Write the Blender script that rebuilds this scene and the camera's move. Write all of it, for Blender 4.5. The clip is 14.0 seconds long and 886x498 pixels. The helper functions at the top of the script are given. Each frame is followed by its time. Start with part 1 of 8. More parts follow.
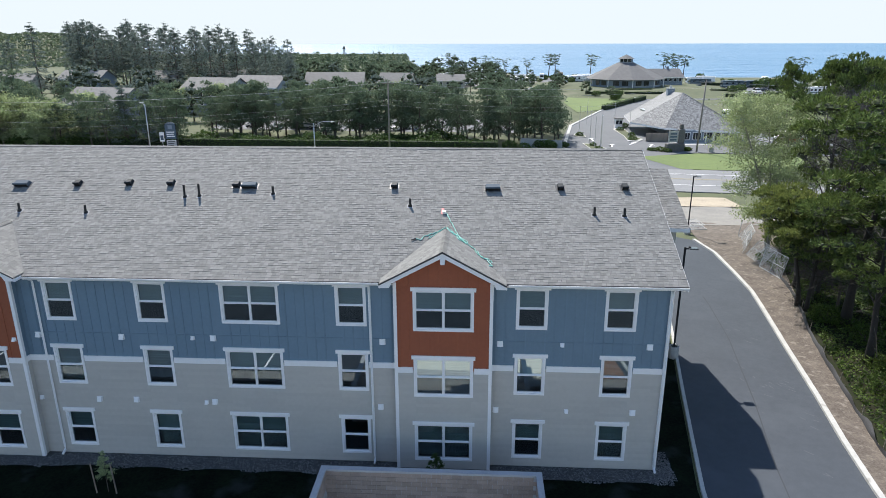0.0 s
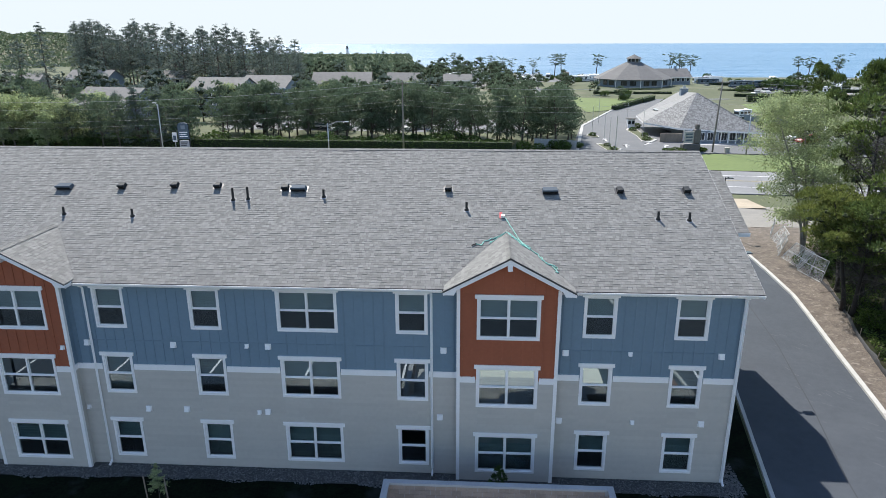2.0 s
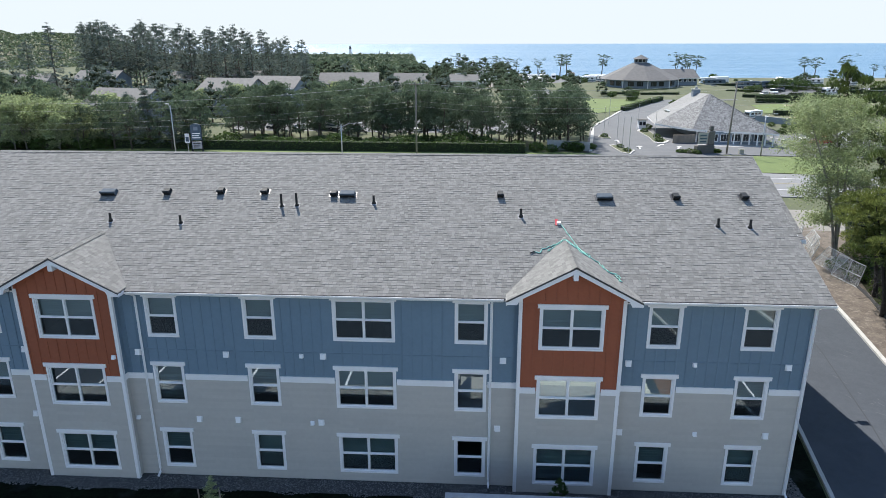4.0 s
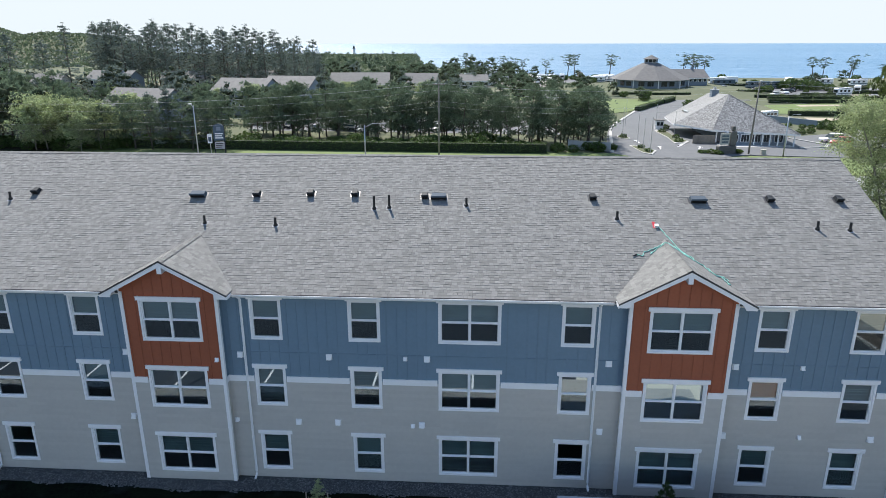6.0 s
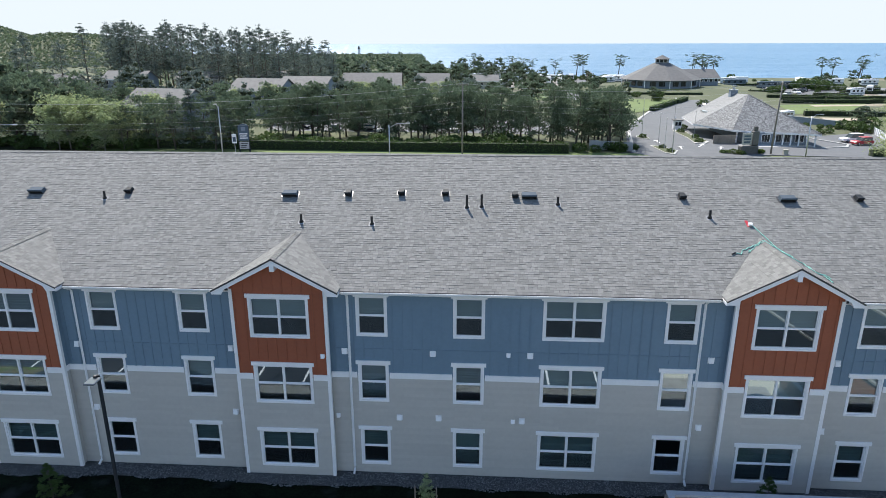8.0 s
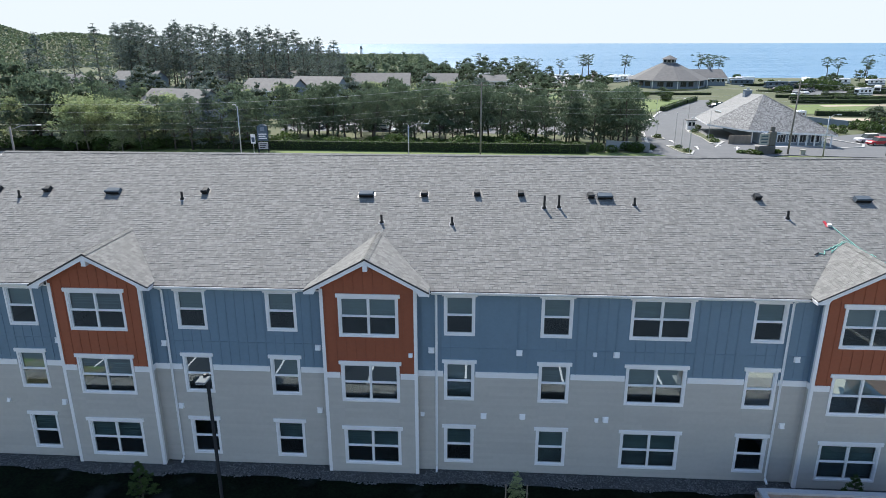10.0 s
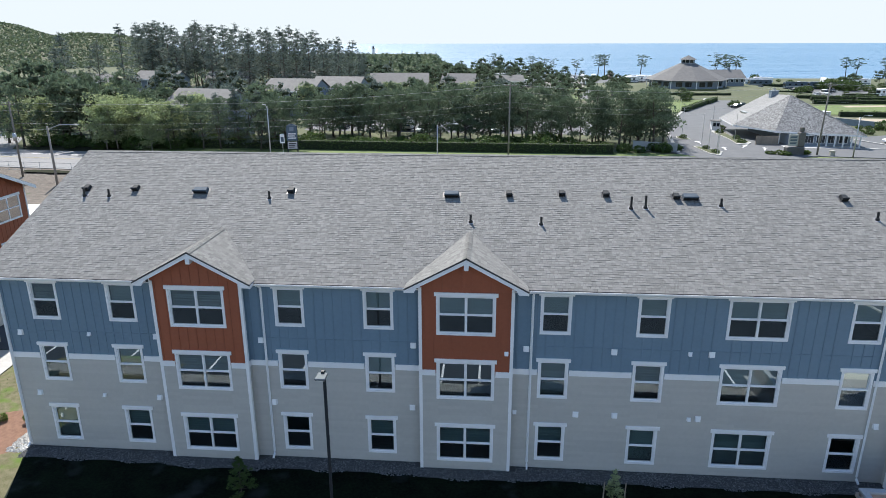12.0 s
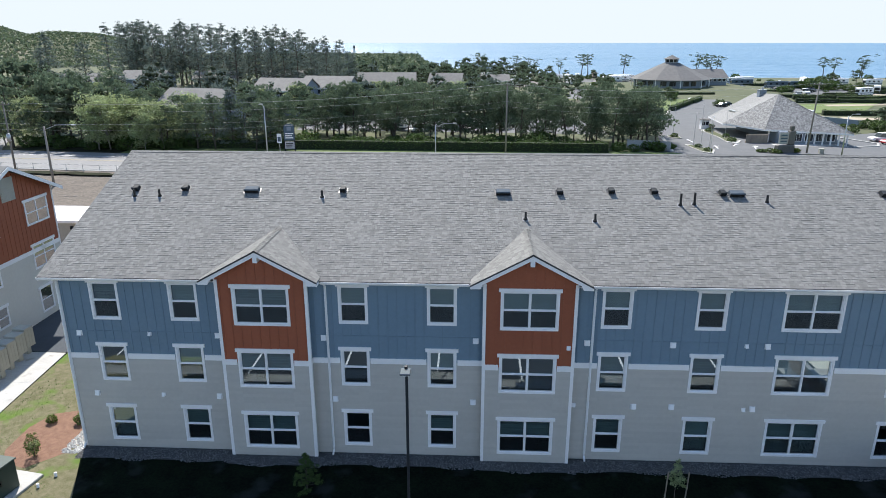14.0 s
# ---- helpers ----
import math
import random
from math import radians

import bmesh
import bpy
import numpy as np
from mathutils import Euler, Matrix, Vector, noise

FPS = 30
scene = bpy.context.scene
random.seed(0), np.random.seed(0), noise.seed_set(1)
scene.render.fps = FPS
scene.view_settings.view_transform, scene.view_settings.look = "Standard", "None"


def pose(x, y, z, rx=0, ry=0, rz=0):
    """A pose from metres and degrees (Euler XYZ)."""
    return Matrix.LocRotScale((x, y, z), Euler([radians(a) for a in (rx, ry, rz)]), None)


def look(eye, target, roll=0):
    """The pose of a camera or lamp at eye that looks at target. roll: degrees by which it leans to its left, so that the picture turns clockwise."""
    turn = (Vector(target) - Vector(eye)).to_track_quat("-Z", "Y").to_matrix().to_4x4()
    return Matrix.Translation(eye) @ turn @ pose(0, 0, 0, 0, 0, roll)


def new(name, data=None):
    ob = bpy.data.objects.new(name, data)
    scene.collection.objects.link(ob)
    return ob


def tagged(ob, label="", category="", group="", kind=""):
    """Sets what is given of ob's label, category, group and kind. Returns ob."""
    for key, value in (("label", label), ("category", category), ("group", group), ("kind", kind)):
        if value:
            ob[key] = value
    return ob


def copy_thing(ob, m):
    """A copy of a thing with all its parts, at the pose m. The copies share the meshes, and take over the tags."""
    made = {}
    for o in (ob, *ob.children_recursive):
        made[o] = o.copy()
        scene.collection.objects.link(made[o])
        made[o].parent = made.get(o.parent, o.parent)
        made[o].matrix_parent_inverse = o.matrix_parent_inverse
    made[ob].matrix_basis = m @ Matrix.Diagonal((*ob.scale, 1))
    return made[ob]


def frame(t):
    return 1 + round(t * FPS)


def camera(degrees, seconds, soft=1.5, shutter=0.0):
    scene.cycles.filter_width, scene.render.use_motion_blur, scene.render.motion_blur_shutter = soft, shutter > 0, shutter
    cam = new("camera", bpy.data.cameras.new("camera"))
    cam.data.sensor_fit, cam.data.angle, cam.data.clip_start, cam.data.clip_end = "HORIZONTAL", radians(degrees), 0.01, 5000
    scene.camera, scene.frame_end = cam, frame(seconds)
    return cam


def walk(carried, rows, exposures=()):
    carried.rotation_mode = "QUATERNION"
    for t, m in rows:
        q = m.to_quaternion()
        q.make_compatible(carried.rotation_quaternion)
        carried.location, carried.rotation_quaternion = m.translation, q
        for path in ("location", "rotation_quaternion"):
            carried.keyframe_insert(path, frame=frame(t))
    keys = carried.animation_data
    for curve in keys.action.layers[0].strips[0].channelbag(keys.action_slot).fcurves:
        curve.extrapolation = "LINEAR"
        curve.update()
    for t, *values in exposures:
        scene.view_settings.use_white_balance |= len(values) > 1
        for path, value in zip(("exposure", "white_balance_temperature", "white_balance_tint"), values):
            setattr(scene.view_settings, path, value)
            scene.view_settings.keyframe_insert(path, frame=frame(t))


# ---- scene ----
cam = camera(67.7, 14.0, soft=0.75)
METRES, EYE, TILT, LEAN, TURN = 24.4, 17.95, 0.0, 0.0, 3.1
ROWS = [
    (0.0, 0.0, 0.0, 0.0, -0.03, -17.53, 0.1),
    (0.5, -0.0271, 0.0094, -0.0004, -0.01, -17.53, 0.1),
    (1.0, -0.0548, 0.018, -0.0015, 0.04, -17.53, 0.1),
    (1.5, -0.0804, 0.0277, -0.0021, 0.07, -17.55, 0.1),
    (2.0, -0.1032, 0.0378, -0.0016, 0.1, -17.54, 0.1),
    (2.5, -0.1246, 0.0462, -0.0005, 0.11, -17.53, 0.11),
    (5.0, -0.2758, 0.0689, 0.0073, 0.29, -17.53, 0.09),
    (5.5, -0.3253, 0.0677, 0.0082, 0.3, -17.54, 0.09),
    (6.0, -0.3704, 0.0649, 0.009, 0.31, -17.55, 0.07),
    (6.5, -0.4159, 0.0608, 0.0098, 0.35, -17.54, 0.1),
    (7.0, -0.4595, 0.0564, 0.0102, 0.39, -17.54, 0.1),
    (7.5, -0.5002, 0.0518, 0.0108, 0.45, -17.54, 0.1),
    (8.0, -0.5403, 0.047, 0.0113, 0.49, -17.54, 0.11),
    (10.5, -0.7267, 0.0325, 0.0167, 0.47, -17.55, 0.11),
    (11.0, -0.7651, 0.0292, 0.0178, 0.8, -17.55, 0.1),
    (11.5, -0.8029, 0.0252, 0.0186, 1.08, -17.55, 0.1),
    (12.0, -0.8403, 0.0206, 0.0189, 1.28, -17.55, 0.1),
    (12.5, -0.8778, 0.0157, 0.0196, 1.54, -17.57, 0.1),
    (13.0, -0.9158, 0.0104, 0.0202, 1.7, -17.56, 0.09),
    (13.5, -0.9511, 0.0052, 0.0205, 1.07, -17.57, 0.06),
    (14.0, -0.9856, 0.0001, 0.0211, -0.48, -17.6, 0.02),
]
walk(cam, [(t, pose(0, 0, EYE, TILT, LEAN, TURN) @ pose(METRES * x, METRES * y, METRES * z, 90 + pitch, roll, yaw)) for t, x, y, z, yaw, pitch, roll in ROWS], exposures=[(0.0, 0.66, 6400, 10), (14.0, 0.66, 6400, 10)])

# ---- world and sun ----
SUN_DIR = Vector((-0.30, 0.765, 1.0)).normalized()
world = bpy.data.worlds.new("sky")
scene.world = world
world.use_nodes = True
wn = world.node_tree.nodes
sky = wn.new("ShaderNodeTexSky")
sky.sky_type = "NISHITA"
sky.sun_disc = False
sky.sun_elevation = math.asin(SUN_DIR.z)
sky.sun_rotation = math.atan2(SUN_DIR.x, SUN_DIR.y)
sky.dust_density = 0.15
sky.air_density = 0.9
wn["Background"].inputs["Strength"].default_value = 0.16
sky_cap = wn.new("ShaderNodeVectorMath")  # caps the sky's brightness in each channel so it stays below white
sky_cap.operation = "MINIMUM"
sky_cap.inputs[1].default_value = (3.45, 3.77, 3.96)
world.node_tree.links.new(sky.outputs[0], sky_cap.inputs[0])
world.node_tree.links.new(sky_cap.outputs[0], wn["Background"].inputs["Color"])
sun = new("sun", bpy.data.lights.new("sun", "SUN"))
sun.data.energy = 5.0
sun.data.angle = radians(0.53)
sun.data.color = (1.0, 0.95, 0.88)
sun.matrix_world = look(SUN_DIR * 100, (0, 0, 0))

# ---- helpers of this scene ----


def mesh_from(name, verts, faces, mats, smooth=False):
    me = bpy.data.meshes.new(name)
    held = sorted({i for f in faces for i in f})
    if len(held) < len(verts):
        at = {v: i for i, v in enumerate(held)}
        verts, faces = [verts[i] for i in held], [tuple(at[i] for i in f) for f in faces]
    me.from_pydata([tuple(v) for v in verts], [], faces)
    for m in mats if isinstance(mats, (list, tuple)) else [mats]:
        me.materials.append(m)
    if smooth:
        me.polygons.foreach_set("use_smooth", [True] * len(me.polygons))
    me.update()
    return me


def part(name, bm, material, parent=None, label=""):
    """Link a bmesh as one mesh object under a thing or a part."""
    me = bpy.data.meshes.new(name)
    bm.to_mesh(me)
    bm.free()
    me.materials.append(material)
    ob = new(name, me)
    if parent is not None:
        ob.parent = parent
    if label:
        ob["label"] = label
    return ob


def shell(name, verts, faces, material, parent=None, label="", smooth=False):
    ob = new(name, mesh_from(name, verts, faces, material, smooth))
    if parent is not None:
        ob.parent = parent
    if label:
        ob["label"] = label
    return ob


def linked(name, me, parent, m):
    """A further object on a mesh that is already there."""
    ob = new(name, me)
    ob.parent = parent
    ob.matrix_basis = m
    return ob


def empty(name, m=None):
    ob = new(name)
    ob.empty_display_size = 0.2
    if m is not None:
        ob.matrix_basis = m
    return ob


def box(bm, x0, x1, y0, y1, z0, z1, bevel=0.0):
    vs = [bm.verts.new((x, y, z)) for z in (z0, z1) for y in (y0, y1) for x in (x0, x1)]
    fs = [(0, 2, 3, 1), (4, 5, 7, 6), (0, 1, 5, 4), (2, 6, 7, 3), (1, 3, 7, 5), (0, 4, 6, 2)]
    made = [bm.faces.new([vs[i] for i in f]) for f in fs]
    if bevel:
        edges = list({e for f in made for e in f.edges})
        bmesh.ops.bevel(bm, geom=edges, offset=bevel, segments=1, affect="EDGES")
    return bm


def boxes(*rows, bevel=0.0):
    bm = bmesh.new()
    for r in rows:
        box(bm, *r, bevel=bevel)
    return bm


def tube(V, Fc, pts, radii, sides=7, cap=True):
    """Append a tube along pts to the lists of vertices and faces."""
    pts = [Vector(p) for p in pts]
    start = len(V)
    for i, p in enumerate(pts):
        d = (pts[min(i + 1, len(pts) - 1)] - pts[max(i - 1, 0)]).normalized()
        a = d.orthogonal().normalized() if abs(d.z) < 0.95 else Vector((1, 0, 0)).cross(d).normalized()
        b = d.cross(a)
        for k in range(sides):
            w = 2 * math.pi * k / sides
            V.append(p + (a * math.cos(w) + b * math.sin(w)) * radii[i])
    for i in range(len(pts) - 1):
        for k in range(sides):
            k2 = (k + 1) % sides
            Fc.append((start + i * sides + k, start + i * sides + k2, start + (i + 1) * sides + k2, start + (i + 1) * sides + k))
    if cap:
        Fc.append(tuple(start + k for k in reversed(range(sides))))
        Fc.append(tuple(start + (len(pts) - 1) * sides + k for k in range(sides)))


def pipe(name, pts, radii, material, parent=None, sides=8, label=""):
    V, Fc = [], []
    if isinstance(radii, (int, float)):
        radii = [radii] * len(pts)
    tube(V, Fc, pts, radii, sides)
    return shell(name, V, Fc, material, parent, label, smooth=sides > 6)

# ---- materials ----


def mat(name, col, col2=None, scale=3.0, rough=0.75, bump=0.0, bump_scale=60.0, metal=0.0, vary=0.0, island=0.0, stretch=(1, 1, 1), dirt=None, spec=0.5, local=False):
    """A procedural surface: two scales of mottling between col and col2, optional fine relief and a shift of value by object or island."""
    m = bpy.data.materials.new(name)
    m.use_nodes = True
    nt = m.node_tree
    n, ln = nt.nodes, nt.links
    bsdf = n["Principled BSDF"]
    bsdf.inputs["Roughness"].default_value = rough
    bsdf.inputs["Metallic"].default_value = metal
    bsdf.inputs["Specular IOR Level"].default_value = spec
    col2 = col2 or tuple(c * 0.8 for c in col)
    geo = n.new("ShaderNodeNewGeometry")
    mp = n.new("ShaderNodeMapping")
    mp.inputs["Scale"].default_value = stretch
    if local:
        tc = n.new("ShaderNodeTexCoord")
        ln.new(tc.outputs["Object"], mp.inputs[0])
    else:
        ln.new(geo.outputs["Position"], mp.inputs[0])
    big, fine = n.new("ShaderNodeTexNoise"), n.new("ShaderNodeTexNoise")
    for node, sc, det in ((big, scale, 4), (fine, scale * 9, 3)):
        ln.new(mp.outputs[0], node.inputs["Vector"])
        node.inputs["Scale"].default_value = sc
        node.inputs["Detail"].default_value = det
    add = n.new("ShaderNodeMath")
    add.operation = "ADD"
    ln.new(big.outputs[0], add.inputs[0])
    ln.new(fine.outputs[0], add.inputs[1])
    ramp = n.new("ShaderNodeMapRange")
    ramp.inputs["From Min"].default_value, ramp.inputs["From Max"].default_value = 0.75, 1.25
    ln.new(add.outputs[0], ramp.inputs["Value"])
    mix = n.new("ShaderNodeMix")
    mix.data_type = "RGBA"
    ln.new(ramp.outputs[0], mix.inputs["Factor"])
    mix.inputs["A"].default_value, mix.inputs["B"].default_value = (*col, 1), (*col2, 1)
    out = mix.outputs["Result"]
    if dirt:
        spot = n.new("ShaderNodeTexNoise")
        spot.inputs["Scale"].default_value, spot.inputs["Detail"].default_value = dirt[1], 5
        ln.new(mp.outputs[0], spot.inputs["Vector"])
        r2 = n.new("ShaderNodeMapRange")
        r2.inputs["From Min"].default_value, r2.inputs["From Max"].default_value = dirt[2], dirt[2] + 0.12
        ln.new(spot.outputs[0], r2.inputs["Value"])
        mix2 = n.new("ShaderNodeMix")
        mix2.data_type = "RGBA"
        ln.new(r2.outputs[0], mix2.inputs["Factor"])
        ln.new(out, mix2.inputs["A"])
        mix2.inputs["B"].default_value = (*dirt[0], 1)
        out = mix2.outputs["Result"]
    if vary or island:
        hsv = n.new("ShaderNodeHueSaturation")
        r3 = n.new("ShaderNodeMapRange")
        amount = vary or island
        r3.inputs["To Min"].default_value, r3.inputs["To Max"].default_value = 1 - amount, 1 + amount
        if vary:
            src = n.new("ShaderNodeObjectInfo").outputs["Random"]
        else:
            src = geo.outputs["Random Per Island"]
        ln.new(src, r3.inputs["Value"])
        ln.new(r3.outputs[0], hsv.inputs["Value"])
        ln.new(out, hsv.inputs["Color"])
        out = hsv.outputs[0]
    ln.new(out, bsdf.inputs["Base Color"])
    if bump:
        tex = n.new("ShaderNodeTexNoise")
        tex.inputs["Scale"].default_value, tex.inputs["Detail"].default_value = bump_scale, 4
        ln.new(mp.outputs[0], tex.inputs["Vector"])
        bp = n.new("ShaderNodeBump")
        bp.inputs["Strength"].default_value = bump
        bp.inputs["Distance"].default_value = 0.02
        ln.new(tex.outputs[0], bp.inputs["Height"])
        ln.new(bp.outputs[0], bsdf.inputs["Normal"])
    return m


def leaf_mat(name, col, col2, through_light=0.35, amount=0.35):
    """Foliage: each leaf its own tone, some light passing through."""
    m = mat(name, col, col2, scale=0.35, rough=0.55, island=amount, spec=0.12)
    n, ln = m.node_tree.nodes, m.node_tree.links
    bsdf, out = n["Principled BSDF"], n["Material Output"]
    tr = n.new("ShaderNodeBsdfTranslucent")
    src = bsdf.inputs["Base Color"].links[0].from_socket
    ln.new(src, tr.inputs["Color"])
    mx = n.new("ShaderNodeMixShader")
    mx.inputs[0].default_value = through_light
    ln.new(bsdf.outputs[0], mx.inputs[1])
    ln.new(tr.outputs[0], mx.inputs[2])
    ln.new(mx.outputs[0], out.inputs["Surface"])
    return m


def glass_mat(name, tint=(0.48, 0.57, 0.585)):
    """A thin window pane: clear, with a mirror image on top."""
    m = bpy.data.materials.new(name)
    m.use_nodes = True
    n, ln = m.node_tree.nodes, m.node_tree.links
    n.remove(n["Principled BSDF"])
    clear, gloss, mx, lw = n.new("ShaderNodeBsdfTransparent"), n.new("ShaderNodeBsdfGlossy"), n.new("ShaderNodeMixShader"), n.new("ShaderNodeLayerWeight")
    clear.inputs["Color"].default_value = (*tint, 1)
    gloss.inputs["Roughness"].default_value = 0.01
    gloss.inputs["Color"].default_value = (0.84, 0.97, 1.0, 1)
    # the same share of mirror image from both sides of the pane, rising at a grazing angle
    lw.inputs["Blend"].default_value = 0.5
    power, share = n.new("ShaderNodeMath"), n.new("ShaderNodeMath")
    power.operation, share.operation = "POWER", "MULTIPLY_ADD"
    power.inputs[1].default_value = 5.0
    share.inputs[1].default_value, share.inputs[2].default_value = 0.74, 0.26
    ln.new(lw.outputs["Facing"], power.inputs[0])
    ln.new(power.outputs[0], share.inputs[0])
    ln.new(share.outputs[0], mx.inputs[0])
    ln.new(clear.outputs[0], mx.inputs[1])
    ln.new(gloss.outputs[0], mx.inputs[2])
    ln.new(mx.outputs[0], n["Material Output"].inputs["Surface"])
    return m


def screen_mat():
    """Fine fibreglass mesh, too fine to tell its threads apart: mostly clear."""
    m = bpy.data.materials.new("insect_screen_mesh")
    m.use_nodes = True
    n, ln = m.node_tree.nodes, m.node_tree.links
    bsdf = n["Principled BSDF"]
    bsdf.inputs["Base Color"].default_value = (0.03, 0.032, 0.035, 1)
    bsdf.inputs["Roughness"].default_value = 0.8
    bsdf.inputs["Specular IOR Level"].default_value = 0.1
    clear, mx = n.new("ShaderNodeBsdfTransparent"), n.new("ShaderNodeMixShader")
    mx.inputs[0].default_value = 0.16
    ln.new(clear.outputs[0], mx.inputs[1])
    ln.new(bsdf.outputs[0], mx.inputs[2])
    ln.new(mx.outputs[0], n["Material Output"].inputs["Surface"])
    return m


M_BLUE = mat("blue_fibre_cement", (0.165, 0.24, 0.31), (0.15, 0.22, 0.286), 0.8, 0.65, 0.1, 120, vary=0.05)
M_ORANGE = mat("rust_orange_fibre_cement", (0.335, 0.094, 0.043), (0.295, 0.083, 0.038), 0.8, 0.65, 0.1, 120, vary=0.05)
M_GREY = mat("warm_grey_lap_siding", (0.505, 0.475, 0.434), (0.472, 0.443, 0.406), 0.6, 0.65, 0.08, 150, island=0.035)
# grey siding lightened: bounced light on the neighbour's wall is in the colour
M_BOUNCE_GREY = mat("warm_grey_siding_with_bounce_light", (0.63, 0.6, 0.55), (0.59, 0.56, 0.515), 0.6, 0.65, 0.08, 150)
M_WHITE = mat("white_painted_trim", (0.89, 0.87, 0.87), (0.84, 0.82, 0.82), 1.5, 0.5)
M_VINYL = mat("white_vinyl", (0.87, 0.86, 0.86), (0.83, 0.82, 0.82), 2, 0.35)
M_SHINGLE = mat("weathered_grey_shingle", (0.201, 0.198, 0.188), (0.184, 0.181, 0.172), 1.5, 0.92, 0.4, 200, island=0.2)
M_SHINGLE_TAB = mat("weathered_grey_shingle_tab", (0.201, 0.198, 0.188), (0.184, 0.181, 0.172), 1.5, 0.92, 0.4, 200, vary=0.2)
M_VENT = mat("blue_grey_galvanised_hood", (0.1, 0.123, 0.15), (0.08, 0.1, 0.122), 5, 0.75, spec=0.15)
M_SCUFF = mat("pale_tyre_scuff", (0.082, 0.09, 0.102), (0.07, 0.078, 0.09), 6, 0.8)
M_SEAM = mat("dark_paving_seam", (0.033, 0.038, 0.046), (0.028, 0.032, 0.04), 6, 0.8)
M_UNDERLAY = mat("shingle_joint", (0.13, 0.125, 0.12), (0.1, 0.097, 0.093), 2, 0.95)
M_HALLROOF = mat("brown_grey_hall_shingle", (0.165, 0.16, 0.155), (0.12, 0.117, 0.114), 0.8, 0.9, 0.5, 30)
M_SHINGLE_FAR = mat("grey_cedar_shake", (0.21, 0.2, 0.187), (0.155, 0.148, 0.138), 0.8, 0.9, 0.5, 30, island=0.25)
M_SHAKE = mat("silvered_cedar_shake", (0.27, 0.268, 0.265), (0.15, 0.149, 0.148), 2.6, 0.85, 0.6, 30, island=0.4)
M_FLASH = mat("dark_drip_edge", (0.05, 0.05, 0.055), (0.035, 0.035, 0.04), 3, 0.45)
M_BLACK = mat("black_rubber", (0.018, 0.018, 0.02), (0.012, 0.012, 0.013), 4, 0.5)
M_BRONZE = mat("dark_painted_steel", (0.02, 0.024, 0.029), (0.015, 0.018, 0.022), 4, 0.68, spec=0.3)
M_LAMPHEAD = mat("satin_grey_lamp_housing", (0.16, 0.17, 0.18), (0.13, 0.14, 0.15), 4, 0.22, metal=0.4)
M_GALV = mat("galvanised_steel", (0.55, 0.56, 0.57), (0.42, 0.43, 0.44), 6, 0.4, metal=0.8)
M_GLASS = glass_mat("window_glass")
M_BLIND = mat("grey_window_blind", (0.5, 0.55, 0.54), (0.44, 0.49, 0.48), 3, 0.6)
M_SCREEN = screen_mat()
M_ROOM = mat("room_paint", (0.36, 0.40, 0.42), (0.32, 0.36, 0.38), 1, 0.8)
M_ASPHALT = mat("new_asphalt", (0.07, 0.079, 0.092), (0.061, 0.069, 0.081), 0.35, 0.75, 0.3, 180, dirt=((0.076, 0.085, 0.098), 0.25, 0.56), spec=0.12)
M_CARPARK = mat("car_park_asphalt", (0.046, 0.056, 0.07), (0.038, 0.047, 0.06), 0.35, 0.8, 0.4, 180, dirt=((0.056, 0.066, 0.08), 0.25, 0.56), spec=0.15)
M_ROAD = mat("worn_road_asphalt", (0.20, 0.20, 0.20), (0.16, 0.16, 0.165), 0.15, 0.8, 0.3, 60)
M_CONC = mat("pale_concrete", (0.47, 0.457, 0.43), (0.38, 0.37, 0.35), 1.2, 0.85, 0.2, 90, dirt=((0.3, 0.285, 0.26), 1.7, 0.6))
M_PADCONC = mat("fresh_cream_concrete", (0.74, 0.71, 0.6), (0.68, 0.65, 0.55), 1.2, 0.8, 0.2, 90)
M_DIRT = mat("bare_brown_earth", (0.15, 0.124, 0.1), (0.075, 0.06, 0.049), 1.1, 0.95, 1.0, 14, dirt=((0.2, 0.172, 0.145), 2.6, 0.57))
M_SAND = mat("sandy_fill", (0.42, 0.35, 0.26), (0.32, 0.27, 0.2), 0.5, 0.95, 0.6, 10)
M_GRAVELLOT = mat("grey_gravel_lot", (0.24, 0.225, 0.20), (0.18, 0.17, 0.155), 0.4, 0.95, 0.6, 20)
# lawn kept near black: the building's shade is put into its colour
M_SHADE_GRASS = mat("patchy_lawn_with_painted_shade", (0.008, 0.014, 0.007), (0.003, 0.0045, 0.0035), 0.9, 0.95, 1.0, 30, dirt=((0.021, 0.025, 0.023), 0.55, 0.56), spec=0.04)
M_LAWN = mat("green_lawn", (0.125, 0.168, 0.045), (0.098, 0.135, 0.038), 0.12, 0.9, 0.6, 12)
M_LAND = mat("rough_coastal_grass", (0.095, 0.105, 0.05), (0.066, 0.077, 0.037), 0.05, 0.95, 0.6, 4, dirt=((0.16, 0.15, 0.1), 0.03, 0.56))
M_MULCH = mat("red_bark_mulch", (0.235, 0.13, 0.085), (0.15, 0.08, 0.052), 5.0, 0.95, 1.0, 45)
M_STONE = mat("grey_river_rock", (0.135, 0.132, 0.13), (0.075, 0.075, 0.078), 3.0, 0.8, island=0.55)
M_GRAVELBED = mat("fine_grey_gravel", (0.085, 0.083, 0.08), (0.045, 0.045, 0.045), 14.0, 0.95, 1.0, 60)
M_PALESTONE = mat("pale_river_rock", (0.5, 0.49, 0.46), (0.4, 0.39, 0.37), 3.0, 0.8, island=0.3)
M_CMU = mat("tan_split_block", (0.36, 0.28, 0.235), (0.28, 0.22, 0.19), 2.5, 0.9, 0.7, 40, vary=0.13)
M_CAP = mat("grey_concrete_cap", (0.42, 0.42, 0.43), (0.35, 0.35, 0.36), 2, 0.85, 0.3, 50)
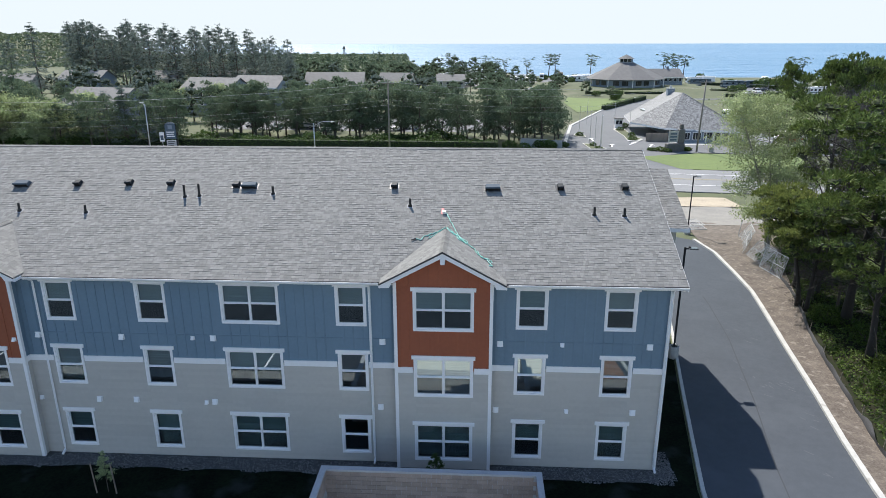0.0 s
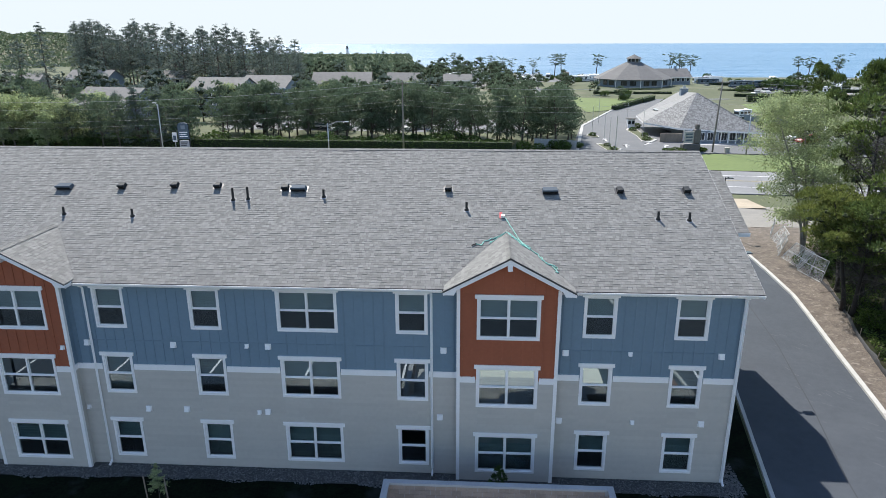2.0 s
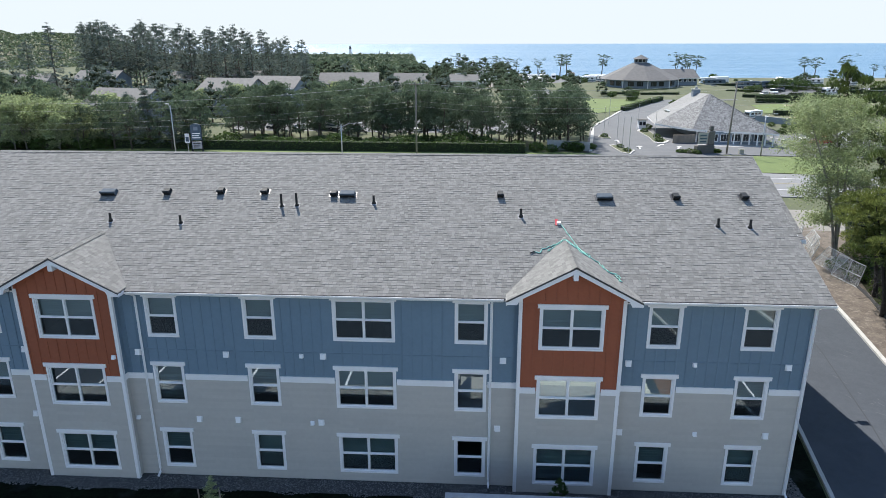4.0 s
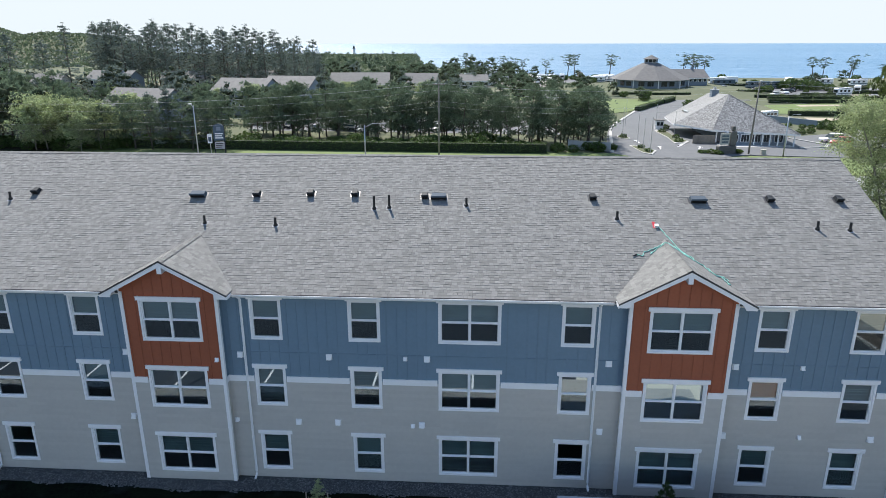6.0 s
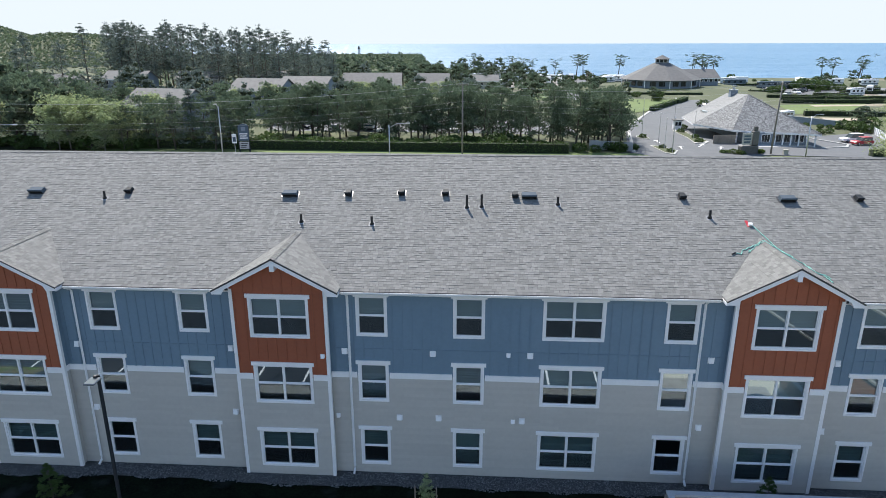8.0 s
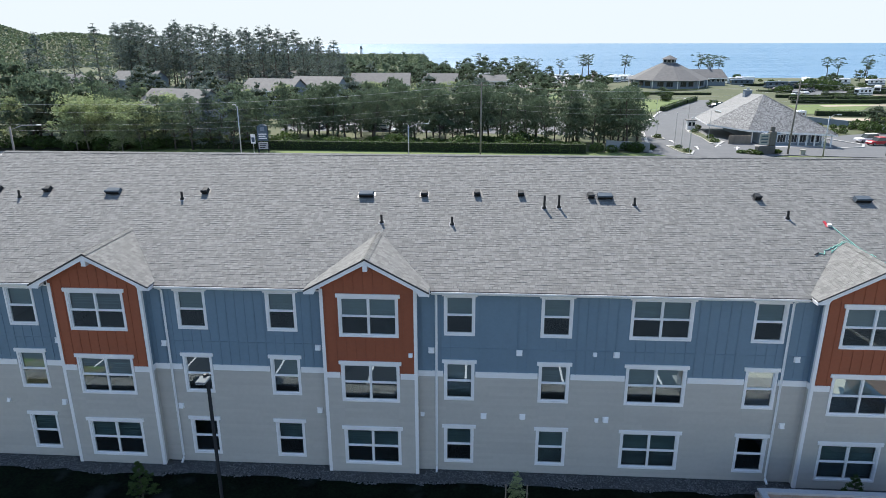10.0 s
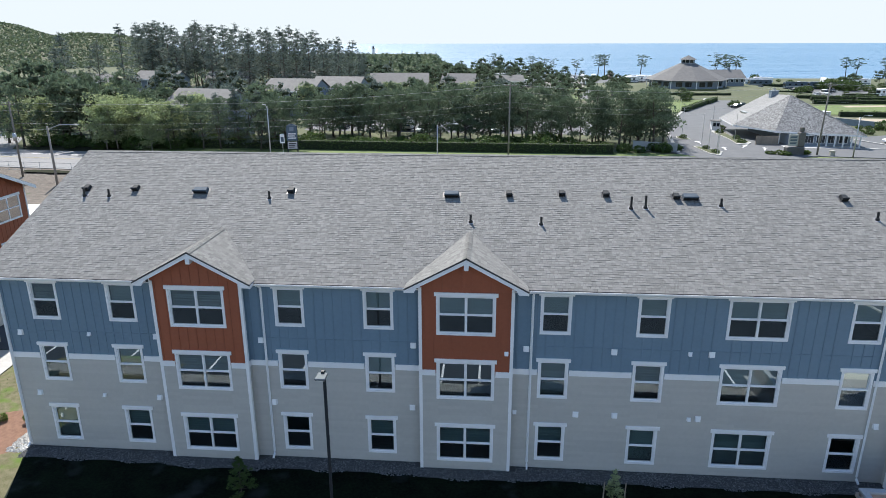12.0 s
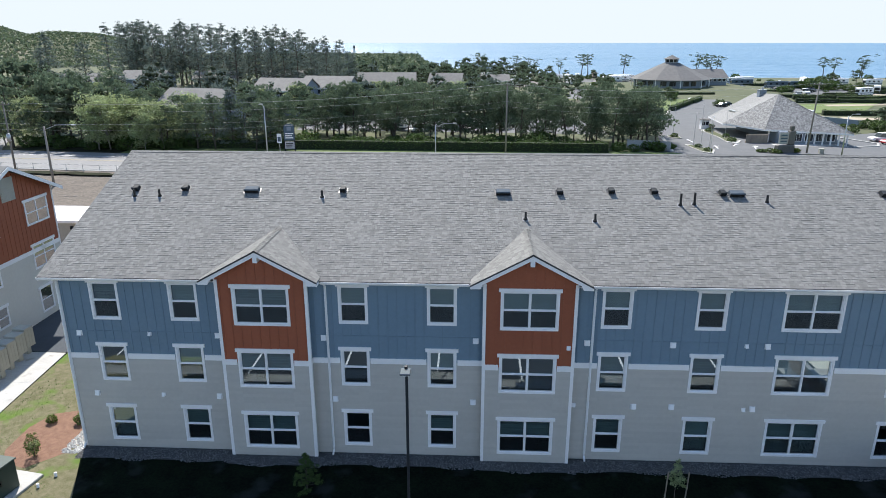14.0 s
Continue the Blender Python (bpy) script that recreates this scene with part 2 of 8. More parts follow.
M_BARK = mat("grey_brown_bark", (0.12, 0.10, 0.085), (0.07, 0.058, 0.05), 3, 0.95, 0.8, 18, stretch=(1, 1, 0.25))
M_DARKBARK = mat("dark_pine_bark", (0.048, 0.041, 0.036), (0.028, 0.024, 0.021), 3, 0.95, 0.8, 18, stretch=(1, 1, 0.25))
M_BIRCHBARK = mat("pale_alder_bark", (0.30, 0.28, 0.25), (0.18, 0.165, 0.15), 3, 0.9, 0.5, 14)
# far needles lifted and made bluer: distance haze is put into the colour
M_PINE = leaf_mat("pine_needles_with_haze", (0.12, 0.165, 0.106), (0.152, 0.197, 0.128), 0.36)
M_PINE_NEAR = leaf_mat("dark_green_pine_needles_near", (0.148, 0.192, 0.052), (0.074, 0.112, 0.039), 0.28, 0.5)
# yellower new growth, also lightened to carry sunlight in its colour
M_PINE_LOW = leaf_mat("new_growth_needles_sun_in_colour", (0.21, 0.24, 0.07), (0.11, 0.145, 0.045), 0.42, 0.45)
# spruce tone is lifted as well, with haze in the colour
M_FIR = leaf_mat("blue_green_needles_with_haze", (0.128, 0.165, 0.15), (0.165, 0.2, 0.175), 0.4)
# dark filler inside clumps; shade deep in the crown is put into colour
M_CROWN_SHADE = mat("dark_crown_filler_for_shade", (0.075, 0.088, 0.052), (0.052, 0.062, 0.038), 1.2, 0.95, island=0.4, spec=0.05)
M_LEAF = leaf_mat("spring_green_leaves", (0.285, 0.345, 0.155), (0.35, 0.4, 0.225), 0.42)
M_BUSH = leaf_mat("hedge_leaves", (0.06, 0.10, 0.03), (0.095, 0.14, 0.045), 0.3)
M_SCRUB = leaf_mat("hill_scrub_leaves", (0.1, 0.135, 0.08), (0.135, 0.17, 0.1), 0.3, 0.3)
M_UNDER = leaf_mat("bramble_leaves", (0.05, 0.085, 0.02), (0.105, 0.145, 0.035), 0.3, 0.5)
M_TWIG = mat("bare_grey_twigs", (0.12, 0.11, 0.108), (0.08, 0.074, 0.072), 2, 0.9, island=0.3)
M_WOOD = mat("weathered_wood", (0.30, 0.25, 0.20), (0.2, 0.165, 0.13), 2, 0.85, 0.4, 30, stretch=(1, 1, 0.2))
M_POLE = mat("creosote_pole", (0.25, 0.225, 0.2), (0.18, 0.16, 0.14), 1, 0.9)
M_TIMBER = mat("weathered_grey_timber", (0.33, 0.3, 0.27), (0.25, 0.225, 0.2), 1, 0.9)
M_TAN = mat("tan_cabinet", (0.42, 0.40, 0.34), (0.37, 0.35, 0.30), 2, 0.6)
M_GREENBOX = mat("dark_green_cabinet", (0.03, 0.055, 0.045), (0.022, 0.042, 0.035), 2, 0.5)
M_HALLWALL = mat("grey_blue_siding", (0.22, 0.26, 0.31), (0.18, 0.215, 0.26), 0.5, 0.75)
M_ROPE = mat("sea_green_rope", (0.22, 0.6, 0.5), (0.36, 0.68, 0.58), 8, 0.7)
M_RED = mat("red_paint", (0.5, 0.03, 0.04), (0.42, 0.025, 0.035), 1, 0.35)
M_TYRE = mat("tyre_rubber", (0.02, 0.02, 0.02), (0.03, 0.03, 0.03), 4, 0.8)
M_DARKGLASS = mat("dark_vehicle_glass", (0.02, 0.025, 0.03), (0.03, 0.035, 0.04), 1, 0.08, spec=0.8)
M_MIRRORGLASS = mat("reflective_window_glass", (0.05, 0.055, 0.06), (0.045, 0.05, 0.055), 1, 0.04, spec=1.0)
M_MIRRORGLASS.node_tree.nodes["Principled BSDF"].inputs["IOR"].default_value = 3.0
M_SILT = mat("black_silt_fabric", (0.03, 0.03, 0.033), (0.018, 0.018, 0.02), 3, 0.8, 0.4, 20)
M_HEDGECORE = mat("hedge_inner_shade_tone", (0.03, 0.04, 0.02), (0.02, 0.028, 0.014), 2, 0.95)
M_SIGNBLUE = mat("blue_grey_sign_paint", (0.07, 0.11, 0.15), (0.06, 0.095, 0.13), 1, 0.5)
M_SILVER = mat("silver_car_paint", (0.5, 0.51, 0.53), (0.46, 0.47, 0.49), 1, 0.25, metal=0.3)
M_GALVMATT = mat("dull_galvanised_wire", (0.42, 0.43, 0.43), (0.34, 0.35, 0.35), 4, 0.55)
M_PATCHYLAWN = mat("dry_lawn_with_green_patches", (0.19, 0.17, 0.11), (0.105, 0.105, 0.052), 3.2, 0.95, 1.0, 24, dirt=((0.105, 0.16, 0.036), 0.6, 0.51), spec=0.1)
M_FOREST = mat("dark_litter_and_painted_shade", (0.028, 0.025, 0.016), (0.018, 0.026, 0.01), 0.8, 0.95, 0.9, 15, spec=0.12)
M_LOT = mat("sun_bleached_asphalt", (0.125, 0.128, 0.134), (0.1, 0.103, 0.108), 0.3, 0.85, 0.3, 90)
M_CLOD = mat("pale_clods", (0.26, 0.23, 0.2), (0.17, 0.14, 0.115), 3, 0.95, island=0.4)
M_LEAD = mat("dull_lead_flashing", (0.3, 0.3, 0.31), (0.24, 0.24, 0.25), 5, 0.7)
M_YELLOW = mat("yellow_road_paint", (0.34, 0.29, 0.16), (0.28, 0.24, 0.14), 1, 0.7)
M_ROCK = mat("basalt_rock", (0.16, 0.15, 0.14), (0.1, 0.095, 0.09), 0.6, 0.9, 0.8, 5)


def sea_mat():
    m = mat("pacific_water", (0.04, 0.14, 0.26), (0.11, 0.22, 0.36), 0.006, 0.32, 0.0, stretch=(0.12, 1, 1))
    n, ln = m.node_tree.nodes, m.node_tree.links
    geo = n["Geometry"]
    mp = n.new("ShaderNodeMapping")
    mp.inputs["Scale"].default_value = (0.35, 1.0, 1.0)
    ln.new(geo.outputs["Position"], mp.inputs[0])
    tex = n.new("ShaderNodeTexNoise")
    tex.inputs["Scale"].default_value, tex.inputs["Detail"].default_value = 0.12, 8
    ln.new(mp.outputs[0], tex.inputs["Vector"])
    bp = n.new("ShaderNodeBump")
    bp.inputs["Strength"].default_value, bp.inputs["Distance"].default_value = 0.9, 5.0
    ln.new(tex.outputs[0], bp.inputs["Height"])
    ln.new(bp.outputs[0], n["Principled BSDF"].inputs["Normal"])
    return m


M_SEA = sea_mat()

# ---- ground, water, roads ----


def smooth(a, b, v):
    k = min(1.0, max(0.0, (v - a) / (b - a)))
    return k * k * (3 - 2 * k)


def coast(x):
    """How far out the land reaches."""
    return 425 + 130 * smooth(70, -40, x) + 620 * smooth(-40, -140, x)


def height(x, y):
    z = -0.12 - 3.88 * smooth(58, 94, y)
    z += 1.5 * smooth(255, 320, y) * smooth(20, 50, x) * smooth(125, 95, x) * smooth(385, 340, y)
    z -= 9.0 * smooth(0, 45, y - coast(x))
    z += 42 * math.exp(-((x + 500) / 95) ** 2 - ((y - 560) / 170) ** 2)
    z += 20 * math.exp(-((x + 352) / 46) ** 2 - ((y - 580) / 130) ** 2)
    z += 5 * smooth(-70, -150, x) * smooth(200, 300, y) * smooth(700, 480, y)
    return z


def axis_steps(points):
    """Grid lines: each row (from, to, step)."""
    out = []
    for a, b, st in points:
        out += list(np.arange(a, b, st))
    return out + [points[-1][1]]


def make_ground():
    xs = axis_steps([(-2600, -700, 190), (-700, -180, 20), (-180, 180, 6), (180, 700, 40), (700, 2600, 190)])
    ys = axis_steps([(-600, -60, 60), (-60, 56, 4), (56, 110, 2), (110, 440, 6), (440, 1300, 20), (1300, 4900, 300)])
    V = [(x, y, height(x, y)) for y in ys for x in xs]
    nx = len(xs)
    Fc = [(j * nx + i, j * nx + i + 1, (j + 1) * nx + i + 1, (j + 1) * nx + i) for j in range(len(ys) - 1) for i in range(nx - 1)]
    return tagged(shell("ground", V, Fc, M_LAND, smooth=True), "rough coastal ground with patchy grass and earth", "ground", kind="structure")


make_ground()
tagged(shell("water", [(-2700, 380, -6.2), (2700, 380, -6.2), (2700, 4960, -6.2), (-2700, 4960, -6.2)], [(0, 1, 2, 3)], M_SEA),
       "calm blue ocean water reaching the horizon", "sea", kind="structure")


def sheet(name, outline, z, material, label, category, thick=0.0):
    """A flat piece of paving or planting with a real edge; z is its height or lies so far above the ground."""
    bm = bmesh.new()
    top = [bm.verts.new((x, y, z)) for x, y in outline]
    f = bm.faces.new(top)
    if f.normal.z < 0 or sum((outline[i - 1][0] * outline[i][1] - outline[i][0] * outline[i - 1][1]) for i in range(len(outline))) < 0:
        f.normal_flip()
    if thick:
        res = bmesh.ops.extrude_face_region(bm, geom=[f])
        for v in res["geom"]:
            if isinstance(v, bmesh.types.BMVert):
                v.co.z -= thick
    bmesh.ops.triangulate(bm, faces=[q for q in bm.faces if len(q.verts) > 4])
    ob = part(name, bm, material)
    return tagged(ob, label, category, kind="structure")


def ribbon(points, left, right):
    """The outline of a strip along points."""
    a, b = [], []
    for i, p in enumerate(points):
        p0, p1 = Vector(points[max(i - 1, 0)]), Vector(points[min(i + 1, len(points) - 1)])
        d = (p1 - p0).normalized()
        nrm = Vector((-d.y, d.x))
        a.append(tuple(Vector(p) + nrm * left))
        b.append(tuple(Vector(p) - nrm * right))
    return a + b[::-1]


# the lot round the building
sheet("lawn", [(-90, 18.3), (9.0, 18.3), (9.4, 24), (10.1, 27.6), (11.0, 32.4), (11.9, 36.9), (13.0, 42.5), (13.0, 46), (-90, 46)], -0.10, M_SHADE_GRASS, "patchy newly sown lawn round the apartment block, shade painted in", "lawn", 0.1)
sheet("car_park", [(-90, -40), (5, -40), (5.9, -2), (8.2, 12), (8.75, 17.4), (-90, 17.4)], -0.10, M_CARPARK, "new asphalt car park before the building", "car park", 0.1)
sheet("footpath", [(-90, 17.4), (-6.1, 17.4), (-6.1, 18.35), (-90, 18.35)], 0.03, M_CONC, "pale concrete footpath along the car park", "path", 0.2)
sheet("footpath", [(2.7, 17.4), (8.75, 17.4), (8.9, 18.35), (2.7, 18.35)], 0.03, M_CONC, "pale concrete footpath along the car park", "path", 0.2)
for i in range(30):
    x = -70 + 2.75 * i - (0.0 if i % 9 else 0.6)
    if not -6.5 < x < 3:
        sheet("stall_line", [(x, 11.8), (x + 0.12, 11.8), (x + 0.12, 17.3), (x, 17.3)], -0.094, M_WHITE, "white painted parking stall line", "road marking")
DRIVE_RIGHT = [(13.6, -2), (15.3, 12), (16.71, 24.26), (17.21, 27.75), (18.0, 32.18), (18.86, 37.61), (20.01, 44.37), (20.5, 47.5), (20.75, 52.2), (20.9, 57), (20.3, 61)]
DRIVE_LEFT = [(6.0, -2), (8.3, 12), (9.67, 23.9), (10.36, 27.63), (11.27, 32.44), (12.16, 36.9), (13.27, 42.53), (13.6, 46.5)]
sheet("driveway", DRIVE_RIGHT + [(17, 63.5), (-40, 63.5), (-40, 46.5)] + DRIVE_LEFT[::-1], -0.095, M_ASPHALT, "smooth new dark asphalt driveway beside the building", "driveway", 0.1)


def kerb(name, points, w, h, z):
    out = ribbon(points, w / 2, w / 2)
    ob = sheet(name, out, z + h, M_CONC, "pale poured concrete kerb along the asphalt", "kerb", h + 0.1)
    return ob


sheet("concrete_pad", [(-3.6, 12.2), (4.4, 12.2), (4.4, 17.36), (-3.6, 17.36)], -0.09, M_PADCONC, "pale concrete pad before the enclosure", "pad")
sheet("planting_bed", [(4.9, 12.6), (7.9, 12.6), (8.5, 17.3), (4.9, 17.3)], -0.085, M_MULCH, "bare brown planting bed beside the car park", "planting bed")
sheet("sand_patch", [(15.9, -4), (30, -4), (30, 10.5), (17.2, 10.5)], -0.03, M_SAND, "pale sandy fill beside the driveway", "sand")
kerb("kerb", [(x + 0.12, y) for x, y in DRIVE_RIGHT], 0.26, 0.13, -0.09)
kerb("kerb", [(x - 0.08, y) for x, y in DRIVE_LEFT[:-1]], 0.17, 0.10, -0.09)
sheet("paving_seam", ribbon([(16.7, 46.5), (16.59, 44.7), (15.99, 39.05), (15.29, 35.2), (14.61, 31.4), (13.34, 25.6), (13.0, 23.4), (12.2, 17)], 0.03, 0.03), -0.09, M_SEAM, "faint dark paving seam along the driveway", "paving seam")
srng = random.Random(44)
for i in range(34):
    x, y = (15.6 + srng.uniform(0, 1.6), 33.4 + srng.uniform(-0.5, 0.5)) if i < 9 else (srng.uniform(14.6, 18.2), srng.uniform(25, 42))
    if x > 16.0 + 0.18 * (y - 24):
        continue
    a, ln = srng.uniform(0.6, 1.3), srng.uniform(0.12, 0.5)
    dx, dy = math.cos(a) * ln / 2, math.sin(a) * ln / 2
    sheet("tyre_scuff", ribbon([(x - dx, y + dy), (x, y + srng.uniform(-0.04, 0.04)), (x + dx, y - dy)], 0.022, 0.022), -0.0905, M_SCUFF, "pale tyre scuff on the asphalt", "scuff mark")
BANK = [(x + 0.3, y) for x, y in DRIVE_RIGHT]
sheet("earth_bank", BANK + [(22.5, 61.5), (27.5, 60), (26, 52), (23.3, 43), (20.6, 33.5), (19.6, 27), (18.6, 14), (17, -2)], -0.06, M_DIRT, "bare brown graded earth beside the driveway", "earth")

# litter made very dark: much of the pines' shade is in its colour
sheet("forest_floor", [(16.9, -2), (17.7, 14), (18.7, 27), (19.35, 30), (20.05, 33.5), (20.75, 36.8), (21.6, 40.2), (22.8, 44), (23.9, 48), (25.0, 52), (28, 60), (33, 70), (90, 70), (90, -2)], -0.045, M_FOREST, "leaf litter below the pines with their shade painted in", "forest floor")

sheet("lawn", [(26.6, 43.5), (29, 42.6), (35, 49), (37.5, 56), (31.5, 56.5), (28.6, 50)], -0.04, M_LAWN, "sunlit grass clearing among the pines", "lawn")

# the strip of bare ground and the highway beyond


def road_y(x):
    return 109.0 - 0.105 * (x - 31)


def drape(name, x0, x1, y0, y1, lift, material, label, category, ragged=1.5, step=3.0, to_road=False):
    """A patch with a ragged outline that follows the ground's slope."""
    nx, ny = max(2, int((x1 - x0) / step)), max(2, int((y1 - y0) / step))
    V = []
    for j in range(ny + 1):
        for i in range(nx + 1):
            x = x0 + (x1 - x0) * i / nx
            y = y0 + ((road_y(x) - 9.4 if to_road else y1) - y0) * j / ny
            edge = i in (0, nx) or j in (0, ny)
            if edge:
                x += ragged * noise.noise((x * 0.23, y * 0.23, 1.7))
                y += ragged * noise.noise((x * 0.23, y * 0.23, 7.1))
            V.append((x, y, height(x, y) + lift + 0.12 * noise.noise((x * 0.4, y * 0.4, 0))))
    Fc = [(j * (nx + 1) + i, j * (nx + 1) + i + 1, (j + 1) * (nx + 1) + i + 1, (j + 1) * (nx + 1) + i) for j in range(ny) for i in range(nx)]
    return tagged(shell(name, V, Fc, material, smooth=True), label, category, kind="structure")


drape("earth_field", -44, 24.5, 65.5, 98.5, 0.06, M_DIRT, "bare brown earth with tyre tracks before the highway", "earth", ragged=0.5, to_road=True)
drape("earth_field", -170, -44, 47.5, 98.5, 0.05, M_DIRT, "bare brown earth with tyre tracks before the highway", "earth", ragged=0.3, to_road=True)
for i in range(7):
    x = -104 + 5.2 * i
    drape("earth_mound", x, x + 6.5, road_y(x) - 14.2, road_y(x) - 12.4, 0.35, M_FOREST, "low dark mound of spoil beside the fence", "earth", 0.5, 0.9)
drape("earth_field", 21.0, 36, 58, 73, 0.09, M_DIRT, "bare brown earth at the end of the driveway", "earth", 2.0, 1.5)
drape("gravel_lot", 20, 40, 70, 90, 0.12, M_GRAVELLOT, "grey gravel area before the highway", "gravel")
drape("sand_heap", 22, 36, 88.5, 95, 0.22, M_SAND, "pale sandy fill beside the highway", "sand")


def highway():
    near, far = [], []
    for x in range(-700, 701, 20):
        near.append((x, road_y(x) - 9.5))
        far.append((x, road_y(x) + 9.0))
    return near + far[::-1]


sheet("highway", highway(), -3.86, M_ROAD, "worn pale grey two-lane coastal highway", "road", 0.2)
sheet("side_road", [(-190, road_y(-190) + 8.8), (-124, road_y(-124) + 8.8), (-133, 150), (-150, 168), (-200, 176)], -3.87, M_ROAD, "pale asphalt side road joining the highway", "road")
for off, gap in ((-4.6, 0), (0.1, 0), (0.5, 0), (4.6, 0)):
    line = [(x, road_y(x) + off) for x in range(-300, 301, 12)]
    sheet("lane_line", ribbon(line, 0.09, 0.09), -3.84, M_WHITE if abs(off) > 2 else M_YELLOW, "painted lane line on the highway", "road marking")
# same dark sheet again, brush and its shade in one colour
sheet("forest_floor", [(-122, road_y(-122) + 9.2), (-97, road_y(-97) + 9.2), (-97, 150), (-131, 153)], -3.9, M_FOREST, "dark brush and leaf litter beside the highway, shade painted in", "forest floor")
sheet("verge", [(-97, road_y(-97) + 9.2), (28, road_y(28) + 9.2), (24, 136), (16, 137.5), (-97, 150)], -3.9, M_LAWN, "mown green roadside verge", "lawn")
sheet("lawn", [(36, road_y(36) + 9.4), (62, road_y(62) + 9.6), (62, 133), (44, 135), (31, 131)], -3.85, M_LAWN, "bright green lawn before the office", "lawn")
# the drive of the campground
sheet("entrance_drive", [(16.4, 139), (26, 126), (32, 117), (38, 117), (33, 131), (44, 136.5), (90, 131), (120, 160), (90, 176), (62, 163), (57, 180), (64, 238), (80, 290), (68, 292), (58, 262), (39, 220), (24, 180)], -3.88, M_LOT, "wide worn asphalt entrance drive", "road", 0.1)
sheet("campground_road", [(12.7, 268), (23.1, 262), (30.3, 312), (47.5, 412), (41.2, 412), (20.3, 312)], -3.85, M_LOT, "campground road running down to the sea", "road", 0.1)
sheet("camp_lawn", [(31, 215), (38.6, 221.5), (57.2, 262), (67.2, 287), (46.7, 285.5), (36, 275), (31, 250)], -3.86, M_LAWN, "green campground lawn before the hall", "lawn")
sheet("camp_lawn", [(83.1, 215.9), (100.7, 219.8), (125, 254), (112, 252), (89.9, 245.3)], -3.86, M_LAWN, "green campground lawn", "lawn")
sheet("camp_lawn", [(-36.9, 302.4), (-27, 316), (-26, 330), (-32, 343), (-40, 330)], -3.86, M_LAWN, "small green lawn among the pines", "lawn")
sheet("camp_lawn", [(9.2, 302.8), (18.1, 311.3), (20, 336.4), (12.8, 329.4)], -3.86, M_LAWN, "small green lawn beside the campground road", "lawn")
sheet("camp_lawn", [(0.7, 284), (17, 296), (19.8, 264), (5, 261.6)], -3.86, M_LAWN, "small green lawn beside the campground road", "lawn")
sheet("hall_drive", [(30, 306), (52.9, 303), (72.6, 301), (86, 284), (80, 262), (92, 264), (100, 284), (95, 300), (79, 312), (55.7, 315), (32, 320)], -3.84, M_LOT, "pale asphalt drive curving past the hall", "road")
sheet("hall_car_park", [(92, 285), (118, 292), (150, 318), (160, 352), (121.6, 362), (106, 336)], -3.83, M_LOT, "worn asphalt parking beside the hall", "road")

# ---- the apartment block ----
WALL_Y, BAY_Y = 25.23, 24.86
X_LEFT, X_RIGHT = -42.35, 7.92
Z_BASE, Z_BAND0, Z_BAND1, Z_SOFFIT = -0.05, 4.61, 4.865, 8.48
ROOF_X0, ROOF_X1 = -42.95, 8.4
EAVE_Y, EAVE_Z, PITCH, RIDGE_Y = 24.95, 8.63, 0.4167, 34.45
RIDGE_Z = EAVE_Z + PITCH * (RIDGE_Y - EAVE_Y)
BAYS = [(-35.06, -31.08), (-23.48, -19.52), (-3.36, 0.66)]
SINGLES = [-40.26, -36.71, -29.17, -25.28, -17.75, -13.74, -5.22, 2.29, 5.90]
DOUBLES_WALL, DOUBLES_BAY = [-9.5], [-33.12, -21.51, -1.34]
SILLS = [(0.43, 2.09), (3.565, 5.225), (6.61, 8.27)]
HALF = {"single": 0.57, "double": 1.17}

block = tagged(empty("apartment_building", Matrix.Identity(4)), "three-storey blue and grey apartment block with rust-orange gables", "building")


def cells(x0, x1, z0, z1, holes):
    """The rectangle x0..x1, z0..z1 less the holes, as rectangles."""
    xs = sorted({x0, x1, *[v for h in holes for v in h[:2] if x0 < v < x1]})
    out = []
    for a, b in zip(xs, xs[1:]):
        cuts = sorted((max(h[2], z0), min(h[3], z1)) for h in holes if h[0] < (a + b) / 2 < h[1] and h[3] > z0 and h[2] < z1)
        z = z0
        for c, d in cuts:
            if c > z + 1e-4:
                out.append((a, b, z, c))
            z = d
        if z < z1 - 1e-4:
            out.append((a, b, z, z1))
    return out


def flat_wall(name, y, x0, x1, z0, z1, holes, material, label, thick=0.2):
    V, Fc = [], []

    def quad(*p):
        k = len(V)
        V.extend(p)
        Fc.append((k, k + 1, k + 2, k + 3))

    for a, b, c, d in cells(x0, x1, z0, z1, holes):
        quad((a, y, c), (b, y, c), (b, y, d), (a, y, d))
        quad((b, y + thick, c), (a, y + thick, c), (a, y + thick, d), (b, y + thick, d))
    for a, b, c, d in holes:
        if a >= x0 and b <= x1:
            c2, d2 = max(c, z0), min(d, z1)
            if d2 > c2:
                for x in (a, b):
                    quad((x, y, c2), (x, y + thick, c2), (x, y + thick, d2), (x, y, d2))
                for z, on in ((c, c >= z0), (d, d <= z1)):
                    if on:
                        quad((a, y, z), (b, y, z), (b, y + thick, z), (a, y + thick, z))
    return shell(name, V, Fc, material, block, label)


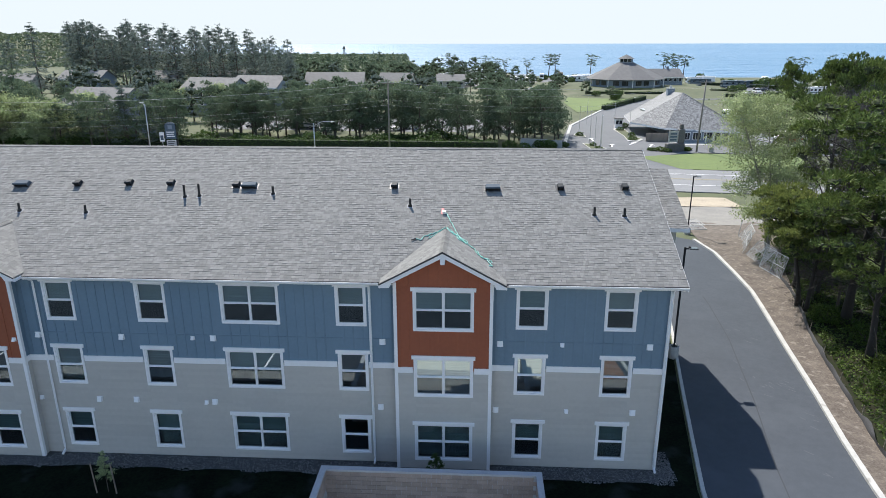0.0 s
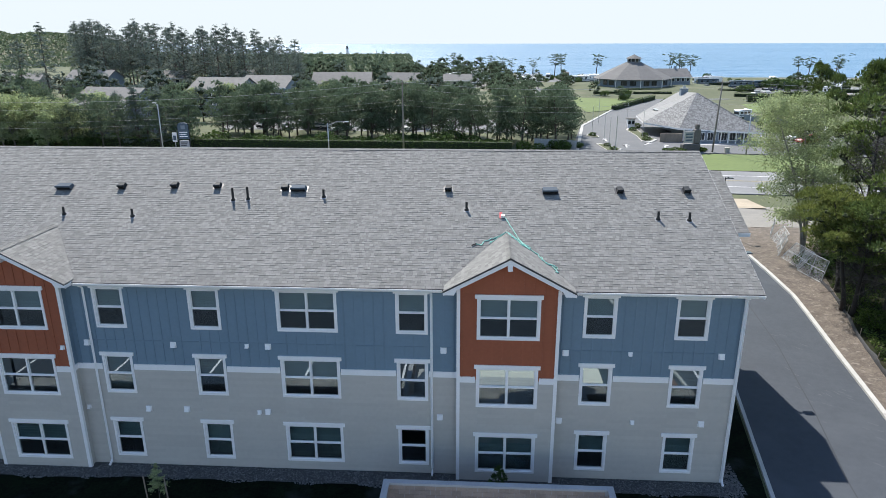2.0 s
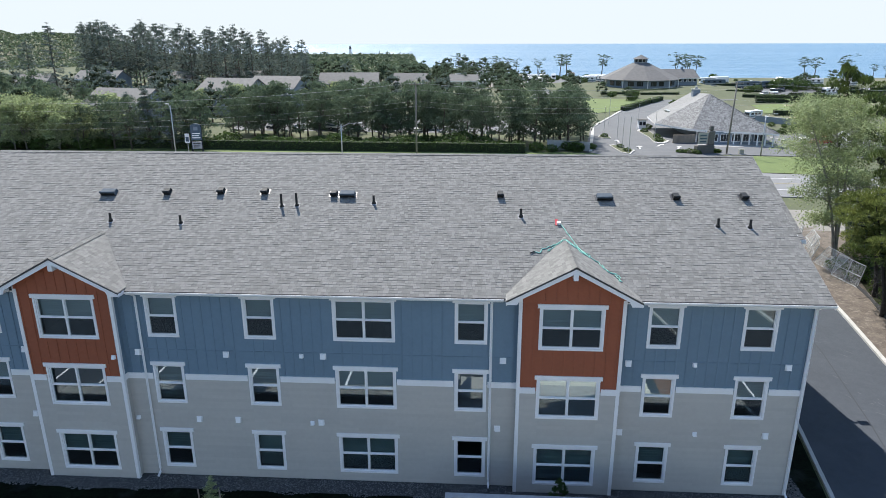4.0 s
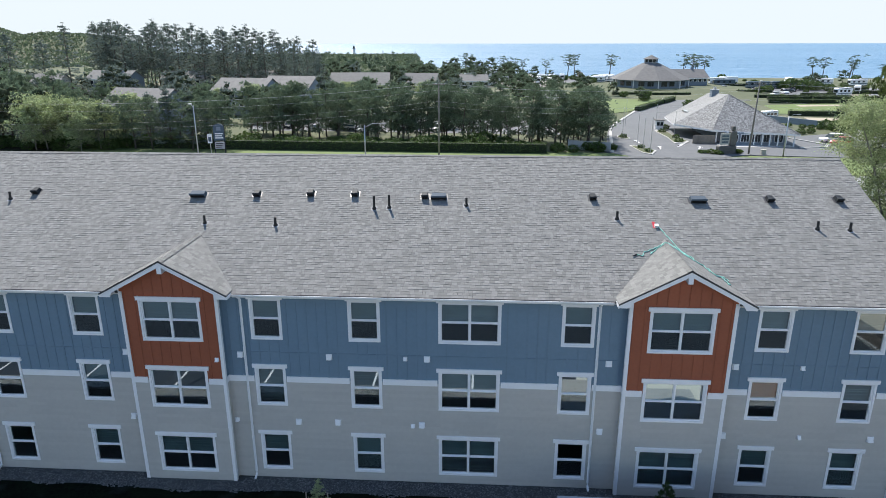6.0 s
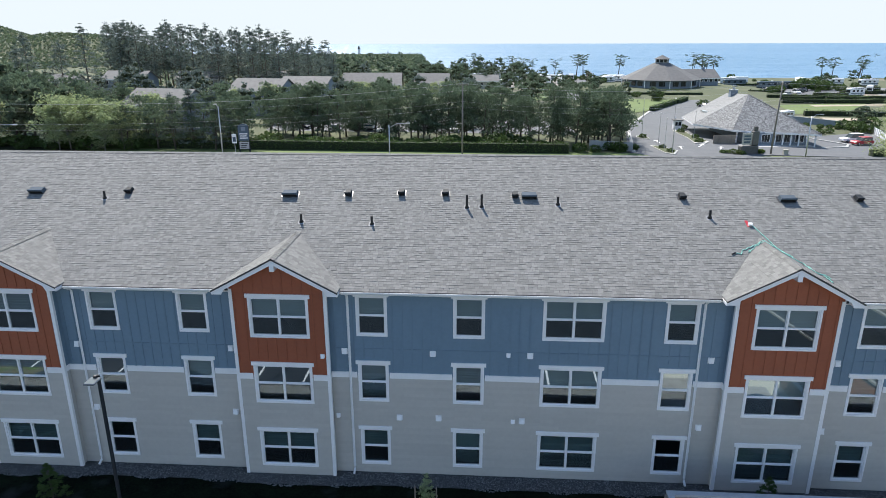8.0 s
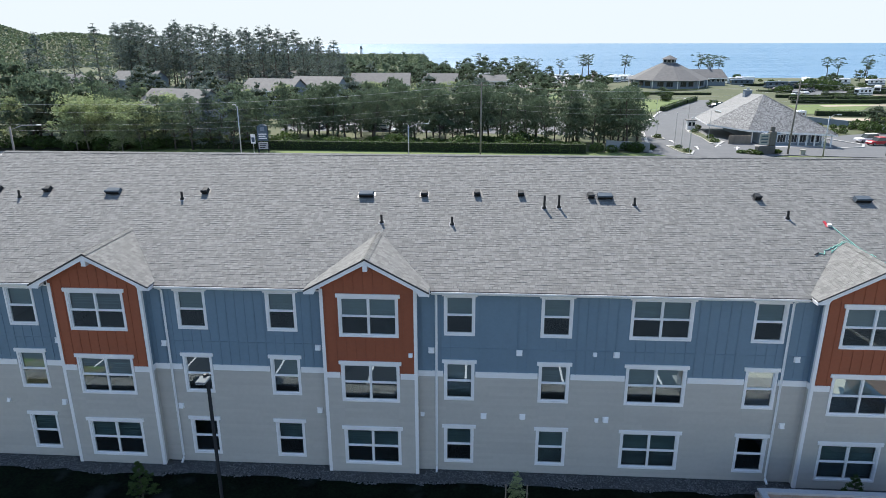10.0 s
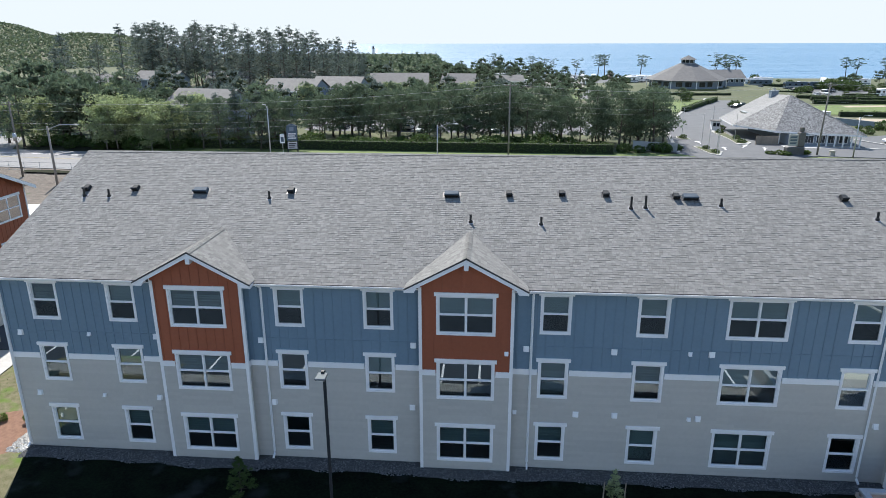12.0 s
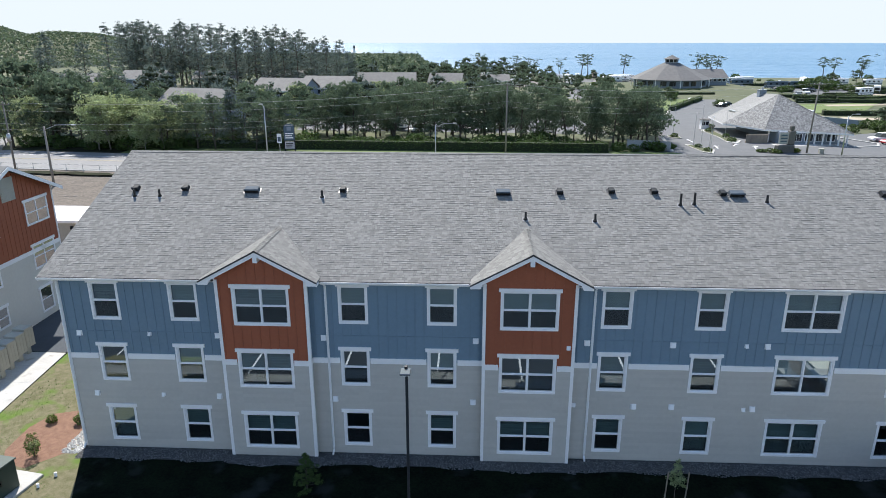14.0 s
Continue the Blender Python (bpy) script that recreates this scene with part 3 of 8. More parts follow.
def lap_wall(name, y, x0, x1, z0, z1, holes, material, label, course=0.152):
    """Lap siding: boards up to 3.6 m long in courses that lean out at the foot, with a shadowed lip."""
    V, Fc = [], []
    z, row = z0, 0
    lip = 0.02
    while z < z1 - 1e-3:
        top = min(z + course, z1)
        for a, b, c, d in cells(x0, x1, z, top, holes):
            joints = [a] + [x for x in np.arange(x0 + 0.7 + (row * 1.37) % 2.9, x1, 3.66) if a + 0.2 < x < b - 0.2] + [b]
            for p, q in zip(joints, joints[1:]):
                k = len(V)
                o0, o1 = lip * (top - c) / course, lip * (top - d) / course
                V.extend([(p, y - o0, c), (q, y - o0, c), (q, y - o1, d), (p, y - o1, d), (p, y, c), (q, y, c)])
                Fc.append((k, k + 1, k + 2, k + 3))
                Fc.append((k, k + 4, k + 5, k + 1))
        z = top
        row += 1
    wall = flat_wall(name, y + 0.003, x0, x1, z0, z1, holes, material, label)
    tagged(shell("lap_board_layer", V, Fc, material, wall, "overlapping painted lap boards"), kind="stuff")
    return wall


def hole(x, kind, f):
    h = HALF[kind]
    return (x - h, x + h, SILLS[f][0], SILLS[f][1])


wall_holes = [hole(x, "single", f) for x in SINGLES for f in range(3)] + [hole(x, "double", f) for x in DOUBLES_WALL for f in range(3)]
bay_holes = [hole(x, "double", f) for x in DOUBLES_BAY for f in range(3)]

spans = [(X_LEFT, BAYS[0][0]), (BAYS[0][1], BAYS[1][0]), (BAYS[1][1], BAYS[2][0]), (BAYS[2][1], X_RIGHT)]
for a, b in spans:
    holes = [h for h in wall_holes if a < h[0] and h[1] < b]
    lap_wall("lower_wall", WALL_Y, a, b, Z_BASE, Z_BAND0 + 0.1, holes, M_GREY, "warm grey lap siding")
    flat_wall("upper_wall", WALL_Y, a, b, Z_BAND0 + 0.1, Z_SOFFIT + 0.1, holes, M_BLUE, "slate blue board and batten")
RAKE_SLOPE, GABLE_Z = 0.54, 10.08
for a, b in BAYS:
    holes = [h for h in bay_holes if a < h[0] and h[1] < b]
    lap_wall("bay_lower_wall", BAY_Y, a, b, Z_BASE, Z_BAND0 + 0.1, holes, M_GREY, "warm grey lap siding")
    flat_wall("bay_upper_wall", BAY_Y, a, b, Z_BAND0 + 0.1, 8.5, holes, M_ORANGE, "rust-orange board and batten")
    c = (a + b) / 2
    apex = 8.5 + RAKE_SLOPE * (b - a) / 2
    apex += 0.35
    shell("gable_wall", [(x, y, z) for y in (BAY_Y, BAY_Y + 0.2) for x, z in ((a, 8.5), (b, 8.5), (b, 8.85), (c, apex), (a, 8.85))],
          [(0, 1, 2, 3, 4), (9, 8, 7, 6, 5), (4, 3, 8, 9), (3, 2, 7, 8), (1, 6, 7, 2), (0, 4, 9, 5)], M_ORANGE, block, "rust-orange board and batten")
    for x, s in ((a, 1), (b, -1)):
        V = [(x, BAY_Y, Z_BASE), (x, WALL_Y + 0.06, Z_BASE), (x, WALL_Y + 0.06, Z_BAND0), (x, BAY_Y, Z_BAND0), (x, BAY_Y, 8.6), (x, WALL_Y + 0.06, 8.6)]
        shell("bay_return", V, [(0, 1, 2, 3)], M_GREY, block)
        shell("bay_return", V, [(3, 2, 5, 4)], M_BLUE, block)
# ends, back and inner floors
BACK_Y = 43.7
for x, s in ((X_LEFT, -1), (X_RIGHT, 1)):
    V = [(x, WALL_Y, Z_BASE), (x, BACK_Y, Z_BASE), (x, BACK_Y, 4.7), (x, WALL_Y, 4.7), (x, BACK_Y, 8.5), (x, RIDGE_Y, RIDGE_Z - 0.25), (x, WALL_Y, 8.5)]
    shell("end_wall", V, [(0, 1, 2, 3)], M_GREY, block, "warm grey lap siding")
    shell("end_wall", V, [(3, 2, 4, 5, 6)], M_BLUE, block, "slate blue board and batten")
shell("back_wall", [(X_LEFT, BACK_Y, Z_BASE), (X_RIGHT, BACK_Y, Z_BASE), (X_RIGHT, BACK_Y, 8.5), (X_LEFT, BACK_Y, 8.5)], [(0, 1, 2, 3)], M_GREY, block)
for z in (0.0, 3.02, 6.1, 8.44):
    part("inner_floor", boxes((X_LEFT + 0.05, X_RIGHT - 0.05, WALL_Y + 0.25, BACK_Y - 0.1, z - 0.12, z)), M_ROOM, block)
part("corridor_wall", boxes((X_LEFT + 0.05, X_RIGHT - 0.05, 29.6, 29.75, 0, 8.4)), M_ROOM, block)
for x in (-38.5, -35.3, -30.9, -27.2, -23.7, -19.3, -15.7, -11.9, -7.2, -3.6, 0.9, 4.1):
    part("party_wall", boxes((x - 0.06, x + 0.06, WALL_Y + 0.26, 29.6, 0, 8.4)), M_ROOM, block)

# gabled wing at the east end
part("end_wing", boxes((X_RIGHT - 0.05, 10.15, 33.0, 41.9, Z_BASE, 8.9)), M_GREY, block, "light grey gabled end wing")
shell("end_wing_gable", [(10.15, 33.0, 8.9), (10.15, 41.9, 8.9), (10.15, 37.45, 10.9), (9.95, 33.0, 8.9), (9.95, 41.9, 8.9), (9.95, 37.45, 10.9)], [(0, 1, 2), (5, 4, 3), (0, 2, 5, 3), (1, 4, 5, 2)], M_GREY, block)
V = []
for x in (4.0, 10.6):
    V += [(x, 32.5, 8.95), (x, 37.45, 11.05), (x, 42.4, 8.95), (x, 32.5, 8.83), (x, 37.45, 10.92), (x, 42.4, 8.83)]
eb_roof = shell("end_wing_roof", V, [(0, 6, 7, 1), (1, 7, 8, 2), (3, 4, 10, 9), (4, 5, 11, 10), (6, 9, 10, 7), (7, 10, 11, 8), (0, 3, 9, 6), (2, 8, 11, 5)], M_SHINGLE, block, "grey asphalt shingles")
part("fascia", boxes((8.0, 10.64, 32.44, 32.49, 8.74, 8.93)), M_WHITE, block)
part("soffit", boxes((8.0, 10.6, 32.5, 33.0, 8.78, 8.82)), M_WHITE, block)

# ---- trim ----
for a, b in spans:
    segs = cells(a, b, Z_BAND0, Z_BAND1, [(h[0] - 0.12, h[1] + 0.12, h[2] - 0.1, h[3] + 0.1) for h in wall_holes])
    for s0, s1, c, d in segs:
        part("band_board", boxes((s0 + 0.002, s1 - 0.002, WALL_Y - 0.045, WALL_Y + 0.02, c, d)), M_WHITE, block)
for a, b in BAYS:
    for s0, s1, c, d in cells(a, b, Z_BAND0, Z_BAND1, [(h[0] - 0.12, h[1] + 0.12, h[2] - 0.1, h[3] + 0.1) for h in bay_holes]):
        part("band_board", boxes((s0, s1, BAY_Y - 0.045, BAY_Y + 0.02, c, d)), M_WHITE, block)
    for x, s in ((a, -1), (b, 1)):
        bm = boxes((min(x, x + s * 0.03), max(x, x + s * 0.03), BAY_Y - 0.03, BAY_Y + 0.11, Z_BASE - 0.05, 8.75),
                   (min(x - s * 0.11, x), max(x - s * 0.11, x), BAY_Y - 0.03, BAY_Y, Z_BASE - 0.05, 8.65))
        part("corner_board", bm, M_WHITE, block)
        part("band_board", boxes((min(x, x + s * 0.025), max(x, x + s * 0.025), BAY_Y + 0.11, WALL_Y, Z_BAND0, Z_BAND1)), M_WHITE, block)
for x, s in ((X_LEFT, 1), (X_RIGHT, -1)):
    bm = boxes((min(x, x + s * 0.12), max(x, x + s * 0.12), WALL_Y - 0.03, WALL_Y + 0.01, Z_BASE, 8.5), (min(x - s * 0.03, x), max(x - s * 0.03, x), WALL_Y - 0.03, WALL_Y + 0.12, Z_BASE, 8.5))
    part("corner_board", bm, M_WHITE, block)
part("foundation", boxes((X_LEFT + 0.02, X_RIGHT - 0.02, WALL_Y + 0.02, BACK_Y, -0.5, Z_BASE)), M_CONC, block, "concrete foundation")
for a, b in BAYS:
    part("foundation", boxes((a + 0.02, b - 0.02, BAY_Y + 0.02, WALL_Y + 0.01, -0.5, Z_BASE)), M_CONC, block)

# soffit, fascia and gutters between the bays
gut = [(ROOF_X0, BAYS[0][0] - 0.62), (BAYS[0][1] + 0.62, BAYS[1][0] - 0.62), (BAYS[1][1] + 0.62, BAYS[2][0] - 0.62), (BAYS[2][1] + 0.62, ROOF_X1)]
part("soffit", boxes((ROOF_X0, ROOF_X1, EAVE_Y + 0.05, WALL_Y + 0.3, Z_SOFFIT - 0.02, Z_SOFFIT + 0.02)), M_WHITE, block)
for a, b in gut:
    V = []
    prof = [(0.03, 0.0), (0.03, -0.13), (-0.05, -0.13), (-0.075, -0.08), (-0.1, -0.045), (-0.1, 0.0), (-0.08, 0.0), (-0.08, -0.02), (-0.088, -0.04), (-0.062, -0.08), (-0.045, -0.118), (0.018, -0.118), (0.018, 0.0)]
    for x in (a, b):
        V += [(x, EAVE_Y + p - 0.02, EAVE_Z - 0.022 + q) for p, q in prof]
    n = len(prof)
    Fc = [(i, (i + 1) % n, n + (i + 1) % n, n + i) for i in range(n)] + [tuple(range(n))[::-1], tuple(range(n, 2 * n))]
    shell("gutter", V, Fc, M_VINYL, block, "white metal gutter")
    part("frieze_board", boxes((max(a, X_LEFT), min(b, X_RIGHT), WALL_Y - 0.03, WALL_Y + 0.01, Z_SOFFIT - 0.085, Z_SOFFIT - 0.02)), M_WHITE, block)
for x0, x1 in ((ROOF_X0 - 0.02, ROOF_X0 + 0.02), (ROOF_X1 - 0.02, ROOF_X1 + 0.02)):
    for y0, y1 in ((EAVE_Y, RIDGE_Y), (2 * RIDGE_Y - EAVE_Y, RIDGE_Y)):
        V = [(x, y, z + d) for x in (x0, x1) for y, z in ((y0, EAVE_Z), (y1, RIDGE_Z)) for d in (-0.22, -0.015)]
        shell("rake_board", V, [(0, 1, 3, 2), (4, 6, 7, 5), (0, 4, 5, 1), (2, 3, 7, 6), (1, 5, 7, 3), (0, 2, 6, 4)], M_WHITE, block)

# ---- roofs: courses of laminated shingles ----


def shingles(name, origin, along, up, length_at, rise, course, parent, label, seed, material=M_SHINGLE, tab=0.17, single=None):
    """Tabs of random width laid in courses; length_at(u) gives the start and end along the eave at u up the slope."""
    rng = random.Random(seed)
    origin, along, up = Vector(origin), Vector(along).normalized(), Vector(up).normalized()
    nrm = along.cross(up).normalized()
    if nrm.z < 0:
        nrm = -nrm
    V, Fc = [], []
    k = 0
    rows = int(rise / course)
    for r in range(rows + 1):
        u0, u1 = r * course, min((r + 1) * course + 0.03, rise)
        if u0 >= rise:
            break
        s, e = length_at(u0)
        x = s - tab * (0.5 * (r % 2) + 0.3 * rng.random())
        while x < e:
            w = tab * rng.uniform(0.6, 1.4)
            a, b = max(x + 0.003, s), min(x + w - 0.003, e)
            x += w
            if b - a < 0.01:
                continue
            if single and r < 2 and single[0] < a and b < single[1]:
                n_w = min(3, max(0, round((b - a - 0.15) / 0.06)))
                linked("shingle", single[2][n_w], parent, Matrix.Translation(origin + along * ((a + b) / 2) + up * u0) @ Matrix((along, up, nrm)).transposed().to_4x4())
                continue
            hi = rng.choice((0.005, 0.007, 0.013))
            lap = rng.uniform(-0.011, 0.011)
            p = [origin + along * a + up * (u0 + lap) + nrm * hi, origin + along * b + up * (u0 + lap) + nrm * hi, origin + along * b + up * u1 + nrm * 0.002, origin + along * a + up * u1 + nrm * 0.002,
                 origin + along * a + up * (u0 + lap) - nrm * 0.004, origin + along * b + up * (u0 + lap) - nrm * 0.004]
            V += p
            Fc += [(k, k + 1, k + 2, k + 3), (k + 4, k + 5, k + 1, k)]
            k += 6
    return tagged(shell(name, V, Fc, material, parent, label), kind="stuff")


TABS = []
for i in range(4):
    hw = (0.15 + 0.065 * i) / 2
    TABS.append(mesh_from("shingle", [(-hw, 0, 0.009), (hw, 0, 0.009), (hw, 0.178, 0.002), (-hw, 0.178, 0.002), (-hw, 0, -0.004), (hw, 0, -0.004)], [(0, 1, 2, 3), (4, 5, 1, 0), (0, 3, 4), (1, 5, 2)], M_SHINGLE_TAB))
slope_len = math.hypot(RIDGE_Y - EAVE_Y, RIDGE_Z - EAVE_Z)
roof = shell("roof", [(ROOF_X0, EAVE_Y, EAVE_Z), (ROOF_X1, EAVE_Y, EAVE_Z), (ROOF_X1, RIDGE_Y, RIDGE_Z), (ROOF_X0, RIDGE_Y, RIDGE_Z),
                      (ROOF_X1, 2 * RIDGE_Y - EAVE_Y, EAVE_Z), (ROOF_X0, 2 * RIDGE_Y - EAVE_Y, EAVE_Z),
                      (ROOF_X0, EAVE_Y, EAVE_Z - 0.1), (ROOF_X1, EAVE_Y, EAVE_Z - 0.1), (ROOF_X1, RIDGE_Y, RIDGE_Z - 0.1), (ROOF_X0, RIDGE_Y, RIDGE_Z - 0.1),
                      (ROOF_X1, 2 * RIDGE_Y - EAVE_Y, EAVE_Z - 0.1), (ROOF_X0, 2 * RIDGE_Y - EAVE_Y, EAVE_Z - 0.1)],
             [(0, 1, 2, 3), (3, 2, 4, 5), (6, 9, 8, 7), (9, 11, 10, 8), (0, 6, 7, 1), (5, 4, 10, 11)], M_UNDERLAY, block, "long grey asphalt-shingle gable roof")
shingles("shingle_layer", (0, EAVE_Y - 0.03, EAVE_Z - 0.005), (1, 0, 0), (0, RIDGE_Y - EAVE_Y, RIDGE_Z - EAVE_Z), lambda u: (ROOF_X0, ROOF_X1), slope_len + 0.02, 0.15, roof, "weathered grey laminated shingles", 5, single=(-34.0, 5.2, TABS))
part("drip_edge", boxes((ROOF_X0, ROOF_X1, EAVE_Y - 0.05, EAVE_Y - 0.034, EAVE_Z - 0.05, EAVE_Z + 0.004)), M_FLASH, roof, "dark drip edge")
bm = bmesh.new()
x = ROOF_X0
while x < ROOF_X1:
    x2 = min(x + 0.3, ROOF_X1)
    zt = RIDGE_Z + 0.03 + 0.006 * ((x * 7.3) % 1)
    vs = [bm.verts.new(p) for p in ((x, RIDGE_Y - 0.15, zt - 0.065), (x2, RIDGE_Y - 0.15, zt - 0.075), (x2, RIDGE_Y, zt - 0.01), (x, RIDGE_Y, zt), (x2, RIDGE_Y + 0.15, zt - 0.075), (x, RIDGE_Y + 0.15, zt - 0.065))]
    bm.faces.new([vs[i] for i in (0, 1, 2, 3)])
    bm.faces.new([vs[i] for i in (3, 2, 4, 5)])
    x = x2
# black strip under the ridge caps paints the vent's shadow line
part("ridge_vent", boxes((ROOF_X0 + 0.02, ROOF_X1 - 0.02, RIDGE_Y - 0.165, RIDGE_Y + 0.165, RIDGE_Z - 0.075, RIDGE_Z - 0.035)), M_FLASH, roof, "ridge vent strip, black for its shadow line")
tagged(part("ridge_cap_layer", bm, M_SHINGLE, roof, "overlapping ridge cap shingles"), kind="stuff")
part("drip_edge", boxes((ROOF_X0, ROOF_X1, EAVE_Y - 0.035, EAVE_Y - 0.02, EAVE_Z - 0.03, EAVE_Z - 0.002)), M_FLASH, roof)

shingles("shingle_layer", (0, 32.47, 8.945), (1, 0, 0), (0, 4.95, 2.1), lambda u: (7.0, 10.62), math.hypot(4.95, 2.1), 0.15, eb_roof, "weathered grey laminated shingles", 9)

# gable roofs over the bays
GY0 = 24.43
for i, (a, b) in enumerate(BAYS):
    c = (a + b) / 2
    zr = GABLE_Z
    hw = 2.54
    ze = zr - RAKE_SLOPE * hw
    yend = EAVE_Y + (zr - EAVE_Z) / PITCH
    for s in (-1, 1):
        eave = Vector((c + s * hw, GY0, ze))
        V = [(c, GY0, zr), (c + s * hw, GY0, ze), (c + s * hw, EAVE_Y + (ze - EAVE_Z) / PITCH + 0.1, ze), (c, yend, zr)]
        V += [(p[0], p[1], p[2] - 0.06) for p in V]
        gr = shell("gable_roof", V, [(0, 1, 2, 3), (4, 7, 6, 5), (0, 4, 5, 1), (1, 5, 6, 2)], M_SHINGLE, block, "small shingled gable roof over the bay")
        up = Vector((-s * hw, 0, zr - ze))
        run = up.length

        def reach(u, run=run, ze=ze, zr=zr):
            z = ze + (zr - ze) * u / run
            return (0.0, EAVE_Y + (z - EAVE_Z) / PITCH - GY0 + 0.12)

        shingles("shingle_layer", eave, (0, 1, 0), up, reach, run, 0.15, gr, "weathered grey laminated shingles", 40 + i)
        # rake board with its return at the foot, and a dark drip edge
        out = [(c, zr - 0.035), (c + s * (hw + 0.02), ze - 0.045), (c + s * (hw + 0.02), ze - 0.16), (c + s * (hw - 0.4), ze - 0.16), (c + s * (hw - 0.5), ze + 0.04), (c, zr - 0.24)]
        V = [(x, y, z) for y in (GY0 + 0.02, GY0 + 0.06) for x, z in out]
        shell("rake_board", V, [tuple(range(6)), tuple(range(11, 5, -1))] + [(i, (i + 1) % 6, 6 + (i + 1) % 6, 6 + i) for i in range(6)], M_WHITE, block)
        V = [(x, y, z + d) for y in (GY0 - 0.012, GY0 + 0.03) for x, z in ((c, zr), (c + s * (hw + 0.02), ze - 0.01)) for d in (-0.04, 0.016)]
        shell("drip_edge", V, [(0, 1, 3, 2), (4, 6, 7, 5), (0, 4, 5, 1), (2, 3, 7, 6), (1, 5, 7, 3), (0, 2, 6, 4)], M_FLASH, block)
        part("eave_return", boxes((min(c + s * (hw + 0.01), c + s * (hw - 0.36)), max(c + s * (hw + 0.01), c + s * (hw - 0.36)), GY0 + 0.061, EAVE_Y + 0.05, ze - 0.155, ze - 0.06)), M_WHITE, block)
        V = [(c, GY0 + 0.06, zr - 0.2), (c + s * hw, GY0 + 0.06, ze - 0.2), (c + s * hw, BAY_Y + 0.02, ze - 0.2), (c, BAY_Y + 0.02, zr - 0.2)]
        shell("rake_soffit", V, [(0, 1, 2, 3)], M_WHITE, block)
    bm = bmesh.new()
    y = GY0 - 0.01
    while y < yend - 0.1:
        y2 = min(y + 0.2, yend)
        vs = [bm.verts.new(p) for p in ((c - 0.15, y, zr - 0.04), (c - 0.15, y2, zr - 0.052), (c, y2, zr + 0.024), (c, y, zr + 0.038), (c + 0.15, y2, zr - 0.052), (c + 0.15, y, zr - 0.04))]
        bm.faces.new([vs[k] for k in (0, 1, 2, 3)])
        bm.faces.new([vs[k] for k in (3, 2, 4, 5)])
        y = y2
    tagged(part("ridge_cap_layer", bm, M_SHINGLE, block, "overlapping ridge cap shingles"), kind="stuff")
    part("gable_bracket", boxes((c - 0.09, c + 0.09, GY0 + 0.0, BAY_Y, zr - 0.52, zr - 0.2)), M_WHITE, block)

# ---- windows ----


def build_window(kind):
    """A vinyl double-hung window with painted casing; its origin is the middle of the opening's foot on the wall's face."""
    hw, h = HALF[kind], 1.66
    t = 0.08
    bm = boxes((-hw - t, -hw, -0.035, 0.02, -t, h + 0.02), (hw, hw + t, -0.035, 0.02, -t, h + 0.02), (-hw, hw, -0.037, 0.02, -t, 0.0))
    w = part("window", bm, M_WHITE, block, "white vinyl %s-hung window" % ("twin double" if kind == "double" else "double"))
    fr = boxes((-hw, -hw + 0.045, 0.0, 0.12, 0, h), (hw - 0.045, hw, 0.0, 0.12, 0, h), (-hw + 0.045, hw - 0.045, 0.0, 0.12, 0, 0.045), (-hw + 0.045, hw - 0.045, 0.0, 0.12, h - 0.045, h))
    if kind == "double":
        box(fr, -0.04, 0.04, 0.001, 0.12, 0.045, h - 0.045)
    part("window_frame", fr, M_VINYL, w)
    halves = [(-hw + 0.045, hw - 0.045)] if kind == "single" else [(-hw + 0.045, -0.04), (0.04, hw - 0.045)]
    mid = h * 0.5
    for a, b in halves:
        part("meeting_rail", boxes((a, b, 0.012, 0.1, mid - 0.028, mid + 0.028)), M_VINYL, w)
        for z0, z1, y in ((0.045, mid - 0.028, 0.05), (mid + 0.028, h - 0.045, 0.075)):
            sash = boxes((a, a + 0.02, y - 0.02, y + 0.02, z0, z1), (b - 0.02, b, y - 0.02, y + 0.02, z0, z1), (a + 0.02, b - 0.02, y - 0.02, y + 0.02, z0, z0 + 0.022))
            part("sash", sash, M_VINYL, w)
            shell("pane", [(a + 0.015, y, z0 + 0.015), (b - 0.015, y, z0 + 0.015), (b - 0.015, y, z1), (a + 0.015, y, z1)], [(0, 1, 2, 3)], M_GLASS, w)
        part("insect_screen", boxes((a + 0.012, b - 0.012, 0.014, 0.0155, 0.055, mid - 0.03)), M_SCREEN, w, "fine dark insect screen")
    return w


def build_header(kind):
    hw, h = HALF[kind], 1.66
    return part("window_header", boxes((-hw - 0.165, hw + 0.165, -0.055, 0.02, h + 0.02, h + 0.185), bevel=0.006), M_WHITE)


def build_blind(kind, drop, closed):
    """Horizontal slats hung behind the glass, tipped open or nearly closed."""
    hw, h = HALF[kind] - 0.06, 1.6
    bm = bmesh.new()
    z = h
    brng = random.Random(int(drop * 10) + 3 * closed)
    while z > h - drop:
        tip = brng.uniform(0.9, 1.25) if closed else brng.choice((0.3, 0.45, 0.6, 0.95)) + brng.uniform(-0.1, 0.1)
        dy, dz = 0.025 * math.cos(tip), 0.025 * math.sin(tip)
        vs = [bm.verts.new(p) for p in ((-hw, 0.18 - dy, z - dz), (hw, 0.18 - dy, z - dz), (hw, 0.18 + dy, z + dz), (-hw, 0.18 + dy, z + dz))]
        bm.faces.new(vs)
        z -= 0.045
    box(bm, -hw, hw, 0.155, 0.21, h, h + 0.05)
    box(bm, -hw, hw, 0.165, 0.195, z + 0.01, z + 0.035)
    return part("blind", bm, M_BLIND)


WINDOWS = {k: build_window(k) for k in ("single", "double")}
HEADERS = {k: build_header(k) for k in ("single", "double")}
BLINDS = {(k, d, c): build_blind(k, d, c) for k in ("single", "double") for d in (0.78, 1.52) for c in (False, True)}


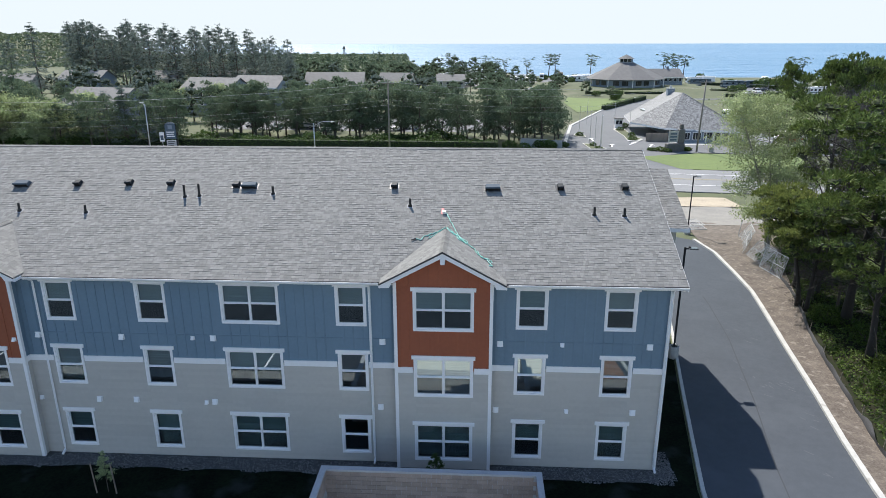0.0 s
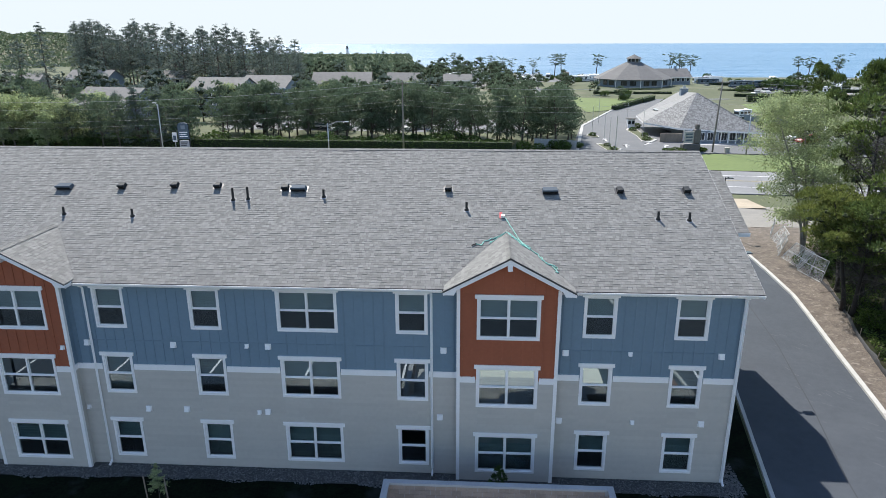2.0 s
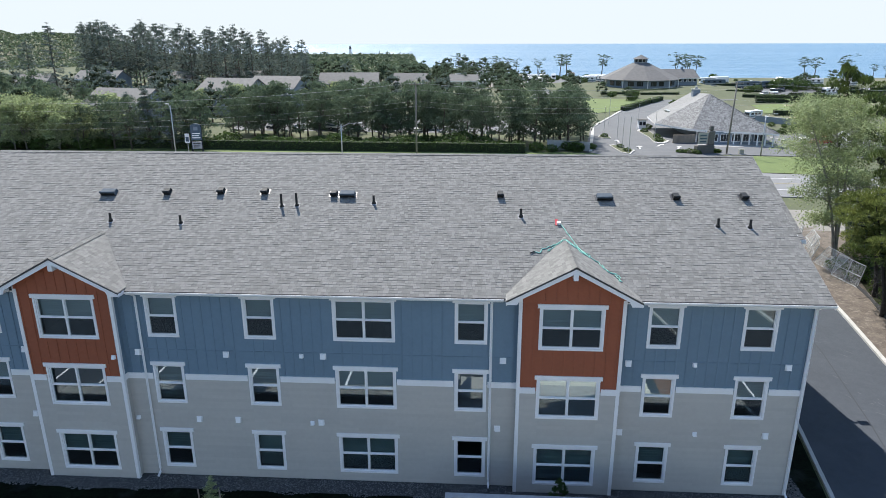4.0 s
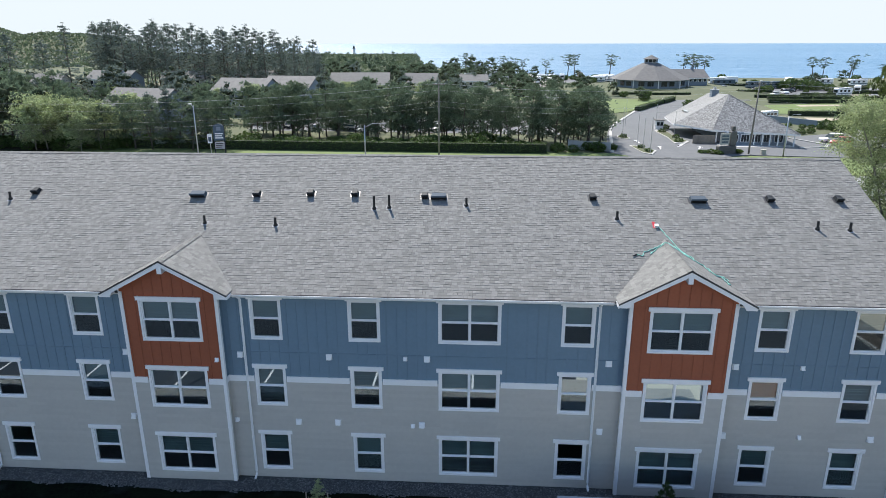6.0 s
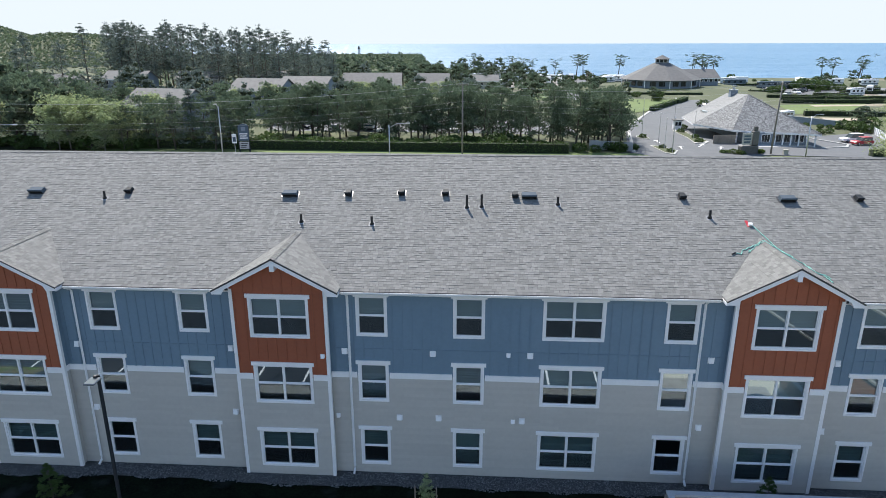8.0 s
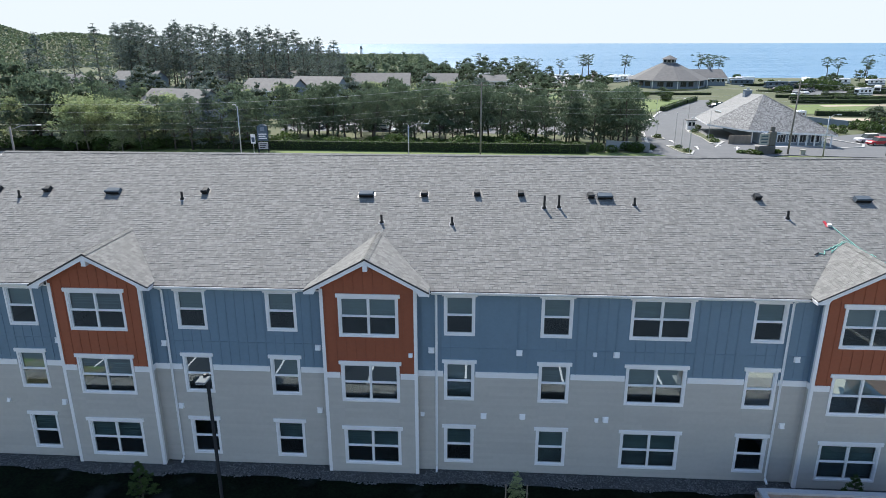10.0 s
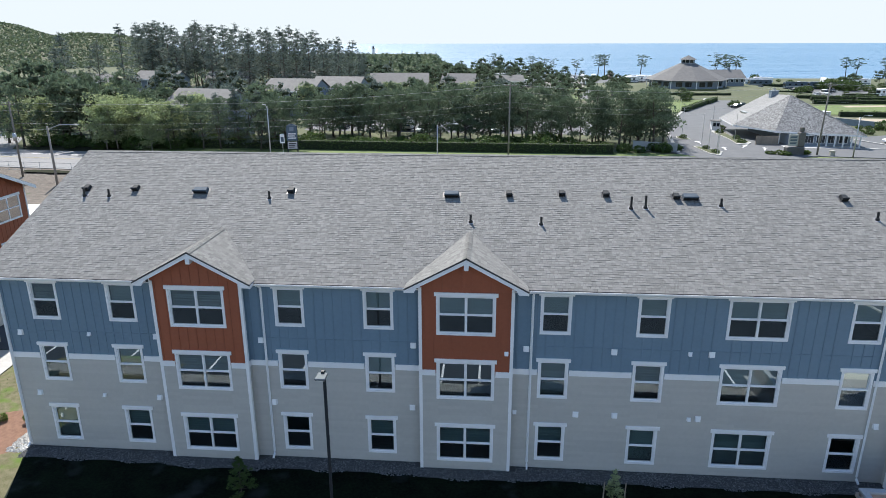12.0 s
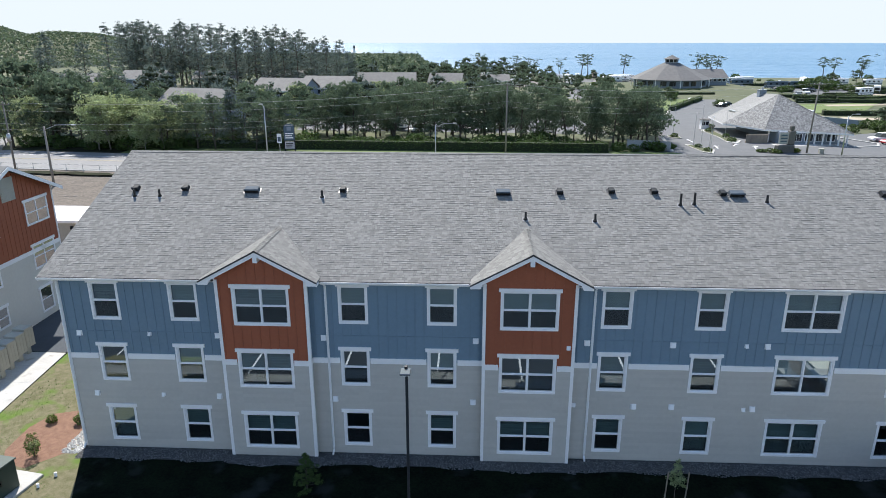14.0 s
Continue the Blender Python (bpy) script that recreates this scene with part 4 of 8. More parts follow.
def put_window(kind, x, y, f, head, blind):
    w = copy_thing(WINDOWS[kind], pose(x, y, SILLS[f][0]))
    if head:
        linked("window_header", HEADERS[kind].data, w, Matrix.Identity(4))
    if blind:
        linked("blind", BLINDS[(kind, *blind)].data, w, Matrix.Identity(4))


todo = [("single", x, WALL_Y) for x in SINGLES] + [("double", x, WALL_Y) for x in DOUBLES_WALL] + [("double", x, BAY_Y) for x in DOUBLES_BAY]
# one raised window, one shut blind on the ground floor, mostly half-drawn or open slats elsewhere
RAISED, SHUT = {(-29.17, 0), (-5.22, 0), (-21.51, 1)}, {(-13.74, 0), (-40.26, 0), (-25.28, 2)}
wrng = random.Random(11)
for kind, x, y in todo:
    for f in range(3):
        pick = wrng.choice((((1.52, False), (0.78, False), (0.78, False)), ((0.78, False), (0.78, True), (1.52, False), None), ((0.78, True), (0.78, False), (0.78, True)))[f])
        if (x, f) in RAISED:
            pick = None
        elif (x, f) in SHUT:
            pick = (0.78, True) if f else (1.52, True)
        put_window(kind, x, y, f, True, pick)
for ob in [*HEADERS.values(), *BLINDS.values(), *[o for w in WINDOWS.values() for o in (*w.children_recursive, w)]]:
    bpy.data.objects.remove(ob)

# ---- small things on the wall ----


def build_wall_vent(s):
    """A white dryer or bath vent hood: a plate and a sloping hood with a flap."""
    v = part("wall_vent", boxes((-s, s, -0.02, 0.0, -s, s)), M_VINYL, block, "white vent hood")
    bm = bmesh.new()
    pts = [(-s * 0.8, -0.02, -s * 0.75), (s * 0.8, -0.02, -s * 0.75), (s * 0.8, -0.02, s * 0.8), (-s * 0.8, -0.02, s * 0.8), (-s * 0.8, -0.11, -s * 0.75), (s * 0.8, -0.11, -s * 0.75), (s * 0.7, -0.05, s * 0.8), (-s * 0.7, -0.05, s * 0.8)]
    vs = [bm.verts.new(p) for p in pts]
    for f in ((4, 5, 6, 7), (0, 4, 7, 3), (1, 2, 6, 5), (3, 7, 6, 2), (0, 1, 5, 4)):
        bm.faces.new([vs[i] for i in f])
    part("hood", bm, M_VINYL, v)
    return v


vent_big, vent_small = build_wall_vent(0.128), build_wall_vent(0.088)
VENTS_BIG = [(-15.23, 5.81), (-11.21, 5.83), (-3.93, 5.84), (1.01, 5.86), (7.18, 5.85), (-18.93, 5.83), (-16.68, 2.75), (-15.0, 2.77), (-11.45, 2.76), (-4.09, 2.73), (0.89, 2.74), (6.72, 2.76),
             (-41.65, 5.86), (-35.32, 5.85), (-30.53, 5.84), (-23.79, 5.82), (-41.3, 2.82), (-35.54, 2.79), (-30.15, 2.79), (-23.87, 2.78)]
VENTS_SMALL = [(-12.1, 5.83), (3.59, 5.87), (-11.83, 2.72), (3.92, 2.75), (-19.34, 2.76), (-38.42, 5.87), (-38.17, 2.81)]
for ob, rows, y in ((vent_big, VENTS_BIG, WALL_Y), (vent_small, VENTS_SMALL, WALL_Y), (vent_small, [(-19.78, 5.75)], BAY_Y)):
    for i, (x, z) in enumerate(rows):
        m = pose(x, y - 0.022, z)
        if i == 0 and y == WALL_Y:
            ob.matrix_basis = m
        else:
            copy_thing(ob, m)


def downspout(x, y):
    pts = [(x, EAVE_Y + 0.0, EAVE_Z - 0.1), (x, EAVE_Y + 0.02, EAVE_Z - 0.17), (x, y - 0.06, Z_SOFFIT - 0.18), (x, y - 0.06, 0.25), (x, y - 0.08, 0.1), (x, y - 0.3, 0.0)]
    V, Fc = [], []
    tube(V, Fc, pts, [0.055] * len(pts), 4)
    shell("downspout", V, Fc, M_VINYL, block, "white metal downspout")


for x in (-30.35, -18.72, -4.42):
    downspout(x, WALL_Y)
downspout(X_RIGHT - 0.07, WALL_Y - 0.03)
downspout(X_LEFT + 0.06, WALL_Y)


# ---- vents and pipes on the roof ----
def on_roof(x, y, up=0.0):
    return Matrix.Translation((x, y, EAVE_Z + PITCH * (y - EAVE_Y) + 0.012 + up))


TILT_ROOF = Matrix.Rotation(math.atan(PITCH), 4, "X")


def build_slant_vent(w, name):
    """A low metal roof vent with an open lower face."""
    e = empty(name)
    part("flange", boxes((-w / 2 - 0.08, w / 2 + 0.08, -0.22, 0.24, -0.006, 0.006)), M_FLASH, e)
    bm = bmesh.new()
    pts = [(-w / 2, -0.16, 0), (w / 2, -0.16, 0), (w / 2, 0.2, 0), (-w / 2, 0.2, 0), (-w / 2, -0.24, 0.2), (w / 2, -0.24, 0.2), (w / 2 - 0.03, 0.14, 0.18), (-w / 2 + 0.03, 0.14, 0.18)]
    vs = [bm.verts.new(p) for p in pts]
    for f in ((4, 5, 6, 7), (0, 4, 7, 3), (1, 2, 6, 5), (3, 7, 6, 2)):
        bm.faces.new([vs[i] for i in f])
    part("hood", bm, M_VENT if w > 0.5 else M_BRONZE, e)
    V, Fc = [], []
    tube(V, Fc, [(-w / 2, -0.2, 0.195), (w / 2, -0.2, 0.195)], [0.05, 0.05], 10)
    shell("rolled_lip", V, Fc, M_VENT if w > 0.5 else M_BRONZE, e, smooth=True)
    part("grille", boxes((-w / 2 + 0.02, w / 2 - 0.02, -0.15, -0.14, 0.005, 0.15)), M_BLACK, e)
    return e


def build_pipe_vent(h):
    e = empty("vent_pipe")
    part("flashing", boxes((-0.14, 0.14, -0.16, 0.16, -0.006, 0.006)), M_LEAD, e, "dull grey flashing plate")
    V, Fc = [], []
    tube(V, Fc, [(0, 0, -0.02), (0, 0, 0.1)], [0.12, 0.07], 10)
    shell("boot", V, Fc, M_BLACK, e)
    V, Fc = [], []
    tube(V, Fc, [(0, 0, 0.05), (0, h * 0.41, h), (0, h * 0.41, h)], [0.055, 0.055, 0.045], 10)
    shell("pipe", V, Fc, M_BLACK, e)
    return e


def scatter(maker, rows, label, cat, group):
    src = maker()
    tagged(src, label, cat, group)
    for i, (x, y) in enumerate(rows):
        m = on_roof(x, y) @ TILT_ROOF
        if i == 0:
            src.matrix_basis = m
        else:
            copy_thing(src, m)


scatter(lambda: build_slant_vent(0.7, "roof_vent"), [(-22.5, 31.0), (-11.1, 31.05), (0.7, 31.05), (-35.15, 31.0)], "wide dark metal slant roof vent", "roof vent", "wide roof vents")
scatter(lambda: build_slant_vent(0.29, "roof_vent"), [(-19.7, 31.1), (-17.15, 31.2), (-15.05, 31.2), (-11.75, 31.1), (-4.02, 31.15), (3.91, 31.15), (6.95, 31.2), (-41.15, 31.05), (-38.6, 31.1), (-30.53, 31.1)],
        "small dark metal roof vent hood", "roof vent", "small roof vents")
scatter(lambda: build_pipe_vent(0.34), [(-21.5, 29.05), (-18.25, 28.97), (-9.8, 30.5), (-3.13, 29.7), (5.26, 29.22), (6.59, 29.17), (-41.0, 30.48), (-39.73, 30.5), (-31.5, 30.54)], "short black plumbing vent pipe", "vent pipe", "plumbing vents")
scatter(lambda: build_pipe_vent(0.55), [(-14.0, 30.2), (-13.32, 30.28)], "tall black plumbing vent pipe", "vent pipe", "plumbing vents")

# ---- battens and boards on the apartment block ----
BAT_W, BAT_D = 0.058, 0.022
batten_meshes = {}


def battens(x0, x1, y, z0, top_at, holes, material, step=0.405):
    n = int((x1 - x0) / step)
    start = x0 + ((x1 - x0) - n * step) / 2
    for i in range(n + 1):
        x = start + i * step
        if x - x0 < 0.14 or x1 - x < 0.14:
            continue
        for a, b, c, d in cells(x - 0.03, x + 0.03, z0, top_at(x), [(h[0] - 0.17, h[1] + 0.17, h[2] - 0.105, h[3] + 0.23) for h in holes]):
            if b - a > 0.05 and d - c > 0.03:
                key = (round(d - c, 2), material.name)
                me = batten_meshes.get(key)
                if me is None:
                    me = bpy.data.meshes.new("batten")
                    bm = boxes((-BAT_W / 2, BAT_W / 2, -BAT_D, 0.004, 0, d - c))
                    bm.to_mesh(me)
                    bm.free()
                    me.materials.append(material)
                    batten_meshes[key] = me
                linked("batten", me, block, pose(x, y, c))


for a, b in spans:
    for s0, s1, c, d in cells(a + 0.12, b - 0.12, 5.955, 5.972, [(h[0] - 0.1, h[1] + 0.1, h[2] - 0.1, h[3] + 0.1) for h in wall_holes]):
        part("joint_flashing", boxes((s0, s1, WALL_Y - 0.024, WALL_Y + 0.002, c, d)), M_BLUE, block)
    battens(a, b, WALL_Y, Z_BAND1, lambda x: Z_SOFFIT - 0.085, [h for h in wall_holes if a < h[0] and h[1] < b], M_BLUE)
for a, b in BAYS:
    c = (a + b) / 2
    battens(a, b, BAY_Y, Z_BAND1, lambda x, a=a, c=c: 8.85 + RAKE_SLOPE * ((b - a) / 2 - abs(x - c)) - 0.02, [h for h in bay_holes if a < h[0] and h[1] < b], M_ORANGE)

# ---- trees ----


def leaf_quads(centers, rng, length, width, aim=None):
    """Small bent leaves at the given places, each turned its own way."""
    n = len(centers)
    d = rng.normal(size=(n, 3))
    d[:, 2] *= 0.7
    if aim is not None:
        d = aim + 0.12 * d
    d /= np.linalg.norm(d, axis=1, keepdims=True) + 1e-9
    e = rng.normal(size=(n, 3))
    e -= d * np.sum(d * e, axis=1, keepdims=True)
    e /= np.linalg.norm(e, axis=1, keepdims=True) + 1e-9
    ln = (length * rng.uniform(0.6, 1.3, n))[:, None]
    wd = (width * rng.uniform(0.7, 1.2, n))[:, None]
    V = np.stack([centers - d * ln / 2, centers + e * wd / 2, centers + d * ln / 2, centers - e * wd / 2], axis=1).reshape(-1, 3)
    return V


CUBE = []
for ax in range(3):
    for sg in (-1, 1):
        for u in (-1, 0):
            for v in (-1, 0):
                quad = []
                for du, dv in ((0, 0), (1, 0), (1, 1), (0, 1)):
                    p = [0, 0, 0]
                    p[ax], p[(ax + 1) % 3], p[(ax + 2) % 3] = sg, u + du, v + dv
                    quad.append(p)
                CUBE.append(quad if sg > 0 else quad[::-1])
CUBE = np.array(CUBE, dtype=float).reshape(-1, 3)
CUBE /= np.linalg.norm(CUBE, axis=1, keepdims=True)


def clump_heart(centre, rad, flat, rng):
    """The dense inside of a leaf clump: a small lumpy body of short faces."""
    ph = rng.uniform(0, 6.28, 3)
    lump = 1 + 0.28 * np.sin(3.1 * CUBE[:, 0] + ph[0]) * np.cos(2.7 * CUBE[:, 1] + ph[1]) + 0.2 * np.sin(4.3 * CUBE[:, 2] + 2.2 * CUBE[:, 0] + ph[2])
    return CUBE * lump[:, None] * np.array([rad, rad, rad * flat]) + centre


def leaf_mesh(name, V, material):
    n = len(V) // 4
    me = bpy.data.meshes.new(name)
    me.vertices.add(4 * n)
    me.vertices.foreach_set("co", V.astype(np.float32).ravel())
    me.loops.add(4 * n)
    me.loops.foreach_set("vertex_index", np.arange(4 * n, dtype=np.int32))
    me.polygons.add(n)
    me.polygons.foreach_set("loop_start", np.arange(0, 4 * n, 4, dtype=np.int32))
    me.polygons.foreach_set("loop_total", np.full(n, 4, dtype=np.int32))
    me.materials.append(material)
    me.update(calc_edges=True)
    return me


def build_tree(name, seed, h, bare, spread, limbs, clump, per, leaf, bark, leaves, shape="round", lean=0.0, trunk_r=0.18, label="", category="tree", flat=0.55, twigs=2, stems=1, pads=False, dead=0, heart=0.0):
    """A tapered trunk, limbs that fork, and a crown of leaf clumps hung on the limbs' outer parts."""
    rng = np.random.default_rng(seed)
    e = empty(name)
    V, Fc = [], []
    spots = []
    for st in range(stems):
        ang0 = rng.uniform(0, 6.28)
        ln = lean + (0.18 if stems > 1 else 0.0) * rng.uniform(0.5, 1.2)
        path = []
        n = 7
        wob = rng.normal(0, 0.035 * h / 10, (n, 2))
        for i in range(n):
            k = i / (n - 1)
            path.append(Vector((math.cos(ang0) * ln * h * k ** 1.4 + wob[:i + 1, 0].sum(), math.sin(ang0) * ln * h * k ** 1.4 + wob[:i + 1, 1].sum(), h * 0.95 * k)))
        path[0].z = -0.25
        tr = trunk_r * (0.75 if stems > 1 else 1)
        tube(V, Fc, path, [tr * (1.35 if i == 0 else 1 - 0.85 * i / (n - 1)) for i in range(n)], 8)

        def trunk_at(k):
            f = k * (n - 1)
            i = min(int(f), n - 2)
            return path[i].lerp(path[i + 1], f - i)

        count = max(3, limbs // stems)
        for i in range(count):
            k = bare + (0.98 - bare) * (i + rng.uniform(0, 0.8)) / count
            rel = (k - bare) / (1 - bare)
            if shape == "cone":
                reach = spread * (1.05 - rel) ** 0.8
                rise = rng.uniform(-0.15, 0.2)
            elif shape == "flat":
                reach = spread * (0.45 + 0.6 * rel) * rng.uniform(0.5, 1.1)
                rise = rng.uniform(0.02, 0.25)
            elif shape == "spruce":
                reach = spread * (1.06 - rel) ** 0.6 * rng.uniform(0.45, 1.1)
                rise = rng.uniform(-0.3, 0.12)
            elif shape == "ragged":
                reach = spread * (1.12 - rel) ** 0.55 * rng.uniform(0.3, 1.15)
                rise = rng.uniform(-0.05, 0.35)
            else:
                reach = spread * math.sin(math.pi * (0.2 + 0.75 * rel)) * rng.uniform(0.7, 1.1)
                rise = rng.uniform(0.1, 0.8)
            a = i * 2.4 + rng.uniform(-0.5, 0.5)
            p0 = trunk_at(k)
            tip = p0 + Vector((math.cos(a) * reach, math.sin(a) * reach, reach * rise))
            mid = p0.lerp(tip, 0.5) + Vector((rng.normal(0, 0.06), rng.normal(0, 0.06), -0.06 if shape != "round" else 0.1)) * reach
            r = max(0.012 * h / 10, tr * 0.38 * (1.1 - k))
            tube(V, Fc, [p0, mid, tip], [r, r * 0.65, r * 0.25], 5, cap=False)
            size = 1.1 - 0.55 * rel if shape in ("spruce", "cone") else 1.0
            spots.append((tip, size))
            for j in range(twigs):
                q = mid.lerp(tip, rng.uniform(-0.3, 0.8))
                off = Vector(rng.normal(0, 1, 3)) * reach * 0.3
                off.z = abs(off.z) * 0.7
                spots.append((q + off, size))
                tube(V, Fc, [q, q + off], [r * 0.4, r * 0.15], 4, cap=False)
        spots.append((path[-1], 0.6))
        for i in range(dead):
            p0 = trunk_at(rng.uniform(0.1, bare + 0.25))
            a, reach = rng.uniform(0, 6.28), spread * rng.uniform(0.35, 0.8)
            q = p0 + Vector((math.cos(a) * reach, math.sin(a) * reach, reach * rng.uniform(-0.35, 0.15)))
            tube(V, Fc, [p0, p0.lerp(q, 0.5) + Vector((0, 0, 0.1 * reach)), q], [0.03, 0.02, 0.008], 4, cap=False)
            for j in range(4):
                s0 = p0.lerp(q, rng.uniform(0.35, 0.95))
                tube(V, Fc, [s0, s0 + Vector(rng.normal(0, 0.3, 3)) * reach * 0.5], [0.012, 0.005], 3, cap=False)
    shell("trunk", V, Fc, bark, e, smooth=True)
    pts, aims, hearts = [], [], []
    for s, size in spots:
        m = int(per * rng.uniform(0.5, 1.4))
        rad = clump * size * rng.uniform(0.6, 1.3)
        g = rng.normal(0, 0.5, (m, 3)) * rad
        g[:, 2] *= flat
        if pads:
            # needle tufts that stand up and out from the pad
            seat = rng.normal(0, 1, (max(3, m // 4), 3))
            seat /= np.linalg.norm(seat, axis=1, keepdims=True)
            seat[:, 2] = np.abs(seat[:, 2]) - 0.35 * rng.uniform(0, 1, len(seat))
            g = np.repeat(seat * rng.uniform(0.75, 1.05, (len(seat), 1)) * rad, 4, axis=0)
            aim = np.repeat(seat, 4, axis=0) * 0.7 + np.array([0, 0, 0.55]) + rng.normal(0, 0.5, g.shape)
            g[:, 2] *= flat
            aim /= np.linalg.norm(aim, axis=1, keepdims=True)
            g = g + aim * leaf[0] * 0.35
            aims.append(aim)
        pts.append(g + np.array(s))
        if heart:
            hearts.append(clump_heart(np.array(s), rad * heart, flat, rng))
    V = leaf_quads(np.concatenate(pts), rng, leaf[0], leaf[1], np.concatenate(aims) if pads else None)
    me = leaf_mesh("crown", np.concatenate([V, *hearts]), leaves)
    # hearts take the dark filler, which paints shade between the leaves
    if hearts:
        me.materials.append(M_CROWN_SHADE)
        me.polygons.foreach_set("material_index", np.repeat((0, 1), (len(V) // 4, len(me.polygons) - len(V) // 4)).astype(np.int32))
    ob = new("crown", me)
    ob.parent = e
    return tagged(e, label, category)


def plant(src, rows, group, first=True):
    """Place the tree and its copies: rows of x, y, ground z, scale, turn."""
    for i, (x, y, z, s, turn) in enumerate(rows):
        m = pose(x, y, z, 0, 0, turn)
        ob = src if (i == 0 and first) else copy_thing(src, m)
        ob.matrix_basis = m
        ob.scale = s if isinstance(s, tuple) else (s, s, s)
        ob["group"] = group


trng = random.Random(3)
# the belt of shore pines along the highway
belt = [build_tree("pine_tree", 20 + i, 11.5, 0.15, 3.7, 19, 1.1, 72, (0.5, 0.17), M_BARK, M_PINE, "round" if i else "ragged", 0.06, 0.2, "dark wind-shaped shore pine in a roadside belt", flat=0.75, pads=True, stems=1 + i % 2) for i in range(3)]
rows = [[], [], []]
for i in range(74):
    x = -66 + 86 * ((i * 0.618034) % 1) + trng.uniform(-1, 1)
    depth = trng.choice((0, 0, 1, 1, 2, 3))
    y = 146 - 0.09 * (x - 20) + 5.5 * depth + trng.uniform(-1.5, 1.5)
    s = trng.uniform(0.72, 1.12) * (0.95 if x > 8 else 1.0)
    rows[i % 3].append((x, y, -4.0, s, trng.uniform(0, 360)))
for t, r in zip(belt, rows):
    plant(t, r, "roadside pine belt")
plant(belt[2], [(13.6, 144.5, -4.0, (1.45, 1.35, 1.1), 40), (6.5, 145, -4.0, (1.25, 1.25, 1.05), 190)], "roadside pine belt", False)
# tall pines on the left rise
tall = [build_tree("tall_pine", 40 + i, 28, 0.3, 6.0, 36, 1.5, 28, (0.95, 0.17), M_BARK, M_FIR, "spruce", 0.03, 0.3, "tall thin-topped coastal spruce in a grove", flat=0.45, twigs=2, heart=0.25) for i in range(3)]
rows = [[], [], []]
for i in range(50):
    k = (i * 0.618034) % 1
    y = trng.uniform(238, 285)
    bearing = -0.575 + 0.345 * k
    x = bearing * y - 10
    s = trng.uniform(0.78, 1.0) * (1.0 - 0.2 * max(0, k - 0.75) / 0.25)
    rows[i % 3].append((x, y, height(x, y), s, trng.uniform(0, 360)))
for t, r in zip(tall, rows):
    plant(t, r, "grove of tall spruces")
# pale green alders at the west end of the belt
alder = [build_tree("alder_tree", 60 + i, 8.5, 0.12, 3.6, 22, 1.15, 62, (0.38, 0.22), M_BIRCHBARK, M_LEAF, "round", 0.05, 0.14, "light green spring alder beside the highway", stems=2) for i in range(2)]
rows = [[], []]
for i in range(12):
    x = -105 + 18 * i / 11 + trng.uniform(-2, 2)
    rows[i % 2].append((x, 139 + trng.uniform(-5, 8), -4.0, trng.uniform(0.7, 1.3), trng.uniform(0, 360)))
for t, r in zip(alder, rows):
    plant(t, r, "alders beside the highway")
# coastal pines with flat windswept tops
coastal = [build_tree("coastal_pine", 80 + i, 14, 0.5, 5.2, 15, 0.95, 40, (0.6, 0.15), M_BARK, M_PINE, "flat", 0.09, 0.36, "lone windswept pine above the shore", flat=0.3, heart=0.4, stems=1 + i % 2) for i in range(3)]
rows = [[], [], []]
for i, (x, y, s) in enumerate(((68, 425, 1.0), (30, 436, 0.8), (43, 430, 1.0), (47.5, 433, 1.0), (113, 428, 1.05), (118, 424, 1.0), (126, 430, 0.98), (122, 431, 0.95), (190, 428, 0.9), (200, 436, 0.95), (213, 430, 1.0), (216, 433, 0.8), (232, 430, 0.6), (238, 428, 0.6), (3, 450, 0.9), (11, 452, 0.8), (17, 455, 0.75), (-22, 470, 1.0))):
    rows[i % 3].append((x, y, height(x, y), s, trng.uniform(0, 360)))
for t, r in zip(coastal, rows):
    plant(t, r, "windswept shore pines")

# mixed dark trees between the belt and the shore
mid = [build_tree("round_pine", 140 + i, 11, 0.14, 4.4, 13, 1.75, 30, (0.95, 0.42), M_BARK, M_PINE if i else M_FIR, "round", 0.05, 0.24, "broad dark coastal pine in the middle distance", flat=0.7, twigs=1, pads=True, heart=0.5) for i in range(3)]
rows = [[], [], []]
mrng = random.Random(21)
spots = []
for i in range(62):
    y = mrng.uniform(215, 440)
    bearing = mrng.uniform(-0.30, 0.075)
    spots.append((bearing * y - 8, y, mrng.uniform(0.5, 0.95)))
for i in range(30):
    y = mrng.uniform(165, 212)
    bearing = mrng.uniform(-0.66, -0.02)
    spots.append((bearing * y - 10, y, mrng.uniform(0.6, 0.95)))
for i in range(60):
    y = mrng.uniform(330, 620)
    bearing = mrng.uniform(-0.55, -0.16)
    spots.append((bearing * y - 10, y, mrng.uniform(0.6, 1.0)))
for i in range(40):
    y = mrng.uniform(430, 900)
    bearing = mrng.uniform(-0.3, -0.1)
    spots.append((bearing * y - 10, y, mrng.uniform(0.7, 1.1)))
for i in range(60):
    y = mrng.uniform(430, 720)
    bearing = mrng.uniform(-0.27, 0.0)
    spots.append((bearing * y - 10, y, mrng.uniform(0.6, 1.05)))
for i in range(70):
    y = mrng.uniform(720, 1080)
    bearing = mrng.uniform(-0.25, -0.04)
    spots.append((bearing * y - 10, y, mrng.uniform(0.7, 1.1)))
spots = [(x, y, min(s, max(0.25, (18 - mrng.uniform(16, 30) * 0.000855 * y - height(x, y)) / 11.5))) if (x + 10) / y > -0.29 else (x, y, s) for x, y, s in spots]
spots = [(x, y, s) for x, y, s in spots if y > 1050 or min(abs(x / y + 0.1986), abs((x + 23.2) / (y + 1.1) + 0.1763)) > 0.005]
